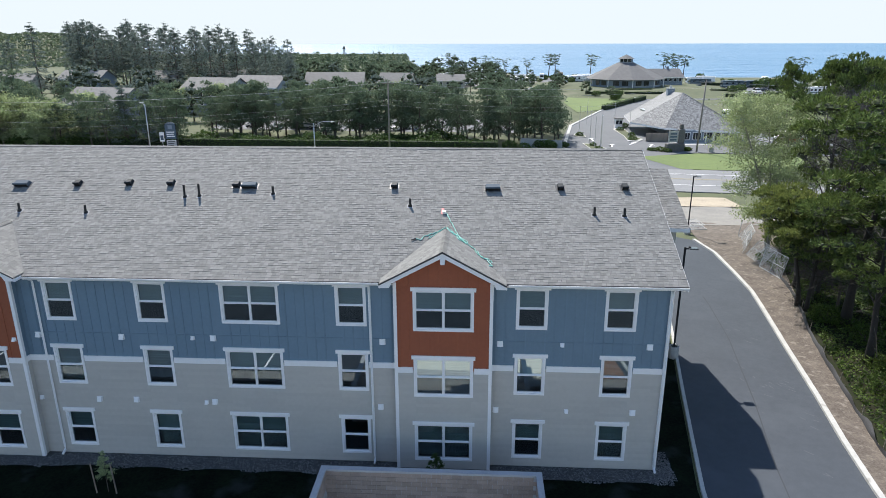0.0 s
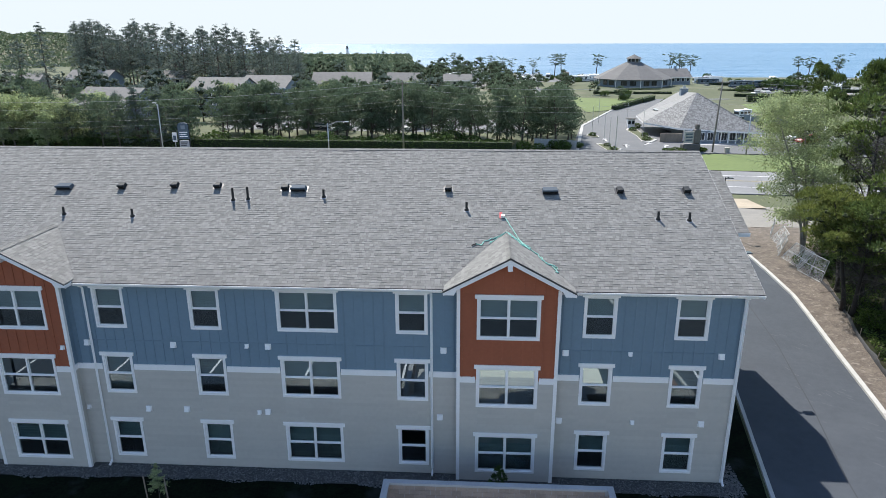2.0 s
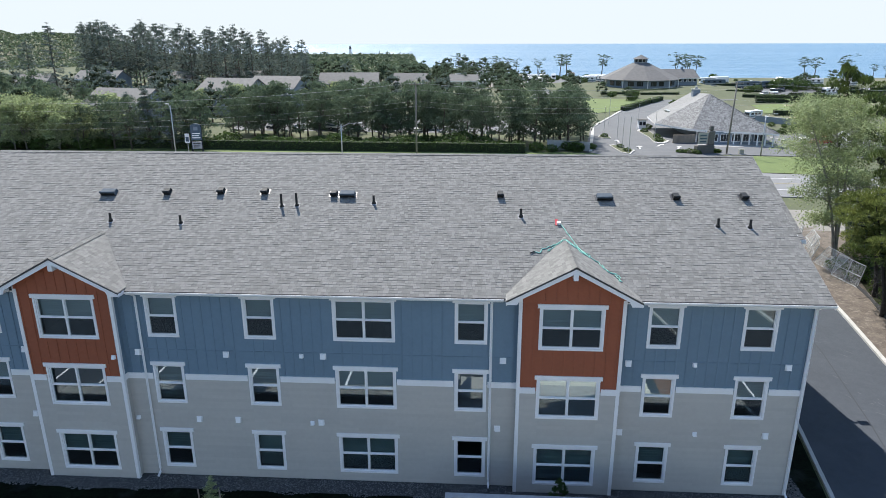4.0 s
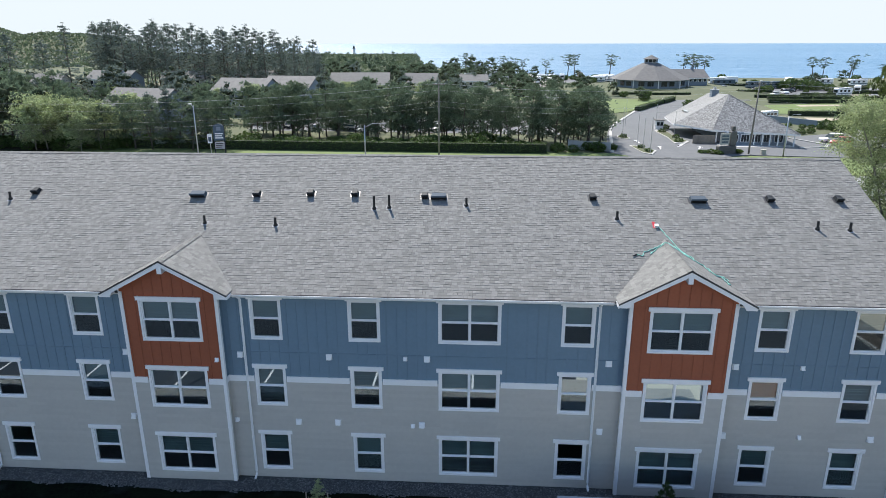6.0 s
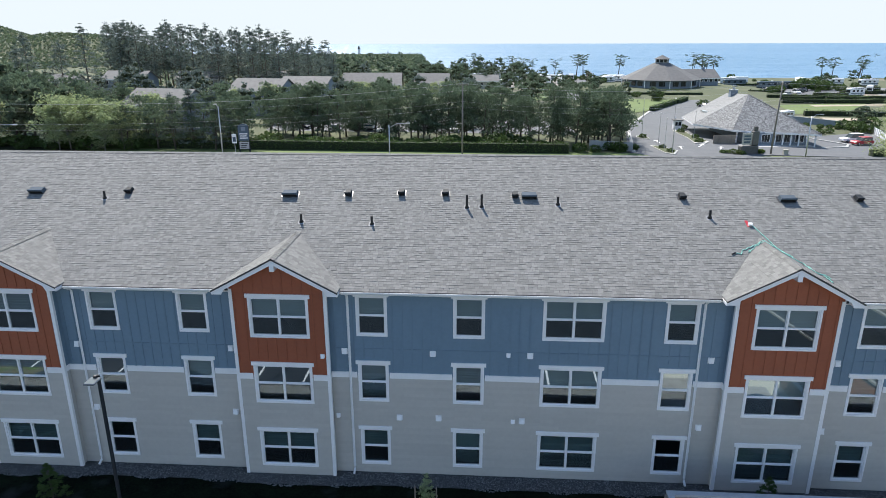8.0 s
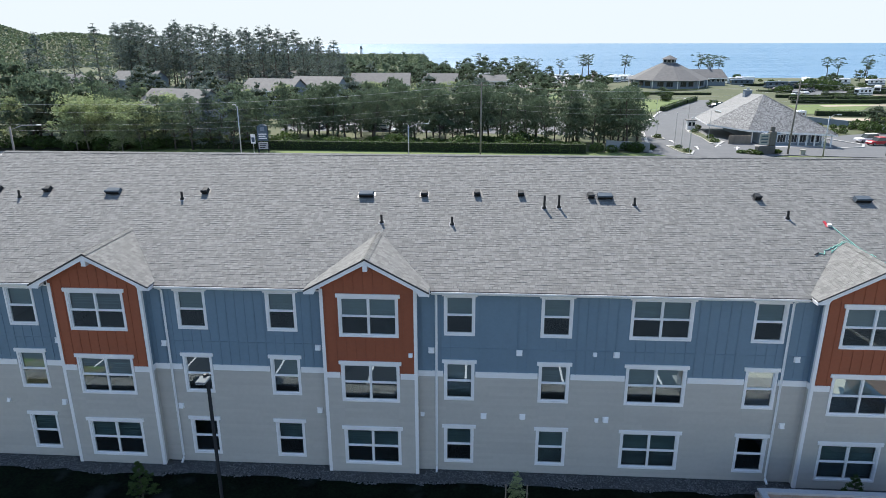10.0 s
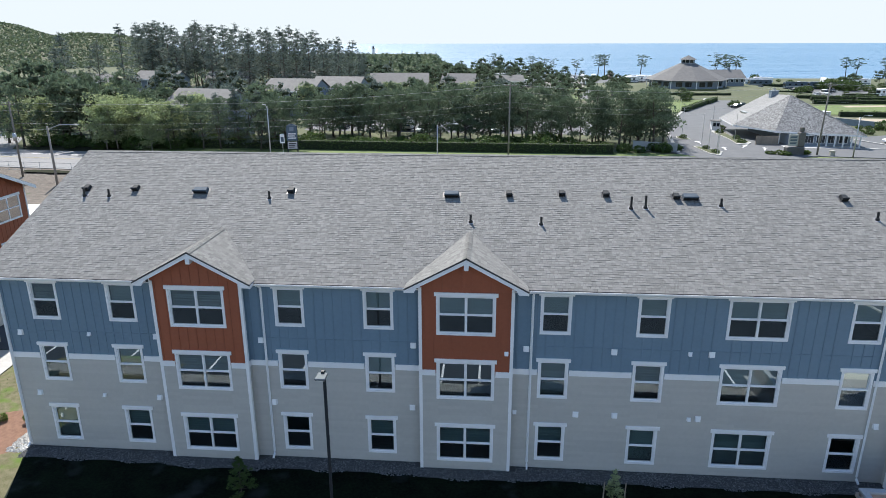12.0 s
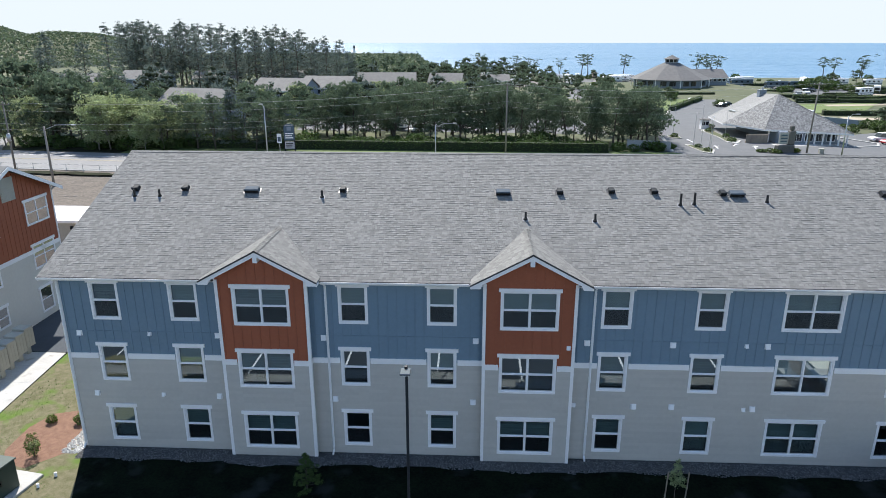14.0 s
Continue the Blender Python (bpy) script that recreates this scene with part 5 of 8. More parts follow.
for i in range(60):
    x = mrng.uniform(-700, -270)
    y = mrng.uniform(430, 640)
    spots.append((x, y, mrng.uniform(0.12, 0.26)))
clear = [(-83, 210, 13), (-71, 219, 14), (-82, 148, 14), (-98, 152, 13), (-61, 287, 18), (-36, 296, 13), (20, 300, 14)]
spots = [p for p in spots if all((p[0] - a) ** 2 + (p[1] - b) ** 2 > r * r for a, b, r in clear) and p[1] < coast(p[0]) - 4]
far_spots = [p for p in spots if p[1] > 400]
spots = [p for p in spots if p[1] <= 400]


def far_woods(rows, seed):
    """Distant pines and scrub trees too far off to tell apart: trunks, and crowns of leaf clumps."""
    rng = np.random.default_rng(seed)
    V = []
    for x, y, sc in rows:
        z, h, r = height(x, y), 11 * sc, 4.2 * sc
        k = 9
        ang, rel = rng.uniform(0, 6.28, k), rng.uniform(0.3, 1.0, k)
        out = r * np.sqrt(rng.uniform(0, 1, k)) * np.sin(np.pi * (0.25 + 0.7 * rel))
        C = np.stack([x + np.cos(ang) * out, y + np.sin(ang) * out, z + h * rel], axis=1)
        for c in C:
            n = 11
            g = rng.normal(0, 0.5, (n, 3)) * r * 0.42 * np.array([1, 1, 0.6])
            V.append(leaf_quads(c + g, rng, 1.5 * max(sc, 0.5), 0.8 * max(sc, 0.5)))
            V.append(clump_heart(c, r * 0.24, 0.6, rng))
        t = np.array([[x - 0.2, y, z - 0.3], [x + 0.2, y, z - 0.3], [x + 0.1, y, z + 0.9 * h], [x - 0.1, y, z + 0.9 * h]])
        V.append(t)
        V.append(t[:, [1, 0, 2]] * 0 + np.stack([np.full(4, x), y + (t[:, 0] - x), t[:, 2]], axis=1))
    ob = new("far_woods", leaf_mesh("far_woods", np.concatenate(V), M_PINE))
    return tagged(ob, "dark woods and scrub trees towards the headland", "woods", kind="stuff")


far_woods(far_spots, 78)
for i, (x, y, s) in enumerate(spots):
    rows[i % 3].append((x, y, height(x, y), s, mrng.uniform(0, 360)))
for t, r in zip(mid, rows):
    plant(t, r, "middle-distance pines")
# dark pines and alders at the far west of the highway
plant(belt[0], [(-124, 138, -4, 1.25, 10), (-117, 142, -4, 1.3, 120), (-131, 143, -4, 1.2, 210), (-100, 158, -4, 1.1, 60), (-72, 150, -4, 1.1, 33), (-69, 146, -4, 1.0, 93)], "roadside pine belt", False)
plant(belt[0], [(-112, 147, -4, 1.3, 80), (-107, 150, -4, 1.35, 10), (-116, 151, -4, 1.35, 190), (-121, 150, -4, 1.3, 290), (-103, 147, -4, 1.15, 140)], "roadside pine belt", False)
plant(belt[1], [(-79, 137.5, -4, 0.95, 20), (-74, 139, -4, 1.0, 140), (-70, 137, -4, 0.9, 70), (-86, 140, -4, 0.95, 230), (-92, 141, -4, 0.9, 310), (-66, 141, -4, 0.95, 55), (-97, 143, -4, 1.05, 15)], "roadside pine belt", False)
plant(belt[2], [(-77, 141, -4, 0.9, 120), (-83, 138, -4, 0.85, 20), (-89, 137, -4, 0.8, 200), (-64, 138, -4, 0.85, 265)], "roadside pine belt", False)
plant(mid[1], [(-110, 141, -4, 1.15, 10), (-106.5, 144, -4, 1.1, 100), (-115, 145, -4, 1.2, 200), (-150, 186, -2.5, 1.3, 30), (-140, 176, -3.5, 1.2, 77), (-129, 166, -4, 1.15, 140), (-147, 168, -4, 1.25, 250), (-160, 196, -2, 1.3, 300), (-122, 160, -4, 1.1, 20)], "middle-distance pines", False)
plant(alder[0], [(-121, 141, -4, 1.2, 40), (-127, 140, -4, 1.1, 140)], "alders beside the highway", False)
plant(mid[0], [(-150 + 6.5 * i + mrng.uniform(-2, 2), mrng.uniform(226, 236), -2.5, mrng.uniform(0.45, 0.7), 47 * i) for i in range(15)], "middle-distance pines", False)
# trees that half hide the houses on the rise
plant(mid[0], [(-196 + 7.5 * i + mrng.uniform(-3, 3), mrng.uniform(186, 224), 0.6, mrng.uniform(0.5, 0.85), 40 * i) for i in range(14)], "middle-distance pines", False)
plant(alder[0], [(-180 + 9.5 * i + mrng.uniform(-3, 3), mrng.uniform(176, 205), -1.0, mrng.uniform(0.6, 0.9), 70 * i) for i in range(15)], "pale alders on the rise", False)
plant(alder[1], [(-62 + 7 * i + mrng.uniform(-2, 2), mrng.uniform(236, 262), -3.8, mrng.uniform(0.6, 0.9), 70 * i) for i in range(6)], "pale alders on the rise", False)
# dark spruces at the west edge, with one spiky lone one, and grey-green firs in the belt
plant(tall[0], [(-149, 192, -2.5, 0.72, 20), (-141, 199, -2.5, 0.78, 100), (-156, 205, -2, 0.85, 220)], "grove of tall spruces", False)
spiky = build_tree("lone_spruce", 47, 27, 0.2, 4.6, 40, 1.0, 26, (0.8, 0.16), M_BARK, M_FIR, "cone", 0.01, 0.3, "thin spiky spruce standing above the houses", flat=0.2, twigs=2)
plant(spiky, [(-133, 200, -2.5, 1.0, 0)], "lone spruces")
fir_belt = build_tree("fir_tree", 48, 13.5, 0.08, 3.4, 34, 0.8, 46, (0.5, 0.13), M_BARK, M_FIR, "cone", 0.02, 0.22, "grey-green drooping fir beside the highway", flat=0.3, twigs=2)
plant(fir_belt, [(-76, 140, -4, 1.0, 0), (-80.5, 141.5, -4, 0.9, 70), (-71.5, 140.5, -4, 0.95, 200), (-67.5, 139.5, -4, 0.8, 120)], "firs beside the highway")


def hill_scrub():
    """Low dense scrub over the hill."""
    rng = np.random.default_rng(77)
    n = 62000
    C = np.stack([rng.uniform(-720, -230, n), rng.uniform(380, 690, n), np.zeros(n)], axis=1)
    C[:, 2] = [height(x, y) for x, y in C[:, :2]]
    keep = C[:, 2] > 1.5
    C = C[keep]
    C[:, 2] += rng.uniform(0.2, 2.4, len(C)) * (0.6 + 0.5 * np.sin(C[:, 0] * 0.09) * np.cos(C[:, 1] * 0.11))
    ob = new("hill_scrub", leaf_mesh("hill_scrub", leaf_quads(C, rng, 2.3, 1.4), M_SCRUB))
    return tagged(ob, "dense green scrub covering the hill", "scrub", kind="stuff")


hill_scrub()


def coast_scrub(name, seed, n, near, far, left, right, leaf, top, label):
    """Low dense scrub between the far trees, over a wedge of land."""
    rng = np.random.default_rng(seed)
    y = np.sqrt(rng.uniform(near ** 2, far ** 2, n))
    x = rng.uniform(left, right, n) * y - 10
    keep = np.array([b < coast(a) - 8 and not (-42 < a < 26 and b < 345) for a, b in zip(x, y)])
    x, y = x[keep], y[keep]
    lump = 0.35 + 0.65 * (0.5 + 0.5 * np.sin(x * 0.21 + 1.7 * np.sin(y * 0.08))) * (0.5 + 0.5 * np.sin(y * 0.13 + x * 0.07))
    z = np.array([height(a, b) for a, b in zip(x, y)]) + top * lump * rng.uniform(0, 1, len(x))
    ob = new(name, leaf_mesh(name, leaf_quads(np.stack([x, y, z], axis=1), rng, *leaf), M_SCRUB))
    return tagged(ob, label, "scrub", kind="stuff")


coast_scrub("coast_scrub", 92, 15000, 215, 430, -0.6, 0.02, (1.3, 0.8), 2.2, "dark low scrub and brambles between the houses")
coast_scrub("headland_scrub", 93, 15000, 430, 1090, -0.36, 0.02, (3.0, 1.8), 3.4, "dark low scrub over the headland")

# ---- the distance: verge, poles, campground, houses ----


def leaf_thing(name, C, rng, leaf, material, label, category, core=None, core_mat=None):
    """A bush or hedge: a filling core and a cloud of leaves."""
    e = empty(name)
    if core is not None:
        part("core", core, core_mat or M_BARK, e)
    ob = new("foliage", leaf_mesh("foliage", leaf_quads(C, rng, *leaf), material))
    ob.parent = e
    return tagged(e, label, category)


def build_hedge(length, depth, h, seed, material, label, leaf=(0.34, 0.2), density=38):
    rng = np.random.default_rng(seed)
    n = int(length * h * density)
    C = np.empty((n, 3))
    C[:, 0] = rng.uniform(0, length, n)
    side = rng.uniform(0, 1, n)
    C[:, 1] = np.where(side < 0.55, rng.normal(-depth / 2, 0.12, n), rng.uniform(-depth / 2, depth / 2, n))
    C[:, 2] = np.where(side < 0.55, rng.uniform(0, h, n), h + rng.normal(0, 0.12, n) + 0.15 * np.sin(C[:, 0] * 1.3))
    # box fills the hedge; its dark tone stands in for shade between leaves
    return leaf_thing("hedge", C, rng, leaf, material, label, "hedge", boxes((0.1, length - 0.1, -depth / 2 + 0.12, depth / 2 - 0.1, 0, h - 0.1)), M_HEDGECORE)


def build_bush(name, r, h, seed, material, label, leaf=(0.3, 0.18), n=900):
    rng = np.random.default_rng(seed)
    d = rng.normal(size=(n, 3))
    d /= np.linalg.norm(d, axis=1, keepdims=True)
    lump = 1 + 0.25 * np.sin(3 * d[:, 0] * 2 + seed) * np.cos(4 * d[:, 1] + 2 * d[:, 2])
    rad = rng.uniform(0.55, 1.0, n) ** 0.5 * lump
    C = d * rad[:, None] * np.array([r, r, h / 2]) + np.array([0, 0, h * 0.5])
    C = C[C[:, 2] > 0.03]
    V, Fc = [], []
    for i in range(7):
        a = i * 0.9
        tube(V, Fc, [(0, 0, -0.1), (math.cos(a) * r * 0.3, math.sin(a) * r * 0.3, h * 0.35), (math.cos(a) * r * 0.65, math.sin(a) * r * 0.65, h * 0.7)], [0.05 * r, 0.03 * r, 0.012 * r], 5)
    e = empty(name)
    shell("stem", V, Fc, M_BARK, e, smooth=True)
    ob = new("foliage", leaf_mesh("foliage", leaf_quads(C, rng, *leaf), material))
    ob.parent = e
    return tagged(e, label, "bush")


def gable_house(name, x, y, z, w, d, wall_h, rise, turn, wall_mat, roof_mat, label, windows=3, over=0.5, chimney=False):
    """A house with a pitched roof, a row of framed windows and overhanging eaves; the ridge runs along its width."""
    e = empty(name, pose(x, y, z, 0, 0, turn))
    V = [(-w / 2, -d / 2, -0.3), (w / 2, -d / 2, -0.3), (w / 2, d / 2, -0.3), (-w / 2, d / 2, -0.3), (-w / 2, -d / 2, wall_h), (w / 2, -d / 2, wall_h), (w / 2, d / 2, wall_h), (-w / 2, d / 2, wall_h), (-w / 2, 0, wall_h + rise), (w / 2, 0, wall_h + rise)]
    shell("wall", V, [(0, 1, 5, 4), (1, 2, 6, 9, 5), (2, 3, 7, 6), (3, 0, 4, 8, 7)], wall_mat, e)
    sl = rise / (d / 2)
    o = over
    V = []
    for lift in (0.02, 0.2):
        V += [(-w / 2 - o, -d / 2 - o, wall_h - sl * o + lift), (w / 2 + o, -d / 2 - o, wall_h - sl * o + lift), (w / 2 + o, 0, wall_h + rise + lift), (-w / 2 - o, 0, wall_h + rise + lift), (w / 2 + o, d / 2 + o, wall_h - sl * o + lift), (-w / 2 - o, d / 2 + o, wall_h - sl * o + lift)]
    shell("roof", V, [(0, 3, 2, 1), (3, 5, 4, 2), (6, 7, 8, 9), (9, 8, 10, 11), (0, 1, 7, 6), (4, 5, 11, 10), (1, 2, 8, 7), (2, 4, 10, 8), (0, 6, 9, 3), (3, 9, 11, 5)], roof_mat, e, "grey shingle roof")
    part("fascia", boxes((-w / 2 - o, w / 2 + o, -d / 2 - o - 0.04, -d / 2 - o, wall_h - sl * o - 0.1, wall_h - sl * o + 0.2)), M_WHITE, e)
    for storey in range(max(1, int(wall_h // 2.7))):
        for i in range(windows):
            cx = -w / 2 + w * (i + 0.5) / windows
            zz = wall_h - 1.9 - 2.7 * storey
            win = part("window", boxes((cx - 0.75, cx + 0.75, -d / 2 - 0.05, -d / 2 - 0.01, zz - 0.1, zz + 1.35)), M_WHITE, e)
            part("pane", boxes((cx - 0.63, cx + 0.63, -d / 2 - 0.07, -d / 2 - 0.052, zz, zz + 1.25)), M_DARKGLASS, win)
    if chimney:
        part("chimney", boxes((w * 0.2, w * 0.2 + 1.0, -0.5, 0.5, wall_h + rise * 0.4, wall_h + rise + 1.2)), M_HALLWALL, e)
    return tagged(e, label, "house")


# hedge and verge along the highway
for i in range(5):
    x0 = -84 + 20 * i
    h = build_hedge(20.2 if i < 4 else 8.0, 1.6, 2.0, 200 + i, M_BUSH, "long clipped dark green hedge below the pines")
    h.matrix_basis = pose(x0, 139.8 - 0.03 * (x0 + 84), -4.0, 0, 0, -1.5)
    h["group"] = "roadside hedge"


def wooden_pole(x, y, z, h, label, lean=0.0, arms=1):
    e = empty("utility_pole", pose(x, y, z, 0, lean, 0))
    pipe("pole", [(0, 0, -0.5), (0, 0, h * 0.5), (0, 0, h)], [0.19, 0.16, 0.12], M_POLE, e, 10)
    for i in range(arms):
        zz = h - 0.5 - 1.2 * i
        a = part("crossarm", boxes((-1.2, 1.2, -0.2, -0.1, zz - 0.07, zz + 0.07)), M_POLE, e)
        for xx in (-1.1, -0.45, 0.45, 1.1):
            pipe("insulator", [(xx, -0.15, zz + 0.07), (xx, -0.15, zz + 0.28)], [0.05, 0.04], M_GALV, a, 6)
    return tagged(e, label, "utility pole")


wooden_pole(-17.6, 130, -4, 14.6, "tall weathered wooden utility pole before the pines")
wooden_pole(44.6, 137.7, -4, 14.4, "tall dark utility pole beside the stone sign", lean=1.5)
wooden_pole(-101.4, 106, -3.9, 12.7, "dark wooden utility pole with a grey transformer can")
wooden_pole(-230, 128, -3.9, 13.5, "wooden utility pole beside the highway")
wooden_pole(150, 118, -4, 14.0, "wooden utility pole beside the highway")
tr = tagged(empty("transformer_can", pose(-101.2, 105.6, -3.9)), "grey pole-mounted transformer can", "transformer")
pipe("can", [(0, 0, 6.2), (0, 0, 7.4)], [0.3, 0.3], M_GALV, tr, 12)
pipe("lid", [(0, 0, 7.4), (0, 0, 7.5)], [0.32, 0.2], M_GALV, tr, 12)
part("bracket", boxes((-0.25, 0.0, 0.2, 0.42, 6.5, 6.7)), M_BRONZE, tr)


def street_lamp(x, y, z, h, reach, pole_mat, label):
    e = empty("street_lamp", pose(x, y, z))
    pipe("pole", [(0, 0, -0.3), (0, 0, h)], [0.2, 0.15] if pole_mat is M_TIMBER else [0.14, 0.09], pole_mat, e, 9)
    pipe("arm", [(0, 0, h - 0.5), (reach * 0.45, 0, h + 0.25), (reach, 0, h + 0.3)], 0.05, M_GALV, e, 6)
    part("lamp_head", boxes((reach - 0.15, reach + 0.6, -0.16, 0.16, h + 0.2, h + 0.4), bevel=0.05), M_GALV, e)
    return tagged(e, label, "street lamp")


street_lamp(-31.2, 124.6, -3.9, 7.0, 3.4, M_GALV, "grey street lamp with a long curved arm")
street_lamp(-64.4, 126.5, -3.9, 10.2, -0.8, M_GALV, "pale concrete-grey street lamp post")
street_lamp(-91.2, 100, -3.9, 9.4, 4.6, M_TIMBER, "wooden street lamp pole with a steel arm")
street_lamp(50.4, 135.3, -4.0, 8.0, 1.6, M_GALV, "grey street lamp beside the campground office")


def wires():
    """Sagging power lines from pole to pole."""
    posts = [(-230, 128, 9.6), (-101.4, 106, 8.8), (-17.6, 130, 10.6), (44.4, 137.7, 10.4), (150, 118, 10)]
    e = tagged(empty("power_lines"), "thin sagging overhead power and phone lines", "power line")
    for k, (dz, dy) in enumerate(((-0.2, -0.15), (-0.25, 0.25), (-1.5, 0.0), (-3.6, 0.0), (-4.6, 0.1))):
        pts = []
        for (x0, y0, z0), (x1, y1, z1) in zip(posts, posts[1:]):
            for i in range(12):
                u = i / 12
                pts.append((x0 + (x1 - x0) * u, y0 + (y1 - y0) * u + dy, z0 + (z1 - z0) * u + dz - 1.6 * 4 * u * (1 - u)))
        pipe("wire", pts, 0.014, M_GALV, e, 4)


wires()


# motel sign on the verge
def verge_sign(x, y, z):
    e = empty("roadside_sign", pose(x, y, z, 0, 0, 8))
    for dx in (-0.95, 0.95):
        part("post", boxes((dx - 0.1, dx + 0.1, -0.1, 0.1, -0.3, 6.6)), M_BRONZE, e)
    V = [(-1.0, -0.15, 3.7), (1.0, -0.15, 3.7)] + [(math.cos(a) * 1.0, -0.15, 6.2 + 0.7 * math.sin(a)) for a in [math.pi * i / 8 for i in range(9)]]
    n = len(V)
    V += [(p[0], 0.15, p[2]) for p in V]
    shell("board", V, [tuple(range(n)), tuple(range(2 * n - 1, n - 1, -1))] + [(i, n + i, n + (i + 1) % n, (i + 1) % n) for i in range(n)], M_SIGNBLUE, e, "dark blue-grey arched sign board")
    part("emblem", boxes((-0.4, 0.4, -0.18, -0.155, 5.6, 6.3)), M_HALLWALL, e)
    for i in range(3):
        part("lettering_bar", boxes((-0.75, 0.75 - 0.2 * (i % 2), -0.18, -0.155, 4.9 - 0.4 * i, 5.08 - 0.4 * i)), M_WHITE, e)
    part("letter_board", boxes((-0.9, 0.9, -0.16, 0.16, 2.1, 3.4)), M_CAP, e, "white changeable letter board")
    for i in range(3):
        part("lettering_bar", boxes((-0.7, 0.65 - 0.15 * i, -0.185, -0.165, 3.05 - 0.35 * i, 3.2 - 0.35 * i)), M_BLACK, e)
    return tagged(e, "arched blue-grey roadside motel sign on two posts", "sign")


verge_sign(-59.7, 126, -3.9)
small = tagged(empty("roadside_sign", pose(-62.0, 127, -3.9)), "small white and blue roadside sign", "sign")
part("post", boxes((-0.05, 0.05, -0.05, 0.05, -0.2, 4.9)), M_GALV, small)
part("panel", boxes((-0.45, 0.45, -0.09, -0.055, 3.0, 4.8)), M_WHITE, small)
part("lettering_bar", boxes((-0.3, 0.3, -0.11, -0.092, 3.3, 4.2)), M_SIGNBLUE, small)


# campground office: a big hipped shake roof on white posts
office = tagged(empty("campground_office"), "low office with a huge grey shake hip roof and white posts", "building")
EO = [(42.0, 152.9), (58.2, 146.2), (60.5, 166.0), (53.0, 181.0), (38.4, 180.0), (36.7, 164.5)]
OZ, OR = -1.05, [(47.4, 160.8, 6.2), (46.8, 173.0, 5.6)]
V = [(x, y, OZ) for x, y in EO] + OR + [(x, y, OZ - 0.35) for x, y in EO]
shell("roof", V, [(0, 1, 6), (1, 2, 6), (2, 7, 6), (2, 3, 7), (3, 4, 7), (4, 5, 6, 7), (5, 0, 6)], M_SHAKE, office, "weathered grey cedar-shake hip roof")
shell("fascia", V, [(0, 8, 9, 1), (1, 9, 10, 2), (2, 10, 11, 3), (3, 11, 12, 4), (4, 12, 13, 5), (5, 13, 8, 0), (13, 12, 11, 10, 9, 8)], M_WHITE, office)


def shake_face(a, b, c, parent, seed, course=0.3, tab=0.26, material=M_SHAKE):
    """Rows of shakes on the triangle a b c, whose eave is a-b."""
    a, b, c = Vector(a), Vector(b), Vector(c)
    al = (b - a).normalized()
    foot = a + al * (c - a).dot(al)
    up = c - foot
    rise, base, s = up.length, (b - a).length, (foot - a).length
    shingles("shake_layer", a, al, up, lambda u: (s * u / rise, base - (base - s) * u / rise), rise, course, parent, "weathered grey shakes", seed, material, tab)


roof_o = [o for o in office.children if o.name.startswith("roof")][0]
P = [(x, y, OZ) for x, y in EO]
shake_face(P[0], P[1], OR[0], roof_o, 71)
shake_face(P[5], P[0], OR[0], roof_o, 72)
shake_face(P[1], P[2], OR[0], roof_o, 73)
part("wall", boxes((44.5, 57.0, 150.4, 176, -4.1, -1.2)), M_HALLWALL, office, "grey-blue board siding")
part("low_fence", boxes((37.6, 42.4, 151.6, 151.8, -4.05, -2.0)), M_WOOD, office, "dark wooden screen fence")
part("porch_floor", boxes((42.5, 58.0, 147.0, 150.5, -4.1, -3.86)), M_CONC, office)
for i in range(11):
    x = 43.2 + 14.4 * i / 10
    y = 152.9 - 6.7 * (x - 42.0) / 16.2 + 0.8
    part("porch_post", boxes((x - 0.12, x + 0.12, y, y + 0.24, -3.9, -1.3)), M_WHITE, office)
for i in range(5):
    cx = 46.0 + 2.4 * i
    w = part("window", boxes((cx - 0.95, cx + 0.95, 150.3, 150.39, -3.3, -1.6)), M_WHITE, office)
    for k in range(3):
        part("pane", boxes((cx - 0.85 + 0.58 * k, cx - 0.33 + 0.58 * k, 150.26, 150.295, -3.2, -1.7)), M_DARKGLASS, w)
ch = part("chimney", boxes((45.9, 47.5, 167.8, 169.4, 2.5, 6.6)), M_HALLWALL, office, "grey-blue sided chimney box")
part("chimney_cap", boxes((45.8, 47.6, 167.7, 169.5, 6.6, 6.75)), M_GALV, ch)
part("flue", boxes((46.4, 47.0, 168.3, 168.9, 6.75, 7.3)), M_GALV, ch)
part("skylight", boxes((40.5, 41.6, 168, 172, 1.2, 1.5)), M_GALV, office)

# stone sign before the office
sg = tagged(empty("stone_sign", pose(40.3, 138.4, -4.0, 0, 0, 12)), "dark stone pillar sign with a hanging pale board", "sign")
bm = boxes((-1.9, 1.9, -0.7, 0.7, -0.2, 1.7), (0.5, 1.8, -0.6, 0.6, 1.7, 4.6), (0.75, 1.5, -0.4, 0.4, 4.6, 5.6), bevel=0.15)
part("stone_base", bm, M_ROCK, sg, "rough dark stone pillar")
pl = part("panel", boxes((-1.6, 0.45, -0.25, -0.05, 1.9, 4.2)), M_CONC, sg, "pale framed sign board")
for i in range(3):
    part("lettering_bar", boxes((-1.3, 0.1 + 0.1 * (i % 2), -0.29, -0.252, 2.3 + 0.6 * i, 2.6 + 0.6 * i)), M_SIGNBLUE, pl)
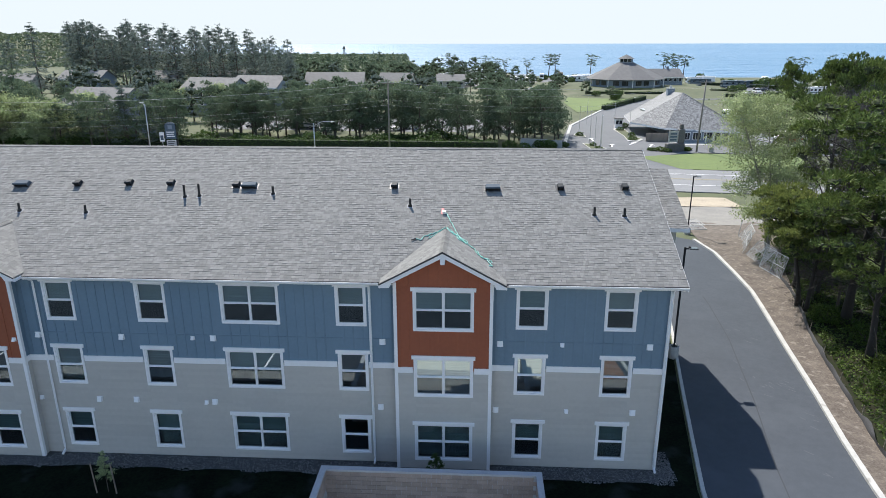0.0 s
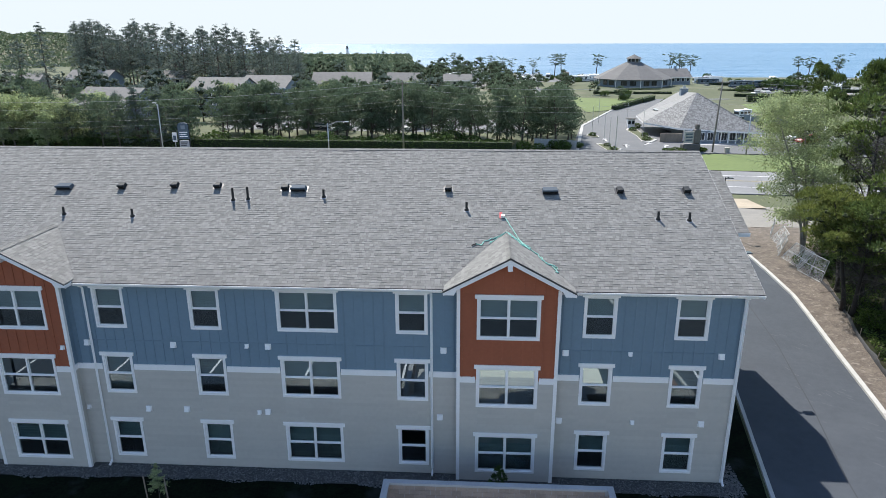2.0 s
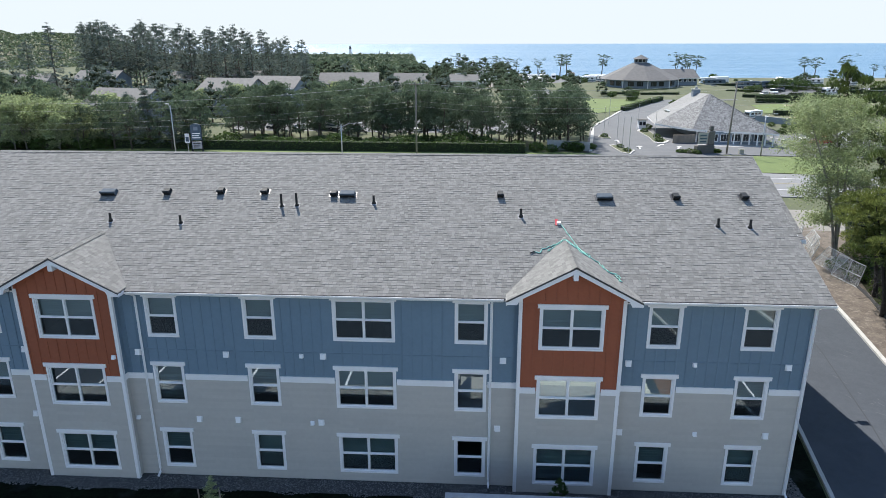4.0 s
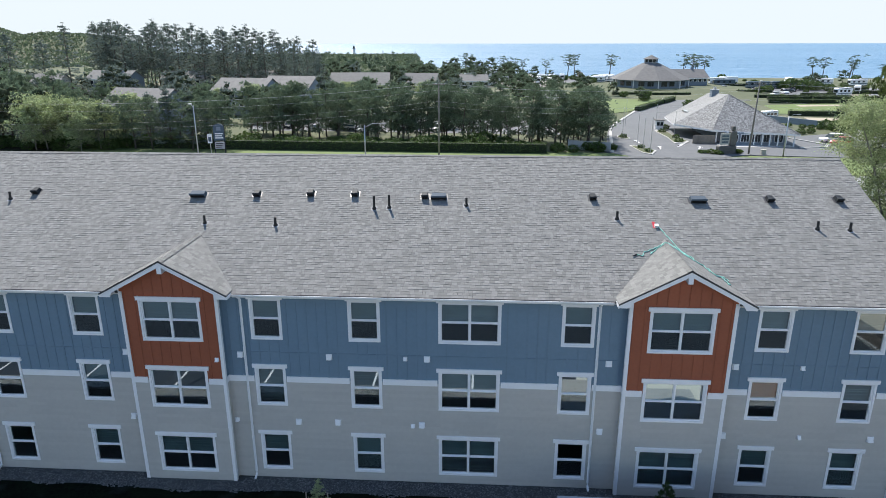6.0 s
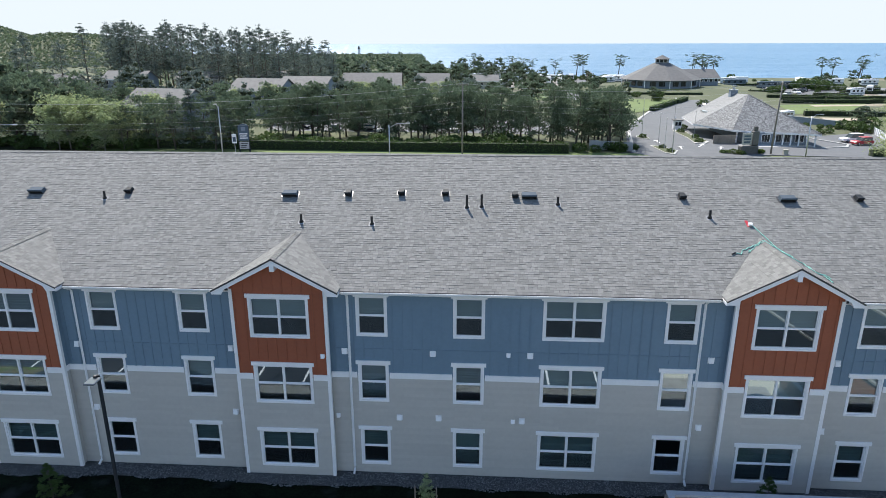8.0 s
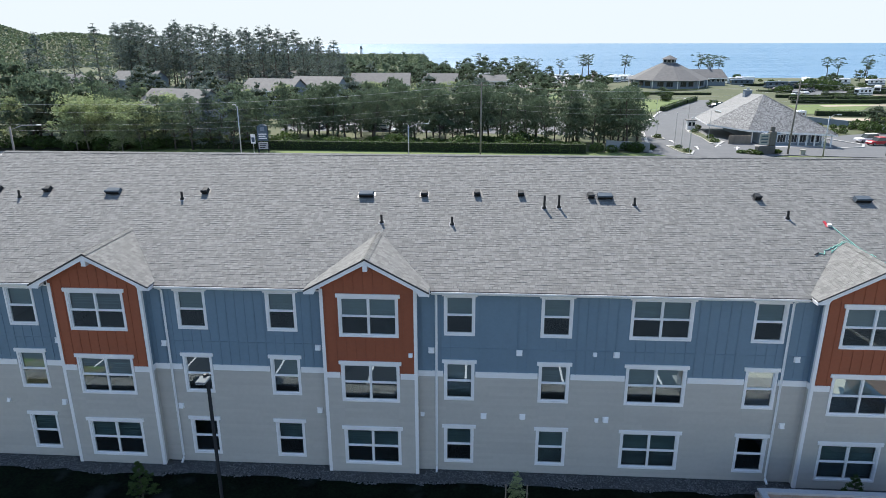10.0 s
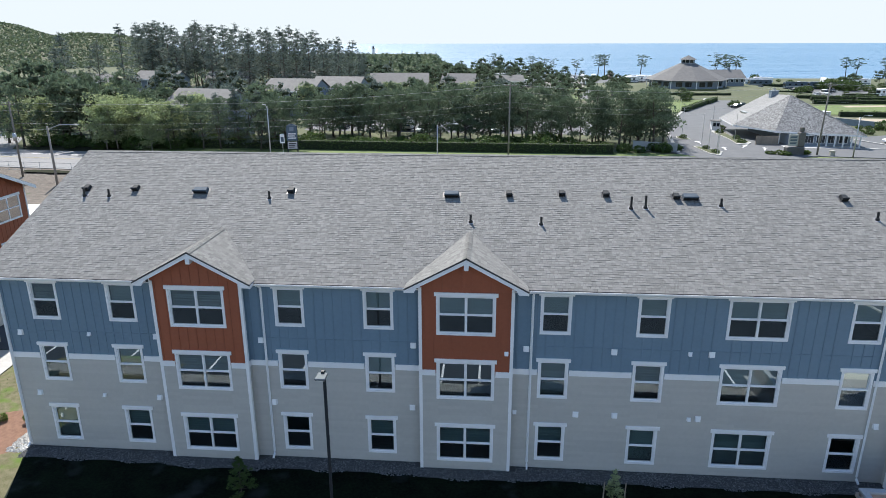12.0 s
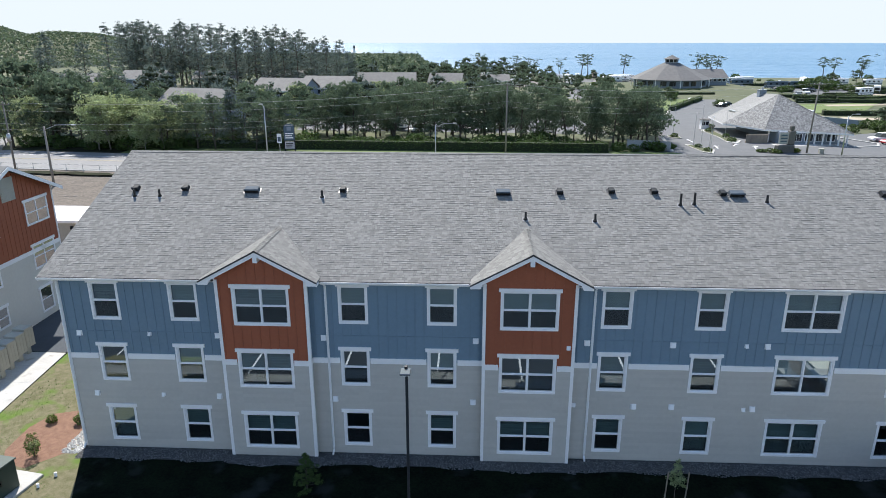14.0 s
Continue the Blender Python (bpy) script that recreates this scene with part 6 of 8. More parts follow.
for i, (x, y, r, h) in enumerate(((37.4, 138.0, 1.1, 1.0), (38.6, 137.2, 0.9, 0.8), (42.6, 138.6, 0.8, 0.9), (35.8, 138.6, 0.9, 0.7), (43.4, 139.5, 0.7, 0.7))):
    b = build_bush("bush", r, h, 300 + i, M_BUSH if i % 2 else M_UNDER, "low planted shrub round the stone sign", n=350)
    b.matrix_basis = pose(x, y, -3.95)
    b["group"] = "shrubs round the stone sign"

# the round hall with its lantern
hall = tagged(empty("round_hall", pose(68.2, 324.5, -2.6)), "many-sided hall with a broad grey roof and a lantern", "building")
R, n = 18.4, 10
V = [(math.cos(2 * math.pi * (i + 0.5) / n) * R, math.sin(2 * math.pi * (i + 0.5) / n) * R, 3.5) for i in range(n)]
V += [(math.cos(2 * math.pi * (i + 0.5) / n) * 3.6, math.sin(2 * math.pi * (i + 0.5) / n) * 3.6, 10.6) for i in range(n)]
shell("roof", V, [(i, (i + 1) % n, n + (i + 1) % n, n + i) for i in range(n)], M_HALLROOF, hall, "broad grey shingle roof in facets")
r2 = [o for o in hall.children][0]
V = [(math.cos(2 * math.pi * (i + 0.5) / n) * (R - 2.0), math.sin(2 * math.pi * (i + 0.5) / n) * (R - 2.0), z) for z in (-0.8, 4.0) for i in range(n)]
shell("wall", V, [(i, (i + 1) % n, n + (i + 1) % n, n + i) for i in range(n)], M_HALLWALL, hall, "grey-blue siding")
V = [(math.cos(2 * math.pi * (i + 0.5) / n) * 3.0, math.sin(2 * math.pi * (i + 0.5) / n) * 3.0, z) for z in (10.0, 12.6) for i in range(n)]
lantern = shell("lantern", V, [(i, (i + 1) % n, n + (i + 1) % n, n + i) for i in range(n)], M_CAP, hall, "pale grey glazed lantern")
for i in range(n):
    a = 2 * math.pi * (i + 1) / n
    w = part("pane", boxes((-0.72, 0.72, -0.03, 0.03, 10.9, 12.2)), M_DARKGLASS, lantern)
    w.matrix_basis = pose(math.cos(a) * 2.88, math.sin(a) * 2.88, 0, 0, 0, math.degrees(a) + 90)
V = [(math.cos(2 * math.pi * (i + 0.5) / n) * 3.9, math.sin(2 * math.pi * (i + 0.5) / n) * 3.9, 12.3) for i in range(n)] + [(0, 0, 14.2)]
shell("lantern_roof", V, [(i, (i + 1) % n, n) for i in range(n)], M_HALLROOF, hall)
for i in range(n * 2):
    a = 2 * math.pi * (i + 0.5) / (n * 2)
    if math.sin(a) < 0.5:
        rr = (R - 1.9) * math.cos(math.pi / n) / math.cos(((a - math.pi / n) % (2 * math.pi / n)) - math.pi / n)
        for k in (-0.06, 0.06):
            x, y = math.cos(a + k) * rr, math.sin(a + k) * rr
            w = part("window", boxes((-0.9, 0.9, -0.06, 0.06, 0.9, 2.9)), M_DARKGLASS, hall)
            w.matrix_basis = pose(x, y, 0, 0, 0, math.degrees(a) + 90)
for i in range(n):
    a = 2 * math.pi * (i + 0.5) / n
    x, y = math.cos(a) * (R - 0.9), math.sin(a) * (R - 0.9)
    part("post", boxes((x - 0.15, x + 0.15, y - 0.15, y + 0.15, -0.8, 3.5)), M_WHITE, hall)
gable_house("hall_wing", 86.2, 335, -2.8, 19, 13, 4.0, 3.4, 8, M_HALLWALL, M_HALLROOF, "grey-roofed wing of the round hall with many windows", 8, 0.8, True)

# motel and houses among the trees
gable_house("motel_wing", -83, 210, -3.6, 17, 13, 7.2, 3.2, -12, M_HALLWALL, M_SHINGLE_FAR, "grey-blue two-storey motel wing with a grey roof", 6)
gable_house("motel_wing", -71, 219, -3.6, 16, 13, 7.4, 3.2, -10, M_HALLWALL, M_SHINGLE_FAR, "grey-blue two-storey motel wing with a grey roof", 6)
gable_house("motel_wing", -89.5, 158, -4.0, 16, 12, 8.0, 3.2, -14, M_HALLWALL, M_SHINGLE_FAR, "two-storey motel wing half hidden by pines", 5)
gable_house("house", -61, 287, -3.6, 24, 15, 4.4, 4.2, 4, M_TAN, M_SHINGLE_FAR, "long low house with a grey roof among trees", 6)
gable_house("house", -36, 296, -3.6, 14, 12, 4.2, 3.8, -8, M_TAN, M_SHINGLE_FAR, "low tan house with a grey roof", 4)
gable_house("house", -163, 232, 1.0, 13, 10, 3.6, 2.4, 10, M_TAN, M_SHINGLE_FAR, "tan house on the rise", 4)
gable_house("house", -142, 240, 1.4, 16, 10, 3.8, 2.6, -6, M_HALLWALL, M_SHINGLE_FAR, "grey house on the rise among trees", 4)
gable_house("house", -120, 250, 1.2, 15, 10, 3.6, 2.4, 4, M_TAN, M_SHINGLE_FAR, "tan house behind the tall spruces", 4)
gable_house("house", -98, 262, 1.0, 15, 10, 3.6, 2.4, -4, M_TAN, M_SHINGLE_FAR, "pale house behind the tall spruces", 4)
gable_house("house", -14, 330, -3.8, 13, 10, 3.4, 2.6, 5, M_TAN, M_SHINGLE_FAR, "small tan house near the shore", 4)


# lighthouse on the headland
def lighthouse(x, y, z):
    e = empty("lighthouse", pose(x, y, z))
    pipe("tower", [(0, 0, -1), (0, 0, 13.5)], [2.6, 1.7], M_WHITE, e, 14, "white tapering masonry tower")
    pipe("gallery", [(0, 0, 13.5), (0, 0, 14.0)], [2.5, 2.5], M_BLACK, e, 14)
    pipe("lantern_room", [(0, 0, 14.0), (0, 0, 16.4)], [1.3, 1.3], M_DARKGLASS, e, 10)
    pipe("lantern_roof", [(0, 0, 16.4), (0, 0, 17.8)], [1.6, 0.2], M_BLACK, e, 10)
    part("keeper_house", boxes((-11, -4, -3, 4, -1, 4.0), (-11.3, -3.7, -3.3, 4.3, 4.0, 4.5)), M_WHITE, e)
    return tagged(e, "distant white lighthouse with a dark lantern", "lighthouse")


lighthouse(-208.5, 1050, -7.6)


# vehicles
def build_car(name, L, W, H, paint, label, boxy=False):
    """A car: lower body, cabin with glass, bumpers, lamps and four wheels."""
    e = empty(name)
    bm = bmesh.new()
    side = [(-L / 2, 0.32), (-L / 2, 0.75), (-L * 0.46, 0.9), (-L * 0.22, 0.98), (L * 0.42, 1.0), (L / 2, 0.9), (L / 2, 0.32)]
    front = [bm.verts.new((x, -W / 2, z)) for x, z in side]
    back = [bm.verts.new((x, W / 2, z)) for x, z in side]
    bm.faces.new(front)
    bm.faces.new(back[::-1])
    for i in range(len(side)):
        j = (i + 1) % len(side)
        bm.faces.new([front[i], back[i], back[j], front[j]])
    bmesh.ops.bevel(bm, geom=list(bm.edges), offset=0.06, segments=2, affect="EDGES")
    part("body", bm, paint, e)
    cab = [(-L * 0.2, 0.97), (-L * 0.06, H - 0.06), (L * (0.38 if boxy else 0.26), H - 0.06), (L * (0.44 if boxy else 0.4), 0.99)]
    V = [(x, s * W / 2 * (0.94 if z < 1.2 else 0.82), z) for s in (-1, 1) for x, z in cab]
    shell("glasshouse", V, [(0, 1, 2, 3), (7, 6, 5, 4), (0, 4, 5, 1), (2, 6, 7, 3)], M_DARKGLASS, e)
    part("roof_panel", boxes((-L * 0.07, L * (0.39 if boxy else 0.27), -W * 0.42, W * 0.42, H - 0.07, H), bevel=0.03), paint, e)
    for s in (-1, 1):
        part("headlight", boxes((-L / 2 - 0.01, -L / 2 + 0.1, s * W * 0.36 - 0.17, s * W * 0.36 + 0.17, 0.62, 0.78)), M_VINYL, e)
        part("tail_light", boxes((L / 2 - 0.08, L / 2 + 0.01, s * W * 0.38 - 0.12, s * W * 0.38 + 0.12, 0.7, 0.88)), M_RED, e)
        for x in (-L * 0.31, L * 0.31):
            wh = pipe("wheel", [(x, s * (W / 2 - 0.22), 0.33), (x, s * (W / 2 + 0.01), 0.33)], [0.33, 0.33], M_TYRE, e, 14)
            pipe("rim", [(x, s * (W / 2), 0.33), (x, s * (W / 2 + 0.02), 0.33)], [0.2, 0.19], M_GALV, wh, 10)
    return tagged(e, label, "car")


def build_rv(L, label, coach=True):
    """A motorhome: a tall bevelled body, windscreen, windows, stripe, door and wheels."""
    e = empty("motorhome")
    part("body", boxes((-L / 2, L / 2, -1.25, 1.25, 0.55, 3.4), bevel=0.18), M_VINYL, e)
    part("skirt", boxes((-L / 2 + 0.2, L / 2 - 0.1, -1.2, 1.2, 0.3, 0.56)), M_BRONZE, e)
    part("stripe", boxes((-L / 2 + 0.2, L / 2 - 0.2, -1.275, -1.255, 1.15, 1.5)), M_SIGNBLUE, e)
    part("windscreen", boxes((-L / 2 - 0.02, -L / 2 + 0.02, -1.0, 1.0, 1.6, 2.7)), M_DARKGLASS, e)
    for i in range(3):
        x = -L * 0.3 + i * L * 0.27
        part("window", boxes((x - 0.55, x + 0.55, -1.275, -1.252, 1.85, 2.65)), M_DARKGLASS, e)
    part("roof_unit", boxes((L * 0.1, L * 0.1 + 0.9, -0.4, 0.4, 3.4, 3.68), bevel=0.06), M_WHITE, e)
    part("awning_roll", boxes((-L * 0.3, L * 0.35, -1.4, -1.26, 3.05, 3.2)), M_BRONZE, e)
    for s in (-1, 1):
        for x in (-L * 0.33, L * 0.27):
            wh = pipe("wheel", [(x, s * 0.98, 0.42), (x, s * 1.27, 0.42)], [0.42, 0.42], M_TYRE, e, 12)
            pipe("rim", [(x, s * 1.27, 0.42), (x, s * 1.29, 0.42)], [0.25, 0.24], M_GALV, wh, 8)
    return tagged(e, label, "motorhome")


def spread(src, rows, group):
    src["group"] = group
    for i, (x, y, z, turn) in enumerate(rows):
        m = pose(x, y, z, 0, 0, turn)
        if i == 0:
            src.matrix_basis = m
        else:
            copy_thing(src, m)


spread(build_rv(9.5, "white motorhome parked at the campground"), [(121, 372, -3.9, 160), (162, 356, -3.9, -6), (150, 366, -3.9, 80), (26, 356, -3.9, 100), (20, 366, -3.9, 85), (47, 372, -3.9, 80), (52, 380, -3.9, 70), (60, 392, -3.9, 10), (30, 388, -3.9, 95), (2, 372, -3.9, 170), (176, 350, -3.9, 12), (104, 384, -3.9, 30)], "motorhomes at the campground")
van = build_rv(5.4, "small low white camper van")
spread(van, [(73.8, 201, -3.9, 30)], "camper vans")
van.scale = (1, 0.85, 0.72)
spread(build_rv(7.5, "smaller white camper trailer"), [(137, 286, -3.9, 20), (150, 300, -3.9, 60), (-6, 340, -3.9, 20), (12, 352, -3.9, 120), (190, 330, -3.9, 0), (-30, 175, -3.9, 10), (-45, 172, -3.9, -20)], "camper trailers")
spread(build_car("sport_utility_car", 4.6, 1.85, 1.75, M_RED, "bright red parked sport utility car", True), [(69.4, 151.2, -3.87, 14)], "parked cars")
spread(build_car("pickup_van", 5.3, 1.95, 1.9, M_WHITE, "white van parked at the roadside", True), [(69.6, 155.8, -3.87, 12), (-20, 170, -3.9, 60), (-38, 168, -3.9, 40), (120, 300, -3.9, 90)], "parked cars")
spread(build_car("car", 4.5, 1.8, 1.45, M_SILVER, "silver parked saloon car"), [(-52, 170, -3.9, 80), (-12, 168, -3.9, 95), (112, 290, -3.9, 40), (36, 345, -3.9, 60), (-142, 226, 1.0, 10), (-132, 228, 1.0, 5), (104, 330, -3.9, 10), (126, 330, -3.9, 20)], "parked cars")
spread(build_car("car", 4.5, 1.8, 1.5, M_BRONZE, "dark parked saloon car"), [(-60, 174, -3.9, 85), (-28, 178, -3.9, 70), (130, 318, -3.9, 40), (142, 326, -3.9, 70), (116, 320, -3.9, 30), (44, 352, -3.9, 80), (62.0, 236.5, -3.88, 30), (64.5, 240, -3.88, 30), (28, 279.6, -3.84, 75), (123, 304, -3.83, 20), (128, 310, -3.83, 60)], "parked cars")

# the lot behind the belt, lit between the trunks
sheet("lawn", [(-97, 150.3), (16, 137.8), (23, 178), (10, 164.5), (-70, 169.5), (-97, 172)], -3.92, M_LAND, "rough grass below the roadside pines", "lawn")
sheet("motel_lot", [(-70, 170), (10, 165), (8, 205), (-75, 205)], -3.93, M_LOT, "pale asphalt parking lot behind the pines", "road")
sheet("camp_road", [(96, 284), (190, 270), (210, 330), (110, 345)], -3.92, M_ROAD, "pale campground parking area", "road")
sheet("camp_road", [(-20, 335), (60, 340), (75, 400), (-10, 400)], -3.92, M_GRAVELLOT, "pale gravel camping pads", "gravel")

# flag poles, islands and kerbs at the campground entrance
for i, (x, y) in enumerate(((24.8, 143), (25.6, 140), (24.2, 146), (34.6, 173), (24, 161), (25.0, 137.5), (35.2, 158), (29.5, 185))):
    e = tagged(empty("flag_pole", pose(x, y, -3.9)), "thin white pole in the entrance island", "flag pole", "entrance poles")
    pipe("pole", [(0, 0, -0.2), (0, 0, 6.5 + 0.4 * (i % 3))], [0.06, 0.035], M_GALV, e, 6)
    pipe("finial", [(0, 0, 6.5 + 0.4 * (i % 3)), (0, 0, 6.62 + 0.4 * (i % 3))], [0.07, 0.03], M_WHITE, e, 6)
for pts in ([(22.6, 160.5), (23.4, 163.5), (25.4, 160.5), (25.2, 157.5), (23.4, 158)], [(22.8, 147.5), (24.0, 148.0), (27.0, 140.5), (25.0, 135.5), (23.6, 137.5)], [(34.2, 172), (35.6, 175.5), (37.2, 172), (36.6, 163), (37.6, 154), (35.4, 150.2), (33.6, 151.5), (34.4, 160)]):
    sheet("traffic_island", pts, -3.74, M_CONC, "pale concrete kerb round a planted island", "traffic island", 0.2)
    inner = [(x + (sum(p[0] for p in pts) / len(pts) - x) * 0.14, y + (sum(p[1] for p in pts) / len(pts) - y) * 0.14) for x, y in pts]
    sheet("planting_bed", inner, -3.72, M_LAND, "planted bed in the island", "planting")
sheet("kerb", ribbon([(17.5, 138.5), (24.5, 180), (39.3, 220), (58, 261), (68.5, 291)], 0.35, 0.35), -3.72, M_CONC, "pale concrete kerb along the entrance drive", "kerb", 0.25)
sheet("kerb", ribbon([(58.5, 146), (64.5, 147.5), (66.5, 151), (62.5, 161)], 0.3, 0.3), -3.72, M_CONC, "pale concrete kerb along the entrance drive", "kerb", 0.25)
for k, (x, y, a) in enumerate(((28.5, 143, 20), (33, 146.5, 0), (26, 152, 30), (36.5, 143.2, 10))):
    c, s_ = math.cos(radians(a + 60)), math.sin(radians(a + 60))
    sheet("painted_arrow", [(x - s_ * 0.15, y + c * 0.15), (x + s_ * 0.15, y - c * 0.15), (x + c * 3 + s_ * 0.15, y + s_ * 3 - c * 0.15), (x + c * 3 + s_ * 0.7, y + s_ * 3 - c * 0.7), (x + c * 4.2, y + s_ * 4.2), (x + c * 3 - s_ * 0.7, y + s_ * 3 + c * 0.7), (x + c * 3 - s_ * 0.15, y + s_ * 3 + c * 0.15)], -3.85, M_WHITE, "white painted lane arrow", "road marking")
# white screen fence at the end of the belt, its shade painted as grey
wf = tagged(empty("screen_fence", pose(9.0, 142.5, -4.0, 0, 0, -20)), "white board screen fence at the end of the pines, shade painted grey", "fence")
for i in range(6):
    part("board", boxes((i * 1.5, i * 1.5 + 1.46, -0.05, 0.0, 0.1, 2.0)), M_CAP, wf)
    part("post", boxes((i * 1.5 - 0.06, i * 1.5 + 0.06, 0.0, 0.12, -0.2, 2.1)), M_CAP, wf)

# campground hedges and dark shrubs
hd = build_hedge(16, 1.6, 1.5, 230, M_BUSH, "low clipped campground hedge", density=22)
for i, (x, y, a) in enumerate(((40.5, 222, 62), (48, 236, 62), (56, 250, 62), (84, 212, -4), (100, 211, -4), (98, 276, -8), (114, 274, -8), (130, 271, -8), (120, 285, 0), (140, 300, 4), (44, 285, 5), (60, 284, 4), (100, 300, 10), (150, 320, 4), (170, 318, 4), (110, 345, 4))):
    m = pose(x, y, -3.95, 0, 0, a)
    if i == 0:
        hd.matrix_basis = m
    else:
        copy_thing(hd, m)
bsh = [build_bush("bush", 2.2, 2.6, 320 + i, M_BUSH, "rounded dark green campground shrub", (0.5, 0.3), 700) for i in range(2)]
brng = random.Random(9)
for i in range(46):
    # rough brush that fills the foot of the pine belt
    x = -92 + 2.1 * i + brng.uniform(-1, 1)
    ob = copy_thing(bsh[i % 2], pose(x, 143.5 + brng.uniform(-1.5, 5), -4.0, 0, 0, 71 * i))
    sc = brng.uniform(0.5, 1.15)
    ob.scale = (sc * 1.2, sc, sc)
    ob["label"] = "dark rough brush at the foot of the pines"
    ob["group"] = "brush below the pine belt"
for i in range(22):
    # brush along the highway's edge west of the hedge
    x = -121 + 1.7 * i
    ob = copy_thing(bsh[i % 2], pose(x, 136.2 - 0.03 * (x + 84) + brng.uniform(-0.8, 5), -4.0, 0, 0, 57 * i))
    sc = brng.uniform(0.6, 1.1)
    ob.scale = (sc * 1.2, sc, sc)
    ob["label"] = "dark rough brush beside the highway"
    ob["group"] = "brush beside the highway"
rows = [(6.5, 138.8, 0.75), (9.6, 138.6, 0.6), (14.5, 139.5, 0.8), (17.2, 141.5, 0.55), (78.8, 172, 1.1), (85, 178, 1.3), (66, 168, 0.5), (69, 169.5, 0.5), (72, 171, 0.5), (52, 262, 0.9), (54, 270, 1.2), (47, 276, 0.8)]
for i in range(46):
    x = brng.uniform(-20, 230)
    rows.append((x, brng.uniform(330, 415) if x < 95 else brng.uniform(285, 405), brng.uniform(0.5, 1.3)))
for i, (x, y, s_) in enumerate(rows):
    src = bsh[i % 2]
    m = pose(x, y, height(x, y), 0, 0, i * 50)
    ob = src if i < 2 else copy_thing(src, m)
    ob.matrix_basis = m
    ob.scale = (s_, s_, s_)
    ob["group"] = "campground shrubs"

dark_rv = build_rv(10.5, "long dark motorhome with a white roof")
for o in dark_rv.children:
    if o.name.startswith(("body", "stripe")):
        o.data.materials[0] = M_SIGNBLUE if o.name.startswith("body") else M_SILVER
spread(dark_rv, [(109.7, 345.7, -3.9, 4), (120, 330, -3.9, 6), (131.5, 331, -3.9, 5), (143, 338, -3.9, -3)], "dark motorhomes")
brown_rv = build_rv(8.5, "red-brown camper at the end of the campground road")
for o in brown_rv.children:
    if o.name.startswith("body"):
        o.data.materials[0] = M_CMU
spread(brown_rv, [(49, 418, -3.9, 88)], "camper trailers")
white_rv = build_rv(9.0, "white motorhome among dark campground pines")
spread(white_rv, [(-16.3, 408.5, -3.9, 8), (-9, 410, -3.9, 4), (-5.7, 452, -3.9, 12), (3, 454, -3.9, 4), (22, 391.5, -3.9, 6), (29, 393, -3.9, 80), (51.5, 372.4, -3.9, 10), (57, 380, -3.9, 14), (62, 386, -3.9, 5), (66, 378, -3.9, 60), (-24, 396, -3.9, 20), (36, 398, -3.9, 85), (-52, 404, -3.9, 5), (112, 362, -3.9, 8)], "motorhomes among the pines")
# low walls and fences round the camping lot
wl = tagged(empty("garden_wall"), "low blue-grey plastered garden wall", "wall")
part("wall", boxes((0, 15.5, -0.12, 0.12, -0.2, 1.6)), M_HALLWALL, wl)
part("coping", boxes((-0.05, 15.55, -0.17, 0.17, 1.6, 1.7)), M_CAP, wl)
wl.matrix_basis = pose(72.5, 196.0, -4.0, 0, 0, -59)
wf2 = tagged(empty("board_fence", pose(76.2, 152.0, -4.0, 0, 0, 72)), "white board fence beside the car park", "fence")
for i in range(16):
    part("board", boxes((i * 1.9, i * 1.9 + 1.84, -0.04, 0.04, 0.1, 1.7)), M_VINYL, wf2)
    part("post", boxes((i * 1.9 - 0.07, i * 1.9 + 0.05, 0.04, 0.16, -0.2, 1.85)), M_VINYL, wf2)
for i, (x, y, s_) in enumerate(((72.2, 184, 0.42), (74.3, 180.6, 0.42), (76.2, 179.8, 0.42), (77.9, 179, 0.42), (132, 322, 2.0), (137, 318, 1.8), (142, 320, 1.6), (146, 316, 1.2), (82, 171, 0.8), (80, 180, 0.9), (38, 176.5, 0.5), (35.6, 170, 0.4), (36.2, 160, 0.4), (35.0, 153, 0.45), (24.6, 144, 0.35), (25, 139, 0.35), (24, 160, 0.4), (62, 239, 0.9), (13, 141, 0.7), (15, 139.2, 0.6), (18.2, 142, 0.5))):
    ob = copy_thing(bsh[i % 2], pose(x, y, -3.95, 0, 0, i * 33))
    ob.scale = (s_, s_, s_)
    ob["group"] = "campground shrubs"
for i, (x, y, a) in enumerate(((95.2, 255, -3), (110, 253.5, 0), (123, 256, 2), (123, 280, -58), (140, 262, 0), (150, 282, 6), (165, 276, 6), (63.2, 136.2, 3), (100, 268, 0), (116, 266, 0), (136, 296, 4), (156, 300, 4), (176, 296, 4), (60, 300, 10))):
    ob = copy_thing(hd, pose(x, y, -3.95, 0, 0, a))
for pts in ([(103, 281), (120, 280), (122, 285), (104, 287)], [(126, 292), (150, 290), (152, 296), (127, 299)], [(140, 285), (160, 283), (162, 288), (141, 290)], [(84, 198), (96, 196), (99, 203), (86, 206)], [(100, 240), (130, 246), (131, 250), (101, 246)]):
    sheet("camping_pad", pts, -3.84, M_SAND, "pale gravel camping pad", "gravel")
plant(mid[1], [(81.5, 175.5, -4, 0.55, 20), (34, 300, -3.9, 0.6, 90), (50, 262, -3.9, 0.45, 10), (28, 262, -3.9, 0.55, 200), (24, 318, -3.9, 0.6, 100), (-4, 300, -3.9, 0.7, 0), (8, 290, -3.9, 0.7, 50), (150, 340, -3.9, 0.6, 20), (200, 330, -3.9, 0.7, 20), (180, 372, -3.9, 0.6, 120)], "campground trees", False)
crng = random.Random(71)
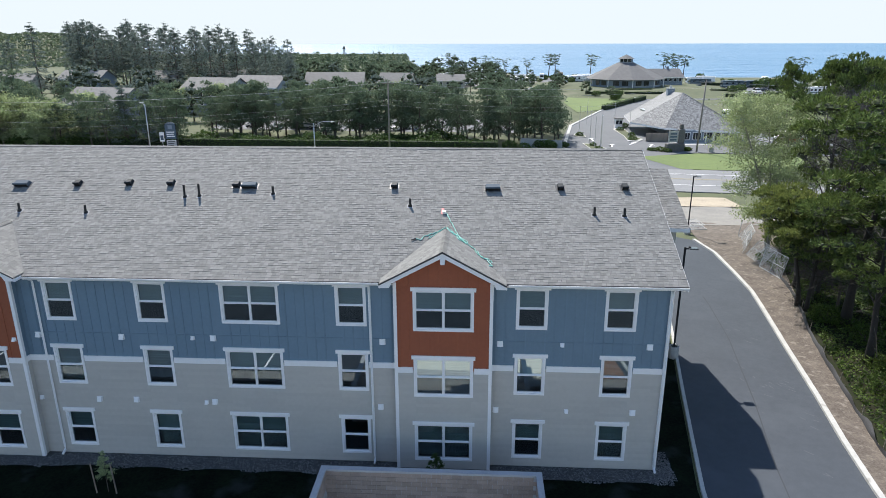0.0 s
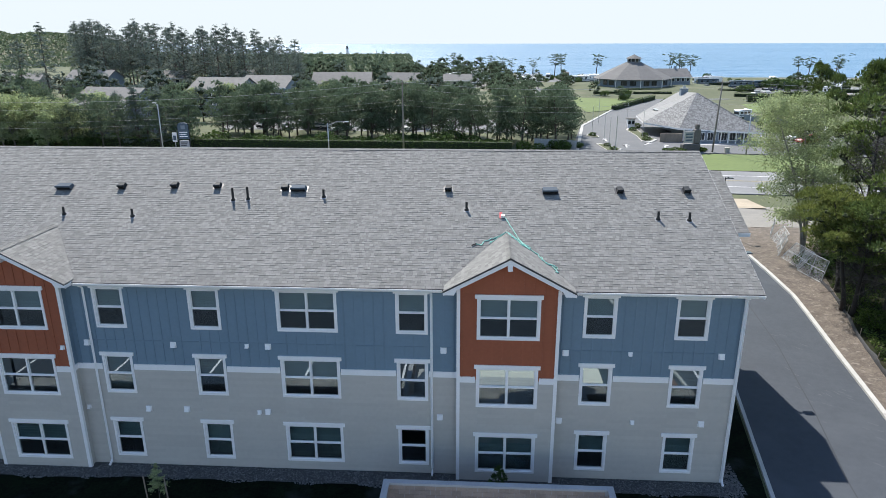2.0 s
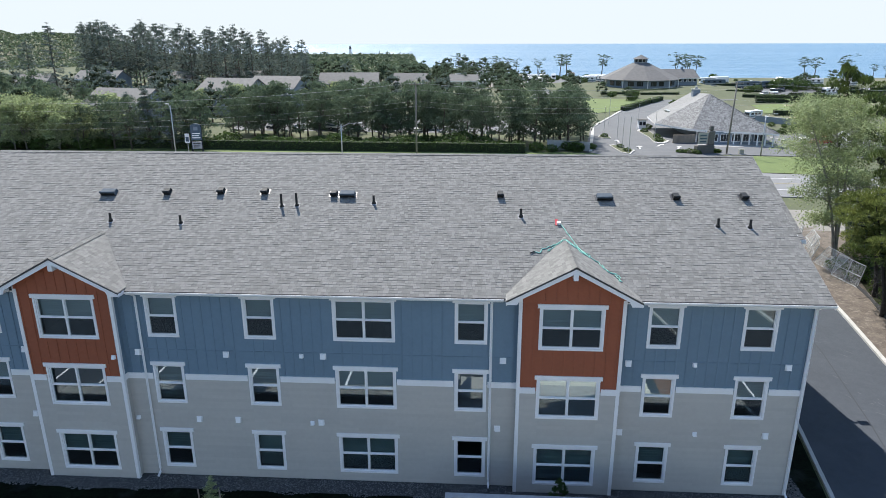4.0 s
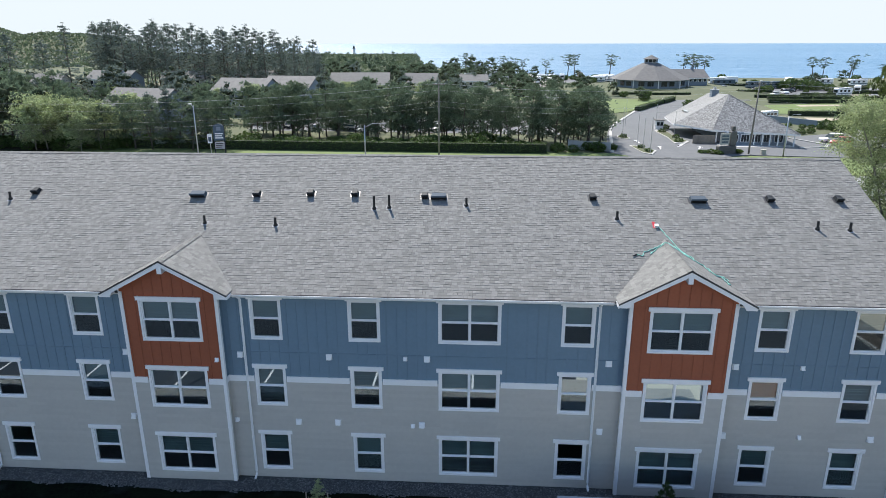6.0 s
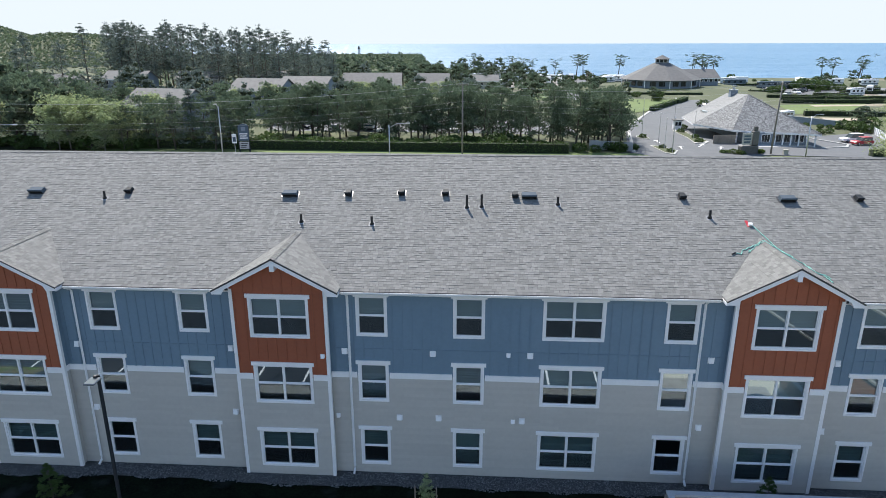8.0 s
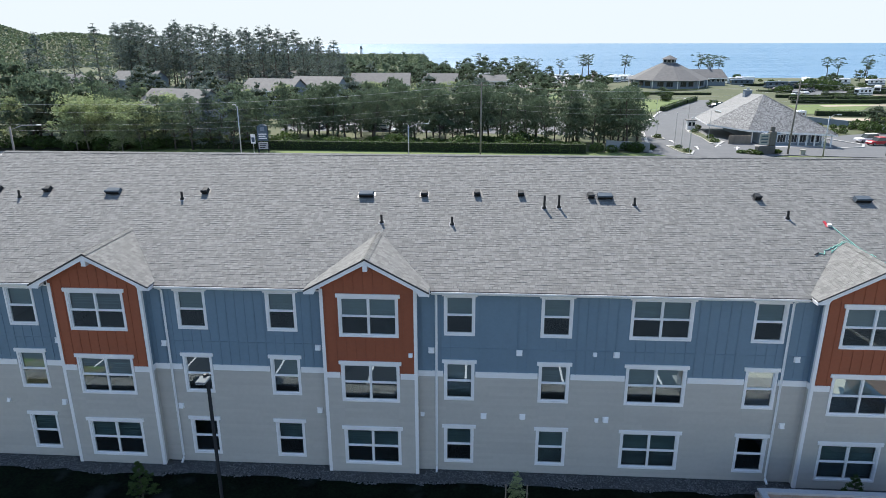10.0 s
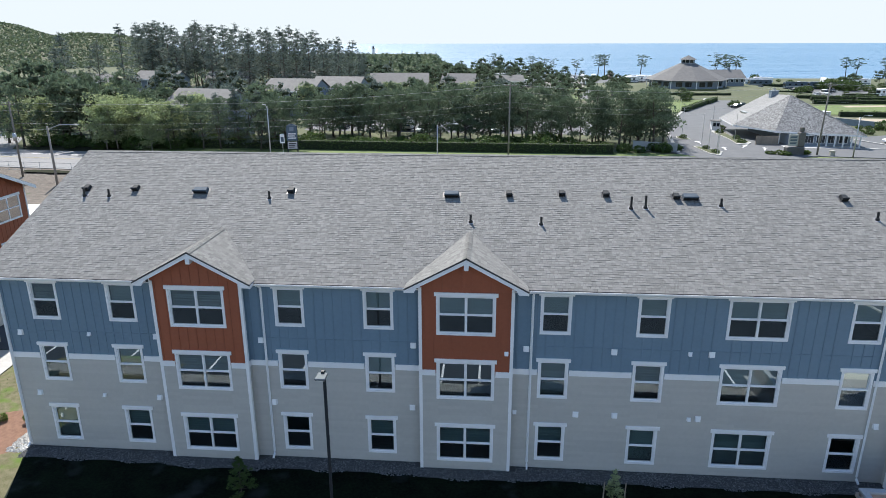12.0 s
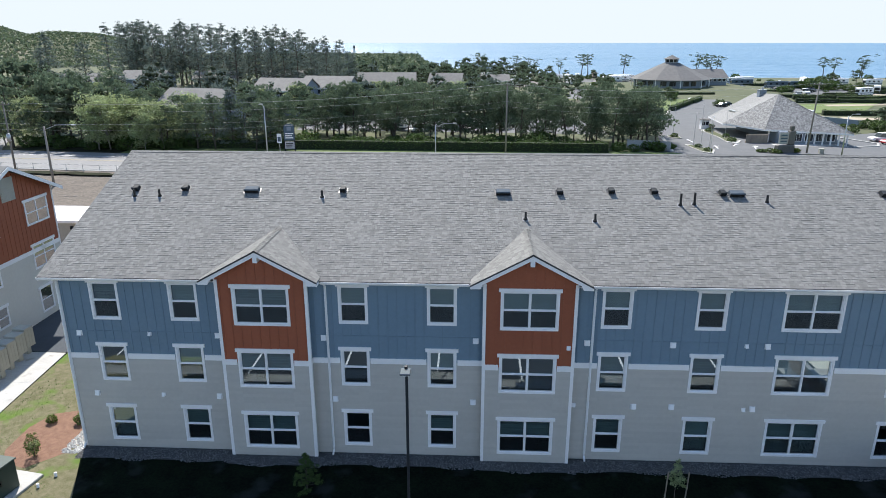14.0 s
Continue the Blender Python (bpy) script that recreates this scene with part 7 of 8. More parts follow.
# dark pines and shrubs between the camping pitches, west of the campground road
plant(mid[2], [(x, y, -3.9, sc, 37 * k) for k, (x, y, sc) in enumerate(((-46, 366, 0.9), (-38, 372, 0.8), (-27, 378, 0.75), (-34, 362, 0.6), (-4, 476, 0.9), (-18, 480, 0.95), (-30, 470, 0.9), (4.5, 404, 0.85), (10, 398, 0.7), (-2, 412, 0.65), (10.5, 342, 0.6), (5, 350, 0.7), (-1, 338, 0.6), (20, 328, 0.5), (16, 346, 0.55), (36, 322, 0.6), (40, 328, 0.5), (43.8, 281, 0.5), (16, 262, 0.6), (34.2, 312, 0.5), (11, 258, 0.55), (24, 240, 0.5), (-41, 326, 0.75), (-46, 318, 0.7), (-50, 338, 0.8), (-20, 350, 0.7), (-10, 362, 0.75), (-14, 330, 0.55), (0, 320, 0.5), (-22, 306, 0.5), (12, 372, 0.6), (26, 352, 0.45), (44, 392, 0.5), (-56, 352, 0.9), (-62, 330, 0.8), (-12, 440, 0.8), (8, 446, 0.7), (22, 420, 0.6), (30, 404, 0.45)))], "campground trees", False)
plant(mid[1], [(crng.uniform(-70, 8), crng.uniform(300, 470), -3.9, crng.uniform(0.35, 0.7), 40 * k) for k in range(26)], "campground trees", False)
booth = tagged(empty("ticket_booth", pose(36.2, 176, -3.9)), "small white entrance booth with windows", "booth")
part("wall", boxes((-0.9, 0.9, -0.9, 0.9, 0, 2.4)), M_WHITE, booth)
part("roof", boxes((-1.2, 1.2, -1.2, 1.2, 2.4, 2.6)), M_SHINGLE_FAR, booth)
for dx in (-0.45, 0.45):
    part("window", boxes((dx - 0.35, dx + 0.35, -0.95, -0.905, 1.1, 2.0)), M_DARKGLASS, booth)
ub = tagged(empty("utility_box", pose(47.4, 137.5, -4.0)), "small pale utility box on the lawn", "utility box")
part("box", boxes((-0.45, 0.45, -0.35, 0.35, 0, 1.0), bevel=0.05), M_TAN, ub)
part("lid", boxes((-0.5, 0.5, -0.4, 0.4, 1.0, 1.08)), M_TAN, ub)

# ---- right bank: pines, alder, fallen fence ----
near_pine = [build_tree("shore_pine", 100 + i, 13, 0.34, 4.5, 17, 1.0, 430, (0.28, 0.07), M_DARKBARK, M_PINE_NEAR, "round", 0.08, 0.26, "dense dark green shore pine beside the driveway", flat=0.55, twigs=2, pads=True, dead=16, heart=0.3) for i in range(2)]
plant(near_pine[0], [(24.3, 41.5, -0.2, (1.2, 1.2, 1.14), 0), (27.3, 52, -0.3, (0.8, 0.8, 1.3), 120), (34, 55, -0.3, (0.9, 0.9, 1.28), 60), (27.0, 35.5, -0.2, 1.08, 250), (24.8, 29, -0.2, 0.95, 70), (33, 37, -0.2, 1.15, 170), (36, 44, -0.2, 1.1, 20)], "shore pines beside the drive")
plant(near_pine[1], [(22.9, 43.8, -0.2, 0.62, 40), (30.7, 53.4, -0.3, (0.82, 0.82, 1.27), 200), (22.9, 36.0, -0.2, 0.82, 100), (33.4, 74.5, -1.6, (0.5, 0.5, 1.3), 90), (31.5, 40.5, -0.2, 1.12, 260), (38.5, 55, -0.2, 1.12, 150), (30, 29, -0.2, 1.05, 10), (40, 72, -1.5, 1.25, 300), (46, 66, -1.0, 1.35, 30), (25.2, 47.2, -0.2, 0.6, 310)], "shore pines beside the drive")
# low pines that lean out over the bank
low_pine = [build_tree("shore_pine", 104 + i, 8.4 - i, 0.5, 2.5, 13, 0.85, 420, (0.25, 0.05), M_DARKBARK, M_PINE_LOW, "round", 0.2, 0.17, "low leaning shore pine, sunlight painted into its needle pads", flat=0.5, twigs=2, pads=True, dead=14, heart=0.3) for i in range(2)]
plant(low_pine[0], [(22.8, 44.8, -0.2, 1.0, 208)], "shore pines beside the drive")
plant(low_pine[1], [(24.3, 48.6, -0.3, 1.0, 295)], "shore pines beside the drive")
birch = build_tree("alder_tree", 120, 14, 0.2, 4.6, 45, 1.1, 190, (0.18, 0.105), M_BIRCHBARK, M_LEAF, "round", 0.17, 0.2, "light green alder with several pale stems", stems=3, twigs=4)
plant(birch, [(26.2, 58.2, -0.4, (0.95, 0.95, 1.0), 150)], "alders beside the drive")
under = [build_bush("bramble_bush", 1.2, 1.3, 340 + i, M_UNDER, "wild bramble undergrowth below the pines", (0.16, 0.1), 1100) for i in range(2)]
urng = random.Random(5)
k = 0
for i in range(70):
    y = urng.uniform(14, 60)
    x = 20.3 + 0.15 * max(0, y - 27) + urng.uniform(0.05, 1) ** 1.2 * 8
    m = pose(x, y, -0.25 - 0.6 * smooth(56, 70, y), 0, 0, urng.uniform(0, 360))
    s_ = urng.uniform(0.4, 0.95)
    ob = under[i] if i < 2 else copy_thing(under[i % 2], m)
    ob.matrix_basis = m
    ob.scale = (s_, s_, s_)
    ob["group"] = "bramble undergrowth"


def undergrowth():
    """Ferns and grasses below the pines."""
    rng = np.random.default_rng(90)
    n = 34000
    y = rng.uniform(8, 66, n)
    edge = np.interp(y, [8, 14, 27, 33.5, 40.2, 48, 52, 60, 66], [17.6, 18.0, 19.0, 20.4, 21.9, 24.2, 25.3, 28.3, 31.4])
    x = edge + rng.uniform(0, 1, n) ** 1.3 * 13
    top = 0.25 + 0.5 * (0.5 + 0.5 * np.sin(x * 1.7 + 1.3 * np.sin(y * 0.9))) * (0.5 + 0.5 * np.sin(y * 1.1 + x * 0.6))
    C = np.stack([x, y, -0.05 + top * rng.uniform(0, 1, n)], axis=1)
    ob = new("undergrowth", leaf_mesh("undergrowth", leaf_quads(C, rng, 0.24, 0.08), M_UNDER))
    return tagged(ob, "dark ferns and grasses below the pines", "undergrowth", kind="stuff")


undergrowth()


def fence_panel(w=3.0, h=1.8):
    """A temporary chain-link panel: a pipe frame, a middle rail and a wire net."""
    e = empty("fence_panel")
    for nm, a, b in (("frame_post", (0, 0, 0), (0, 0, h)), ("frame_post", (w, 0, 0), (w, 0, h)), ("frame_rail", (0, 0, 0.05), (w, 0, 0.05)), ("frame_rail", (0, 0, h), (w, 0, h)), ("frame_rail", (0, 0, h * 0.5), (w, 0, h * 0.5)), ("frame_post", (w / 2, 0, 0), (w / 2, 0, h))):
        pipe(nm, [a, b], 0.028, M_GALVMATT, e, 6)
    V, Fc = [], []
    step = 0.09
    c = -h
    while c < w:
        for s_ in (1, -1):
            p = [(c + u, u if s_ > 0 else h - u) for u in (0, h)]
            (x0, z0), (x1, z1) = p
            if x1 > 0 and x0 < w:
                a0, a1 = max(0, -x0 / h), min(1, (w - x0) / h)
                q0, q1 = (x0 + (x1 - x0) * a0, z0 + (z1 - z0) * a0), (x0 + (x1 - x0) * a1, z0 + (z1 - z0) * a1)
                n = len(V)
                V += [(q0[0] - 0.006, 0, q0[1]), (q0[0] + 0.006, 0, q0[1]), (q1[0] + 0.006, 0, q1[1]), (q1[0] - 0.006, 0, q1[1])]
                Fc.append((n, n + 1, n + 2, n + 3))
        c += step
    tagged(shell("wire_net", V, Fc, M_GALVMATT, e), kind="stuff")
    return tagged(e, "leaning galvanised chain-link fence panel", "fence", "leaning fence panels")


pan = fence_panel()
PANELS = [(25.5, 63.6, -0.5, -8, 66), (24.5, 60.1, -0.35, -36, 76), (23.4, 57.0, -0.25, -20, 70), (23.75, 53.7, -0.12, -40, 93), (23.95, 50.4, -0.1, -14, 99)]
for i, (x, y, z, lean, turn) in enumerate(PANELS):
    m = pose(x, y, z, 0, 0, turn) @ pose(0, 0, 0, -lean, 0, 0)
    if i == 0:
        pan.matrix_basis = m
    else:
        copy_thing(pan, m)
flat = copy_thing(pan, pose(20.5, 66.0, -0.55, 0, 0, 8) @ pose(0, 0, 0, -86, 0, 0))
flat["label"] = "galvanised chain-link panel lying on the ground"
flat = copy_thing(pan, pose(20.8, 67.2, -0.5, 0, 0, 14) @ pose(0, 0, 0, -84, 0, 0))
flat["label"] = "galvanised chain-link panel lying on the ground"


def silt_fence():
    """A low sagging fabric on stakes along the bank."""
    e = tagged(empty("silt_fence"), "low sagging black silt fence on stakes", "fence")
    pts = [(24.2, 52), (23.6, 48), (22.6, 44), (21.4, 40.2), (20.6, 36.8), (19.9, 33.5), (19.2, 30), (18.6, 27.1), (18.2, 23), (17.6, 16)]
    V, Fc = [], []
    n = 60
    for i in range(n + 1):
        f = i / n * (len(pts) - 1)
        j = min(int(f), len(pts) - 2)
        u = f - j
        x, y = pts[j][0] + (pts[j + 1][0] - pts[j][0]) * u, pts[j][1] + (pts[j + 1][1] - pts[j][1]) * u
        top = 0.17 + 0.14 * noise.noise((x * 0.9, y * 0.9, 3))
        V += [(x, y, -0.15), (x + 0.12 * noise.noise((y, 0, 1)), y, top * 0.5), (x + 0.25 * noise.noise((y * 0.6, 2, 1)) + 0.1, y, top)]
    for i in range(n):
        for k in range(2):
            Fc.append((i * 3 + k, i * 3 + 3 + k, i * 3 + 4 + k, i * 3 + 1 + k))
    shell("fabric", V, Fc, M_SILT, e, smooth=True)
    for x, y in pts:
        pipe("stake", [(x + 0.05, y, -0.3), (x + 0.12, y, 0.62)], 0.022, M_WOOD, e, 5)


silt_fence()
dead_tree = build_tree("bare_tree", 131, 8.5, 0.2, 3.4, 26, 1.1, 60, (0.75, 0.022), M_BARK, M_TWIG, "round", 0.08, 0.14, "bare grey tree among the pines", twigs=3)
plant(dead_tree, [(26.9, 48.6, -0.2, (1.1, 1.1, 1.72), 0), (24.3, 46.0, -0.2, 0.8, 140), (25.2, 44.2, -0.2, 0.75, 260)], "bare trees among the pines")


def lamp_post(x, y, z, h, turn, label, arm=0.35):
    """A dark square pole on a concrete base with a flat flood head."""
    e = empty("lamp_post", pose(x, y, z, 0, 0, turn))
    pipe("concrete_base", [(0, 0, -0.3), (0, 0, 0.75)], [0.3, 0.3], M_CONC, e, 18, "round concrete base")
    part("base_plate", boxes((-0.16, 0.16, -0.16, 0.16, 0.75, 0.78)), M_BRONZE, e)
    part("pole", boxes((-0.05, 0.05, -0.05, 0.05, 0.76, h), bevel=0.012), M_BRONZE, e)
    part("arm", boxes((-0.04, 0.04, -arm, 0.02, h - 0.12, h - 0.04)), M_BRONZE, e)
    hd_ = part("lamp_head", boxes((-0.19, 0.19, -arm - 0.5, -arm, h - 0.1, h - 0.02), bevel=0.025), M_LAMPHEAD, e, "satin grey lamp head")
    part("sensor", boxes((-0.05, 0.05, -arm - 0.1, -arm, h - 0.03, h + 0.06)), M_BLACK, hd_)
    part("lens", boxes((-0.15, 0.15, -arm - 0.48, -arm - 0.08, h - 0.11, h - 0.101)), M_VINYL, hd_)
    return tagged(e, label, "lamp post", "dark car-park lamps")


lamp_post(-26.3, 19.9, -0.12, 7.45, 0, "slim dark steel lamp post with a flat head", 0.1)
lamp_post(11.75, 36.3, -0.12, 6.9, 90, "slim dark steel lamp post on a concrete base", 0.2)
lamp_post(20.75, 64.0, -0.45, 5.9, 90, "slim dark steel lamp post on a concrete base", 0.2)

# ---- before the facade ----


def pebbles(name, x0, x1, y_at, n, size, material, label, seed):
    """A band of loose stones."""
    rng = np.random.default_rng(seed)
    V, Fc = [], []
    base = [(1, 0, 0), (-1, 0, 0), (0, 1, 0), (0, -1, 0), (0, 0, 1), (0, 0, -1)]
    fs = [(0, 2, 4), (2, 1, 4), (1, 3, 4), (3, 0, 4), (2, 0, 5), (1, 2, 5), (3, 1, 5), (0, 3, 5)]
    for i in range(n):
        x = rng.uniform(x0, x1)
        lo, hi = y_at(x)
        y = rng.uniform(lo, hi)
        r = size * rng.uniform(0.5, 1.4)
        a = rng.uniform(0, 6.28)
        k = len(V)
        for p in base:
            q = np.array(p) * r * rng.uniform(0.7, 1.2, 3)
            V.append((x + q[0] * math.cos(a) - q[1] * math.sin(a), y + q[0] * math.sin(a) + q[1] * math.cos(a), -0.09 + q[2] * 0.7))
        Fc += [(k + f[0], k + f[1], k + f[2]) for f in fs]
    return tagged(shell(name, V, Fc, material, smooth=False), label, "gravel", kind="stuff")


def strip(x):
    for a, b in BAYS:
        if a - 0.3 < x < b + 0.3:
            return (BAY_Y - 0.75 + 0.12 * math.sin(x * 2.1), BAY_Y - 0.02)
    return (WALL_Y - 0.95 + 0.12 * math.sin(x * 2.1), WALL_Y - 0.03)


for a, b in spans:
    sheet("gravel_bed", [(a - 0.02, WALL_Y - 0.92), (b + 0.02, WALL_Y - 0.92), (b + 0.02, WALL_Y - 0.01), (a - 0.02, WALL_Y - 0.01)], -0.085, M_GRAVELBED, "fine grey gravel between the river rock", "gravel")
for a, b in BAYS:
    sheet("gravel_bed", [(a - 0.02, BAY_Y - 0.72), (b + 0.02, BAY_Y - 0.72), (b + 0.02, BAY_Y - 0.01), (a - 0.02, BAY_Y - 0.01)], -0.08, M_GRAVELBED, "fine grey gravel between the river rock", "gravel")
pebbles("gravel_strip", X_LEFT, X_RIGHT + 0.6, strip, 17000, 0.042, M_STONE, "strip of grey river rock along the wall", 31)
pebbles("rock_edge", X_LEFT - 0.9, X_LEFT - 0.05, lambda x: (24.6, 26.8), 260, 0.10, M_PALESTONE, "pale river rock at the building corner", 32)
pebbles("rock_edge", X_RIGHT + 0.02, X_RIGHT + 0.8, lambda x: (24.5, 26.6), 700, 0.045, M_STONE, "grey river rock at the building corner", 33)


# block enclosure
def block_enclosure():
    e = tagged(empty("block_enclosure"), "tan concrete-block enclosure with a grey cap", "enclosure")
    L, H, W = 0.39, 0.19, 0.19
    me = bpy.data.meshes.new("block")
    bm = boxes((0, L, 0, W, 0, H), bevel=0.008)
    bm.to_mesh(me)
    bm.free()
    me.materials.append(M_CMU)
    X0, X1, Y1, YB = -6.06, 2.64, 22.2, 17.4
    rows = 9
    for r in range(rows):
        z = -0.1 + r * 0.2
        off = 0.2 if r % 2 else 0.0
        x = X0 + off
        while x + L <= X1 + 0.01:
            linked("block", me, e, pose(x, Y1 - W, z))
            x += 0.4
    core = []
    for x0, x1 in ((X0, X0 + 0.19), (X1 - 0.19, X1)):
        y = YB
        r = 0
        while y < Y1 - 0.3:
            for r in range(5, rows):
                linked("block", me, e, pose(x1, y + (0.2 if r % 2 else 0), -0.1 + r * 0.2, 0, 0, 90))
            y += 0.4
        core.append((x0 + 0.02, x1 - 0.02, YB, Y1, -0.3, 1.69))
    core.append((X0, X1, Y1 - 0.17, Y1 - 0.02, -0.3, 1.69))
    part("mortar", boxes(*core), M_CAP, e, "grey mortar joints")
    part("cap", boxes((X0 - 0.02, X1 + 0.02, Y1 - 0.22, Y1 + 0.03, 1.71, 1.80)), M_CAP, e, "grey concrete coping")
    for x0, x1 in ((X0 - 0.02, X0 + 0.22), (X1 - 0.22, X1 + 0.02)):
        part("cap", boxes((x0, x1, YB - 0.02, Y1 - 0.22, 1.71, 1.80)), M_CAP, e, "grey concrete coping")
    part("slab", boxes((X0 + 0.2, X1 - 0.2, YB - 1.5, Y1 - 0.2, -0.25, -0.06)), M_CONC, e, "concrete slab")
    for i in range(4):
        x = -4.62 + 1.95 * i
        b = empty("bollard", pose(x, 21.2, -0.08))
        tagged(b, "dark steel bollard inside the enclosure", "bollard", "bollards")
        pipe("post", [(0, 0, 0), (0, 0, 1.1)], 0.08, M_BRONZE, b, 12)
        pipe("cap", [(0, 0, 1.1), (0, 0, 1.15)], [0.085, 0.03], M_BRONZE, b, 12)


block_enclosure()
pebbles("bank_stones", 18.4, 22.9, lambda x: (8 + 6.3 * (x - 15.6) - 4, 8 + 6.3 * (x - 15.6) + 1.5), 1500, 0.055, M_CLOD, "scattered stones and clods on the earth bank", 34)

# young trees and shrubs before the wall
fir = build_tree("young_fir", 150, 2.3, 0.05, 0.75, 34, 0.13, 60, (0.11, 0.03), M_BARK, M_BUSH, "cone", 0.0, 0.035, "young green fir beside the wall", twigs=2)
plant(fir, [(-1.6, 23.6, -0.1, 0.75, 0), (-31.0, 22.6, -0.1, 0.8, 90)], "young firs")
young = build_tree("young_tree", 151, 2.9, 0.35, 0.5, 18, 0.16, 40, (0.09, 0.05), M_BARK, M_LEAF, "cone", 0.0, 0.025, "staked young tree with small yellow-green leaves", twigs=2)
plant(young, [(-15.3, 22.6, -0.1, 0.7, 0)], "staked young trees")
for dx in (-0.45, 0.4):
    st = tagged(empty("tree_stake", pose(-15.3 + dx, 22.5, -0.1, 4, 0, 0)), "plain wooden tree stake", "stake", "tree stakes")
    pipe("stake", [(0, 0, -0.3), (0, 0, 1.5)], [0.03, 0.028], M_WOOD, st, 6)
    pipe("tie", [(0, 0, 1.2), (-dx * 0.5, 0.05, 1.25), (-dx, 0.1, 1.22)], 0.01, M_BLACK, st, 4)

# ---- green hose and anchor on the roof ----


def roof_z(x, y):
    z = EAVE_Z + PITCH * (y - EAVE_Y)
    c = (BAYS[2][0] + BAYS[2][1]) / 2
    return max(z, GABLE_Z - RAKE_SLOPE * abs(x - c) if y < 28.2 else z)


rope = tagged(empty("safety_rope"), "loose sea-green safety rope coiled over the small gable", "rope")


def strand(pts, wob, seed, r=0.018):
    rng = random.Random(seed)
    out = []
    for (x0, y0), (x1, y1) in zip(pts, pts[1:]):
        for i in range(6):
            u = i / 6
            x, y = x0 + (x1 - x0) * u + rng.uniform(-wob, wob), y0 + (y1 - y0) * u + rng.uniform(-wob, wob)
            out.append((x, y, roof_z(x, y) + 0.035))
    pipe("strand", out, r, M_ROPE, rope, 5)


strand([(-1.43, 29.2), (-1.1, 28.4), (-0.85, 27.75), (-0.62, 27.35), (-0.5, 27.1)], 0.015, 1)
strand([(-2.66, 27.47), (-2.45, 27.4), (-2.34, 27.62), (-1.9, 27.85), (-1.45, 28.05), (-1.1, 27.8), (-0.7, 27.4), (-0.52, 27.24), (-0.11, 26.9), (0.05, 26.5), (0.22, 26.4), (0.45, 26.2), (0.62, 25.9), (0.5, 25.75)], 0.03, 2)
strand([(-2.1, 27.5), (-1.95, 27.7), (-1.5, 27.95), (-1.2, 27.6), (-0.9, 27.55), (-0.6, 27.2), (-0.75, 27.1), (-1.0, 27.5), (-1.35, 27.9)], 0.05, 3)
strand([(-1.3, 27.9), (-0.8, 27.3), (-0.5, 27.05), (-0.45, 27.3), (-0.9, 27.7)], 0.05, 4)
strand([(0.0, 26.75), (0.15, 26.35), (0.5, 26.3), (0.66, 26.0)], 0.03, 5)
pipe("hook", [(-2.66, 27.47, roof_z(-2.66, 27.47) + 0.05), (-2.85, 27.35, roof_z(-2.85, 27.35) + 0.06)], 0.03, M_BLACK, rope, 6)
anchor = tagged(empty("roof_anchor", on_roof(-1.6, 29.35) @ TILT_ROOF), "red and white roof anchor plate", "roof anchor")
part("plate", boxes((-0.06, 0.06, -0.22, 0.22, 0, 0.012)), M_RED, anchor)
part("bracket", boxes((0.0, 0.16, -0.2, -0.06, 0.012, 0.12)), M_WHITE, anchor)

# ---- the west side: neighbour block, walk, mail cabinets, planting ----
nb = tagged(empty("neighbour_building"), "rust-orange and grey apartment block next door", "building")
NX, NY0, NY1, NZ = -53.7, 34.0, 43.0, 8.75
mid_y = (NY0 + NY1) / 2
V = [(NX, NY0, -0.1), (NX, NY1, -0.1), (NX, NY1, 4.7), (NX, NY0, 4.7), (NX, NY1, NZ), (NX, mid_y, NZ + 1.95), (NX, NY0, NZ)]
V2 = [(x - 14, y, z) for x, y, z in V]
# wall colour carries the light bounced up from path and lawn
shell("lower_wall", V + V2, [(0, 1, 2, 3), (1, 8, 9, 2), (0, 3, 10, 7), (7, 10, 9, 8)], M_BOUNCE_GREY, nb, "warm grey lap siding with bounced light painted in")
shell("upper_wall", V + V2, [(3, 2, 4, 5, 6), (2, 9, 11, 4), (3, 6, 13, 10), (10, 13, 12, 11, 9)], M_ORANGE, nb, "rust-orange board and batten")
for s_ in (-1, 1):
    ye, ze = mid_y + s_ * (mid_y - NY0 + 0.55), NZ - 0.24
    zr = NZ + 2.05
    V = [(x, y, z + d) for d in (0, 0.09) for x, y, z in ((NX + 0.5, mid_y, zr), (NX + 0.5, ye, ze), (NX - 14.5, ye, ze), (NX - 14.5, mid_y, zr))]
    shell("roof", V, [(0, 1, 2, 3), (4, 7, 6, 5), (0, 4, 5, 1), (1, 5, 6, 2), (3, 2, 6, 7)], M_SHINGLE, nb, "grey shingle roof slope")
    V = [(x, y, z + d) for x in (NX + 0.5, NX + 0.54) for y, z in ((mid_y, zr), (ye, ze)) for d in (-0.18, 0.06)]
    shell("rake_board", V, [(0, 1, 3, 2), (4, 6, 7, 5), (0, 4, 5, 1), (2, 3, 7, 6), (1, 5, 7, 3), (0, 2, 6, 4)], M_WHITE, nb)
part("band_board", boxes((NX, NX + 0.04, NY0, NY1, 4.64, 4.92)), M_WHITE, nb)
for y in (NY0, NY1):
    part("corner_board", boxes((NX, NX + 0.035, y - 0.1, y + 0.02, -0.1, NZ)), M_WHITE, nb)
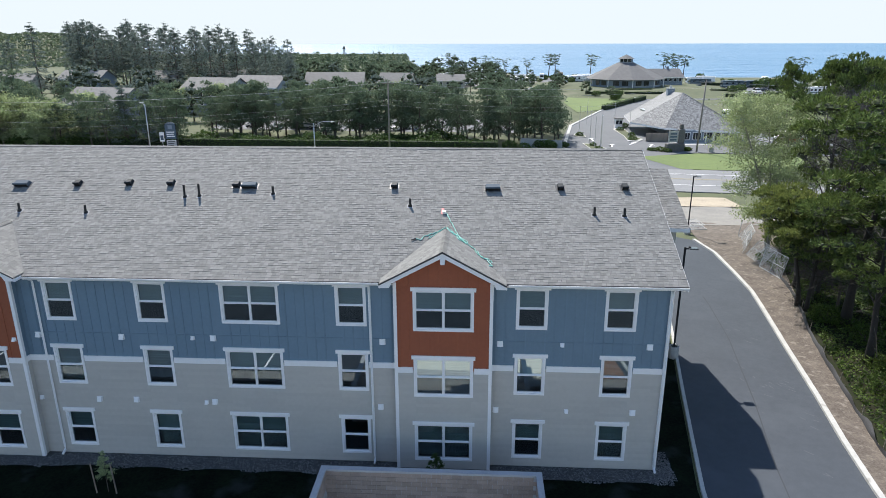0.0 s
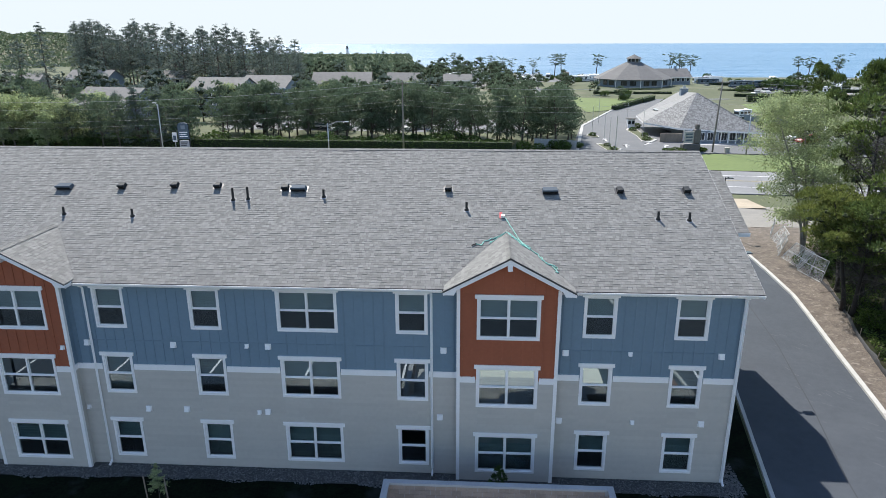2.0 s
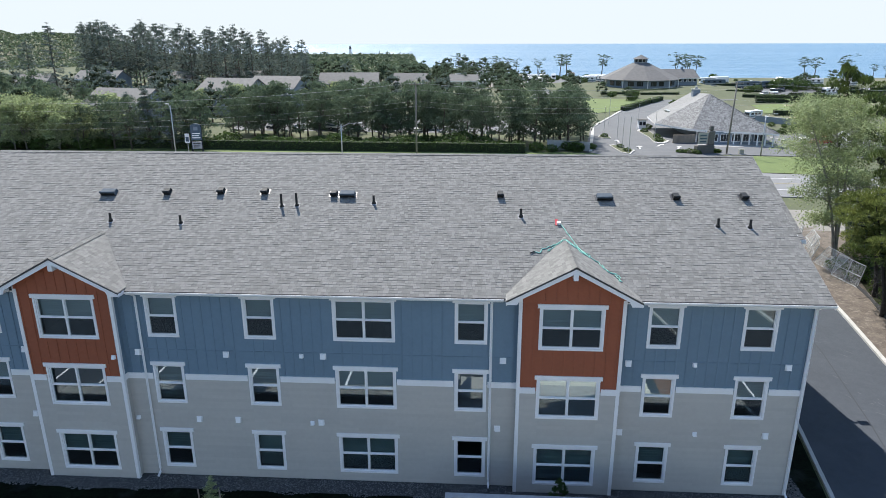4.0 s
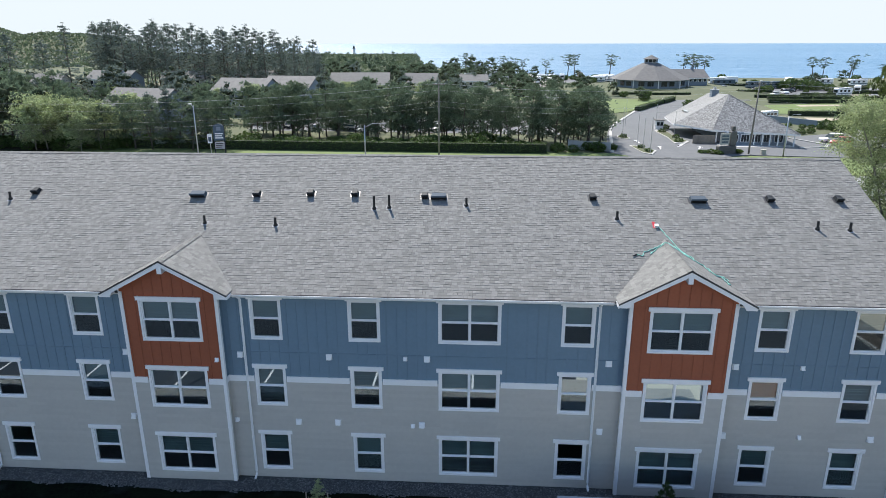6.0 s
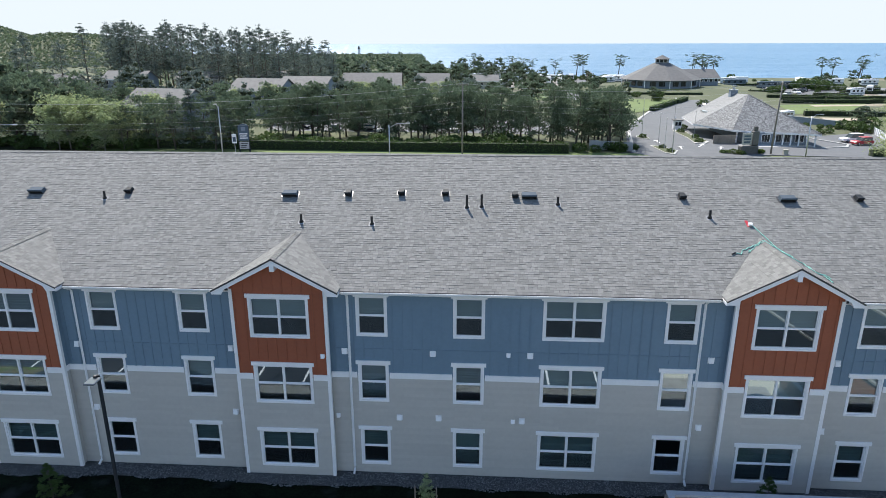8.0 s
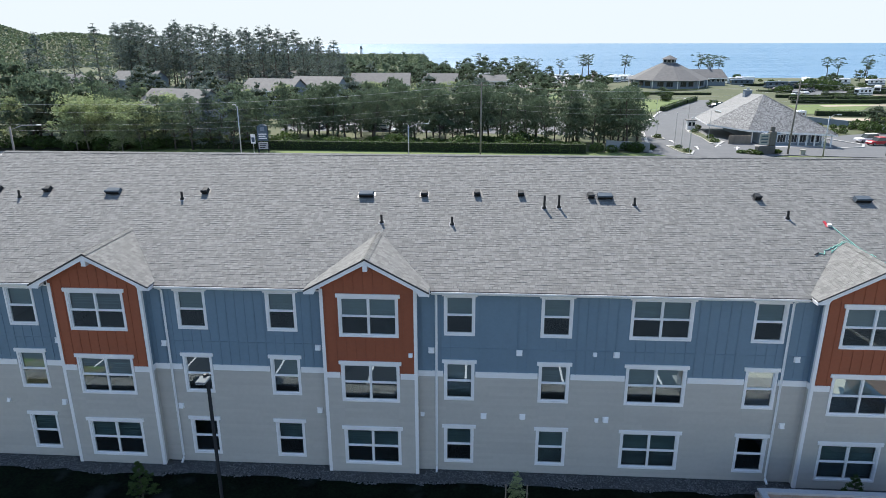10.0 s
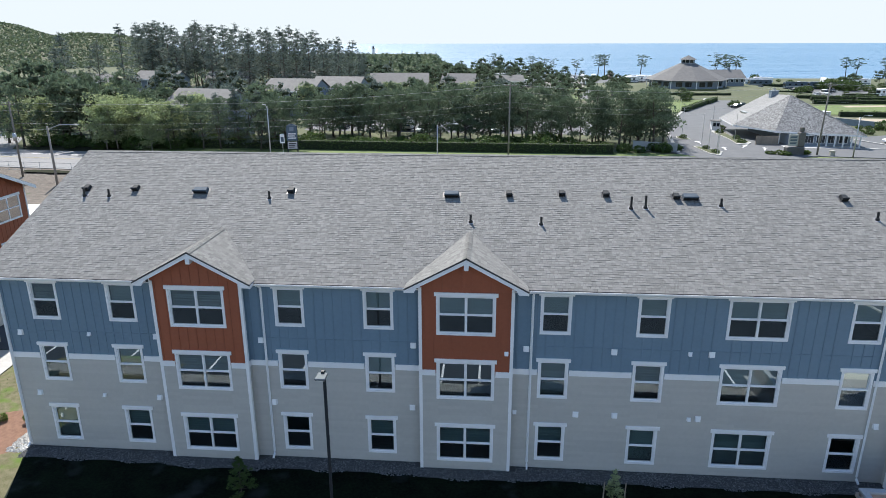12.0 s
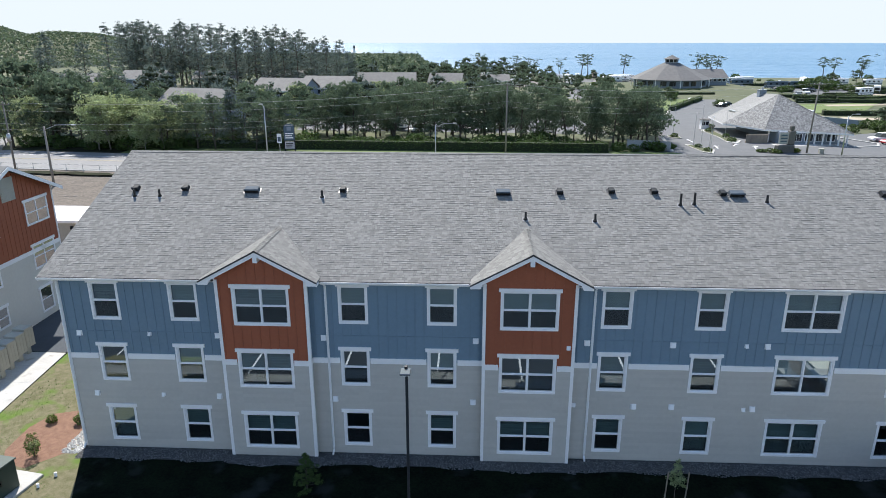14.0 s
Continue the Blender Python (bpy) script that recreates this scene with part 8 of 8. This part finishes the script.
for i in range(20):
    y = NY0 + 0.4 + 0.41 * i
    if y < NY1 - 0.2:
        top = NZ + 1.9 - 0.465 * abs(y - mid_y)
        runs = [(4.92, top)]
        if min(abs(y - 41.1), abs(y - 36.0)) < 1.28:
            runs = [(5.32, 6.54), (8.36, top)]
        elif 37.9 < y < 39.4:
            runs = [(4.92, 8.58), (10.12, top)]
        for z0, z1 in runs:
            if z1 - z0 > 0.05:
                part("batten", boxes((NX, NX + 0.022, y - 0.03, y + 0.03, z0, z1)), M_ORANGE, nb)
for yy, zz, hw, wh, double in ((41.1, 6.65, 1.2, 1.5, True), (36.0, 6.65, 1.2, 1.5, True), (41.1, 3.6, 1.2, 1.5, True), (35.6, 3.6, 1.0, 1.5, True), (40.5, 0.45, 0.68, 1.6, False), (36.05, 1.0, 0.56, 1.2, False)):
    n0, n1, gw, mid_z = NX + 0.005, NX + 0.045, hw - 0.12, zz + wh * 0.5
    bars = [(n0, n1, yy - hw, yy - gw, zz - 0.1, zz + wh + 0.1), (n0, n1, yy + gw, yy + hw, zz - 0.1, zz + wh + 0.1), (n0, NX + 0.047, yy - gw, yy + gw, zz - 0.1, zz + 0.02), (n0, NX + 0.06, yy - hw - 0.1, yy + hw + 0.1, zz + wh, zz + wh + 0.18)]
    spans = ((-gw, -0.04), (0.04, gw)) if double else ((-gw, gw),)
    if double:
        bars.append((n0, NX + 0.04, yy - 0.04, yy + 0.04, zz + 0.02, zz + wh))
    for a, b in spans:
        bars.append((n0, NX + 0.04, yy + a, yy + b, mid_z - 0.03, mid_z + 0.03))
    w = part("window", boxes(*bars), M_WHITE, nb, "white framed window")
    for a, b in spans:
        for c, d in ((zz + 0.02, mid_z - 0.03), (mid_z + 0.03, zz + wh)):
            part("pane", boxes((NX + 0.008, NX + 0.014, yy + a, yy + b, c, d)), M_MIRRORGLASS, w)
gv = part("gable_vent", boxes((NX + 0.004, NX + 0.03, 38.0, 39.3, 8.6, 10.1)), M_TAN, nb, "pale grey gable vent")
for i in range(9):
    part("slat", boxes((NX + 0.03, NX + 0.05, 38.08, 39.22, 8.68 + 0.155 * i, 8.76 + 0.155 * i)), M_TAN, gv)

sheet("footpath", [(-47.9, 20), (-48.45, 27.4), (-49.1, 34.75), (-52.6, 34.75), (-52.4, 29.5), (-50.6, 29.3), (-50.0, 20)], -0.07, M_CONC, "pale concrete footpath with joints", "path", 0.1)
for y in range(21, 35, 2):
    part_ = tagged(part("path_joint", boxes((-50.0 if y < 30 else -52.4, -48.0 - 0.075 * (y - 20), y - 0.012, y + 0.012, -0.072, -0.066))  , M_CAP), "tooled joint in the footpath", "path joint", kind="structure")
sheet("asphalt_apron", [(-53.6, 34.8), (-49.0, 34.8), (-46.5, 44), (-53.6, 44)], -0.06, M_ASPHALT, "dark asphalt beside the neighbour building", "asphalt")


def mail_cabinet():
    e = empty("mail_cabinet")
    part("cabinet", boxes((-0.42, 0.42, -0.35, 0.35, 0.5, 1.75), bevel=0.02), M_TAN, e, "tan steel cabinet")
    for r in range(6):
        for c in range(3):
            part("locker_door", boxes((0.421, 0.432, -0.3 + 0.205 * c, -0.11 + 0.205 * c, 0.6 + 0.18 * r, 0.76 + 0.18 * r)), M_TAN, e)
    part("pedestal", boxes((-0.2, 0.2, -0.15, 0.15, -0.05, 0.5)), M_TAN, e)
    return tagged(e, "tan steel cluster mail cabinet on a pedestal", "mail cabinet", "mail cabinets")


mc = mail_cabinet()
for i in range(5):
    m = pose(-51.0 - 0.16 * (3 - i), 34.6 - 1.02 * i, -0.06, 0, 0, -6)
    if i == 0:
        mc.matrix_basis = m
    else:
        copy_thing(mc, m)
sheet("mulch_bed", [(-46.0, 24.7), (-46.1, 26.6), (-45.6, 27.9), (-44.4, 28.3), (-43.5, 27.9), (-42.75, 27.5), (-42.6, 26.0), (-43.0, 24.6), (-44.2, 23.4), (-45.4, 23.7)], -0.085, M_MULCH, "red-brown bark mulch bed", "planting bed")
# lawn in its sunlit tone; right edge drawn along the building's shadow line
sheet("lawn_patch", [(-47.85, 18), (-46, 16), (-38.6, 16), (-40.45, 20.6), (-42.36, 24.9), (-42.36, 36.3), (-49.0, 36.3), (-49.0, 34.6), (-48.4, 27.4)], -0.092, M_PATCHYLAWN, "thin dry lawn with fresh green patches", "lawn")


def lawn_blades():
    """Short uneven grass on the sunlit lawn."""
    rng = np.random.default_rng(91)
    n = 3500
    x, y = rng.uniform(-48.2, -42.4, n), rng.uniform(19, 35, n)
    keep = (np.sin(x * 1.3 + 2 * np.sin(y * 0.7)) + np.sin(y * 1.1 + x * 0.4) + rng.normal(0, 0.7, n) > 0.1) & ~((x > -46.3) & (x < -42.4) & (y > 23) & (y < 28.4))
    C = np.stack([x[keep], y[keep], np.full(keep.sum(), -0.06)], axis=1)
    ob = new("lawn_grass", leaf_mesh("lawn_grass", leaf_quads(C, rng, 0.1, 0.035), M_LAWN))
    return tagged(ob, "short uneven grass on the thin lawn", "grass", kind="stuff")


lawn_blades()
shr = [build_bush("shrub", 0.3, 1.25, 360, M_UNDER, "upright leafy shrub in the mulch bed", (0.11, 0.05), 420), build_bush("shrub", 0.24, 0.42, 361, M_PINE_NEAR, "low round shrub in the mulch bed", (0.1, 0.05), 500), build_bush("shrub", 0.26, 0.3, 362, M_LEAF, "low pale-leaved shrub in the mulch bed", (0.1, 0.05), 300)]
for ob, x, y in zip(shr, (-44.3, -45.2, -44.8), (24.3, 27.1, 25.0)):
    ob.matrix_basis = pose(x, y, -0.09)
    ob["group"] = "shrubs in the mulch bed"
extra = copy_thing(shr[1], pose(-43.7, 27.1, -0.09, 0, 0, 60))
extra.scale = (1.2, 1.2, 1.3)
tf = tagged(empty("transformer_box", pose(-44.2, 21.6, -0.1, 0, 0, -10)), "dark green pad-mounted transformer box", "transformer")
part("pad", boxes((-1.3, 1.0, -0.9, 1.5, -0.1, 0.12), bevel=0.02), M_CONC, tf, "pale concrete pad")
part("cabinet", boxes((-0.8, 0.65, -0.7, 0.6, 0.12, 1.45), bevel=0.03), M_GREENBOX, tf)
part("lid", boxes((-0.85, 0.7, -0.75, 0.65, 1.45, 1.52), bevel=0.02), M_GREENBOX, tf)
part("handle", boxes((0.66, 0.7, -0.3, -0.24, 0.7, 0.95)), M_BLACK, tf)
for x, y in ((-42.4, 22.9), (-42.7, 22.1)):
    c = tagged(empty("cleanout_cap", pose(x, y, -0.1)), "white plastic cleanout pipe on the lawn", "pipe cap", "cleanout caps")
    pipe("pipe", [(0, 0, -0.1), (0, 0, 0.16)], 0.06, M_VINYL, c, 10)
    pipe("cap", [(0, 0, 0.16), (0, 0, 0.2)], [0.075, 0.06], M_VINYL, c, 10)
sh = tagged(empty("flat_roof_shed", pose(-63.6, 57.0, -0.15)), "low tan shed with a white flat roof", "shed")
part("wall", boxes((-4, 4.2, -2.4, 2.4, 0, 2.9)), M_TAN, sh)
part("roof", boxes((-4.3, 4.5, -2.7, 2.7, 2.9, 3.15)), M_VINYL, sh, "white membrane roof")
part("wall_lamp", boxes((3.4, 3.6, -2.62, -2.4, 2.3, 2.6)), M_BRONZE, sh)
# chain-link fence beside the highway
cf = tagged(empty("chain_link_fence"), "long low chain-link fence beside the highway", "fence")
for i in range(28):
    x = -150 + 3.2 * i
    pipe("post", [(x, road_y(x) - 11.5, -4.1), (x, road_y(x) - 11.5, -2.4)], 0.04, M_GALVMATT, cf, 5)
for dz in (-2.45, -3.2, -3.9):
    pipe("rail", [(-150, road_y(-150) - 11.5, dz), (-63.6, road_y(-63.6) - 11.5, dz)], 0.022, M_GALVMATT, cf, 4)
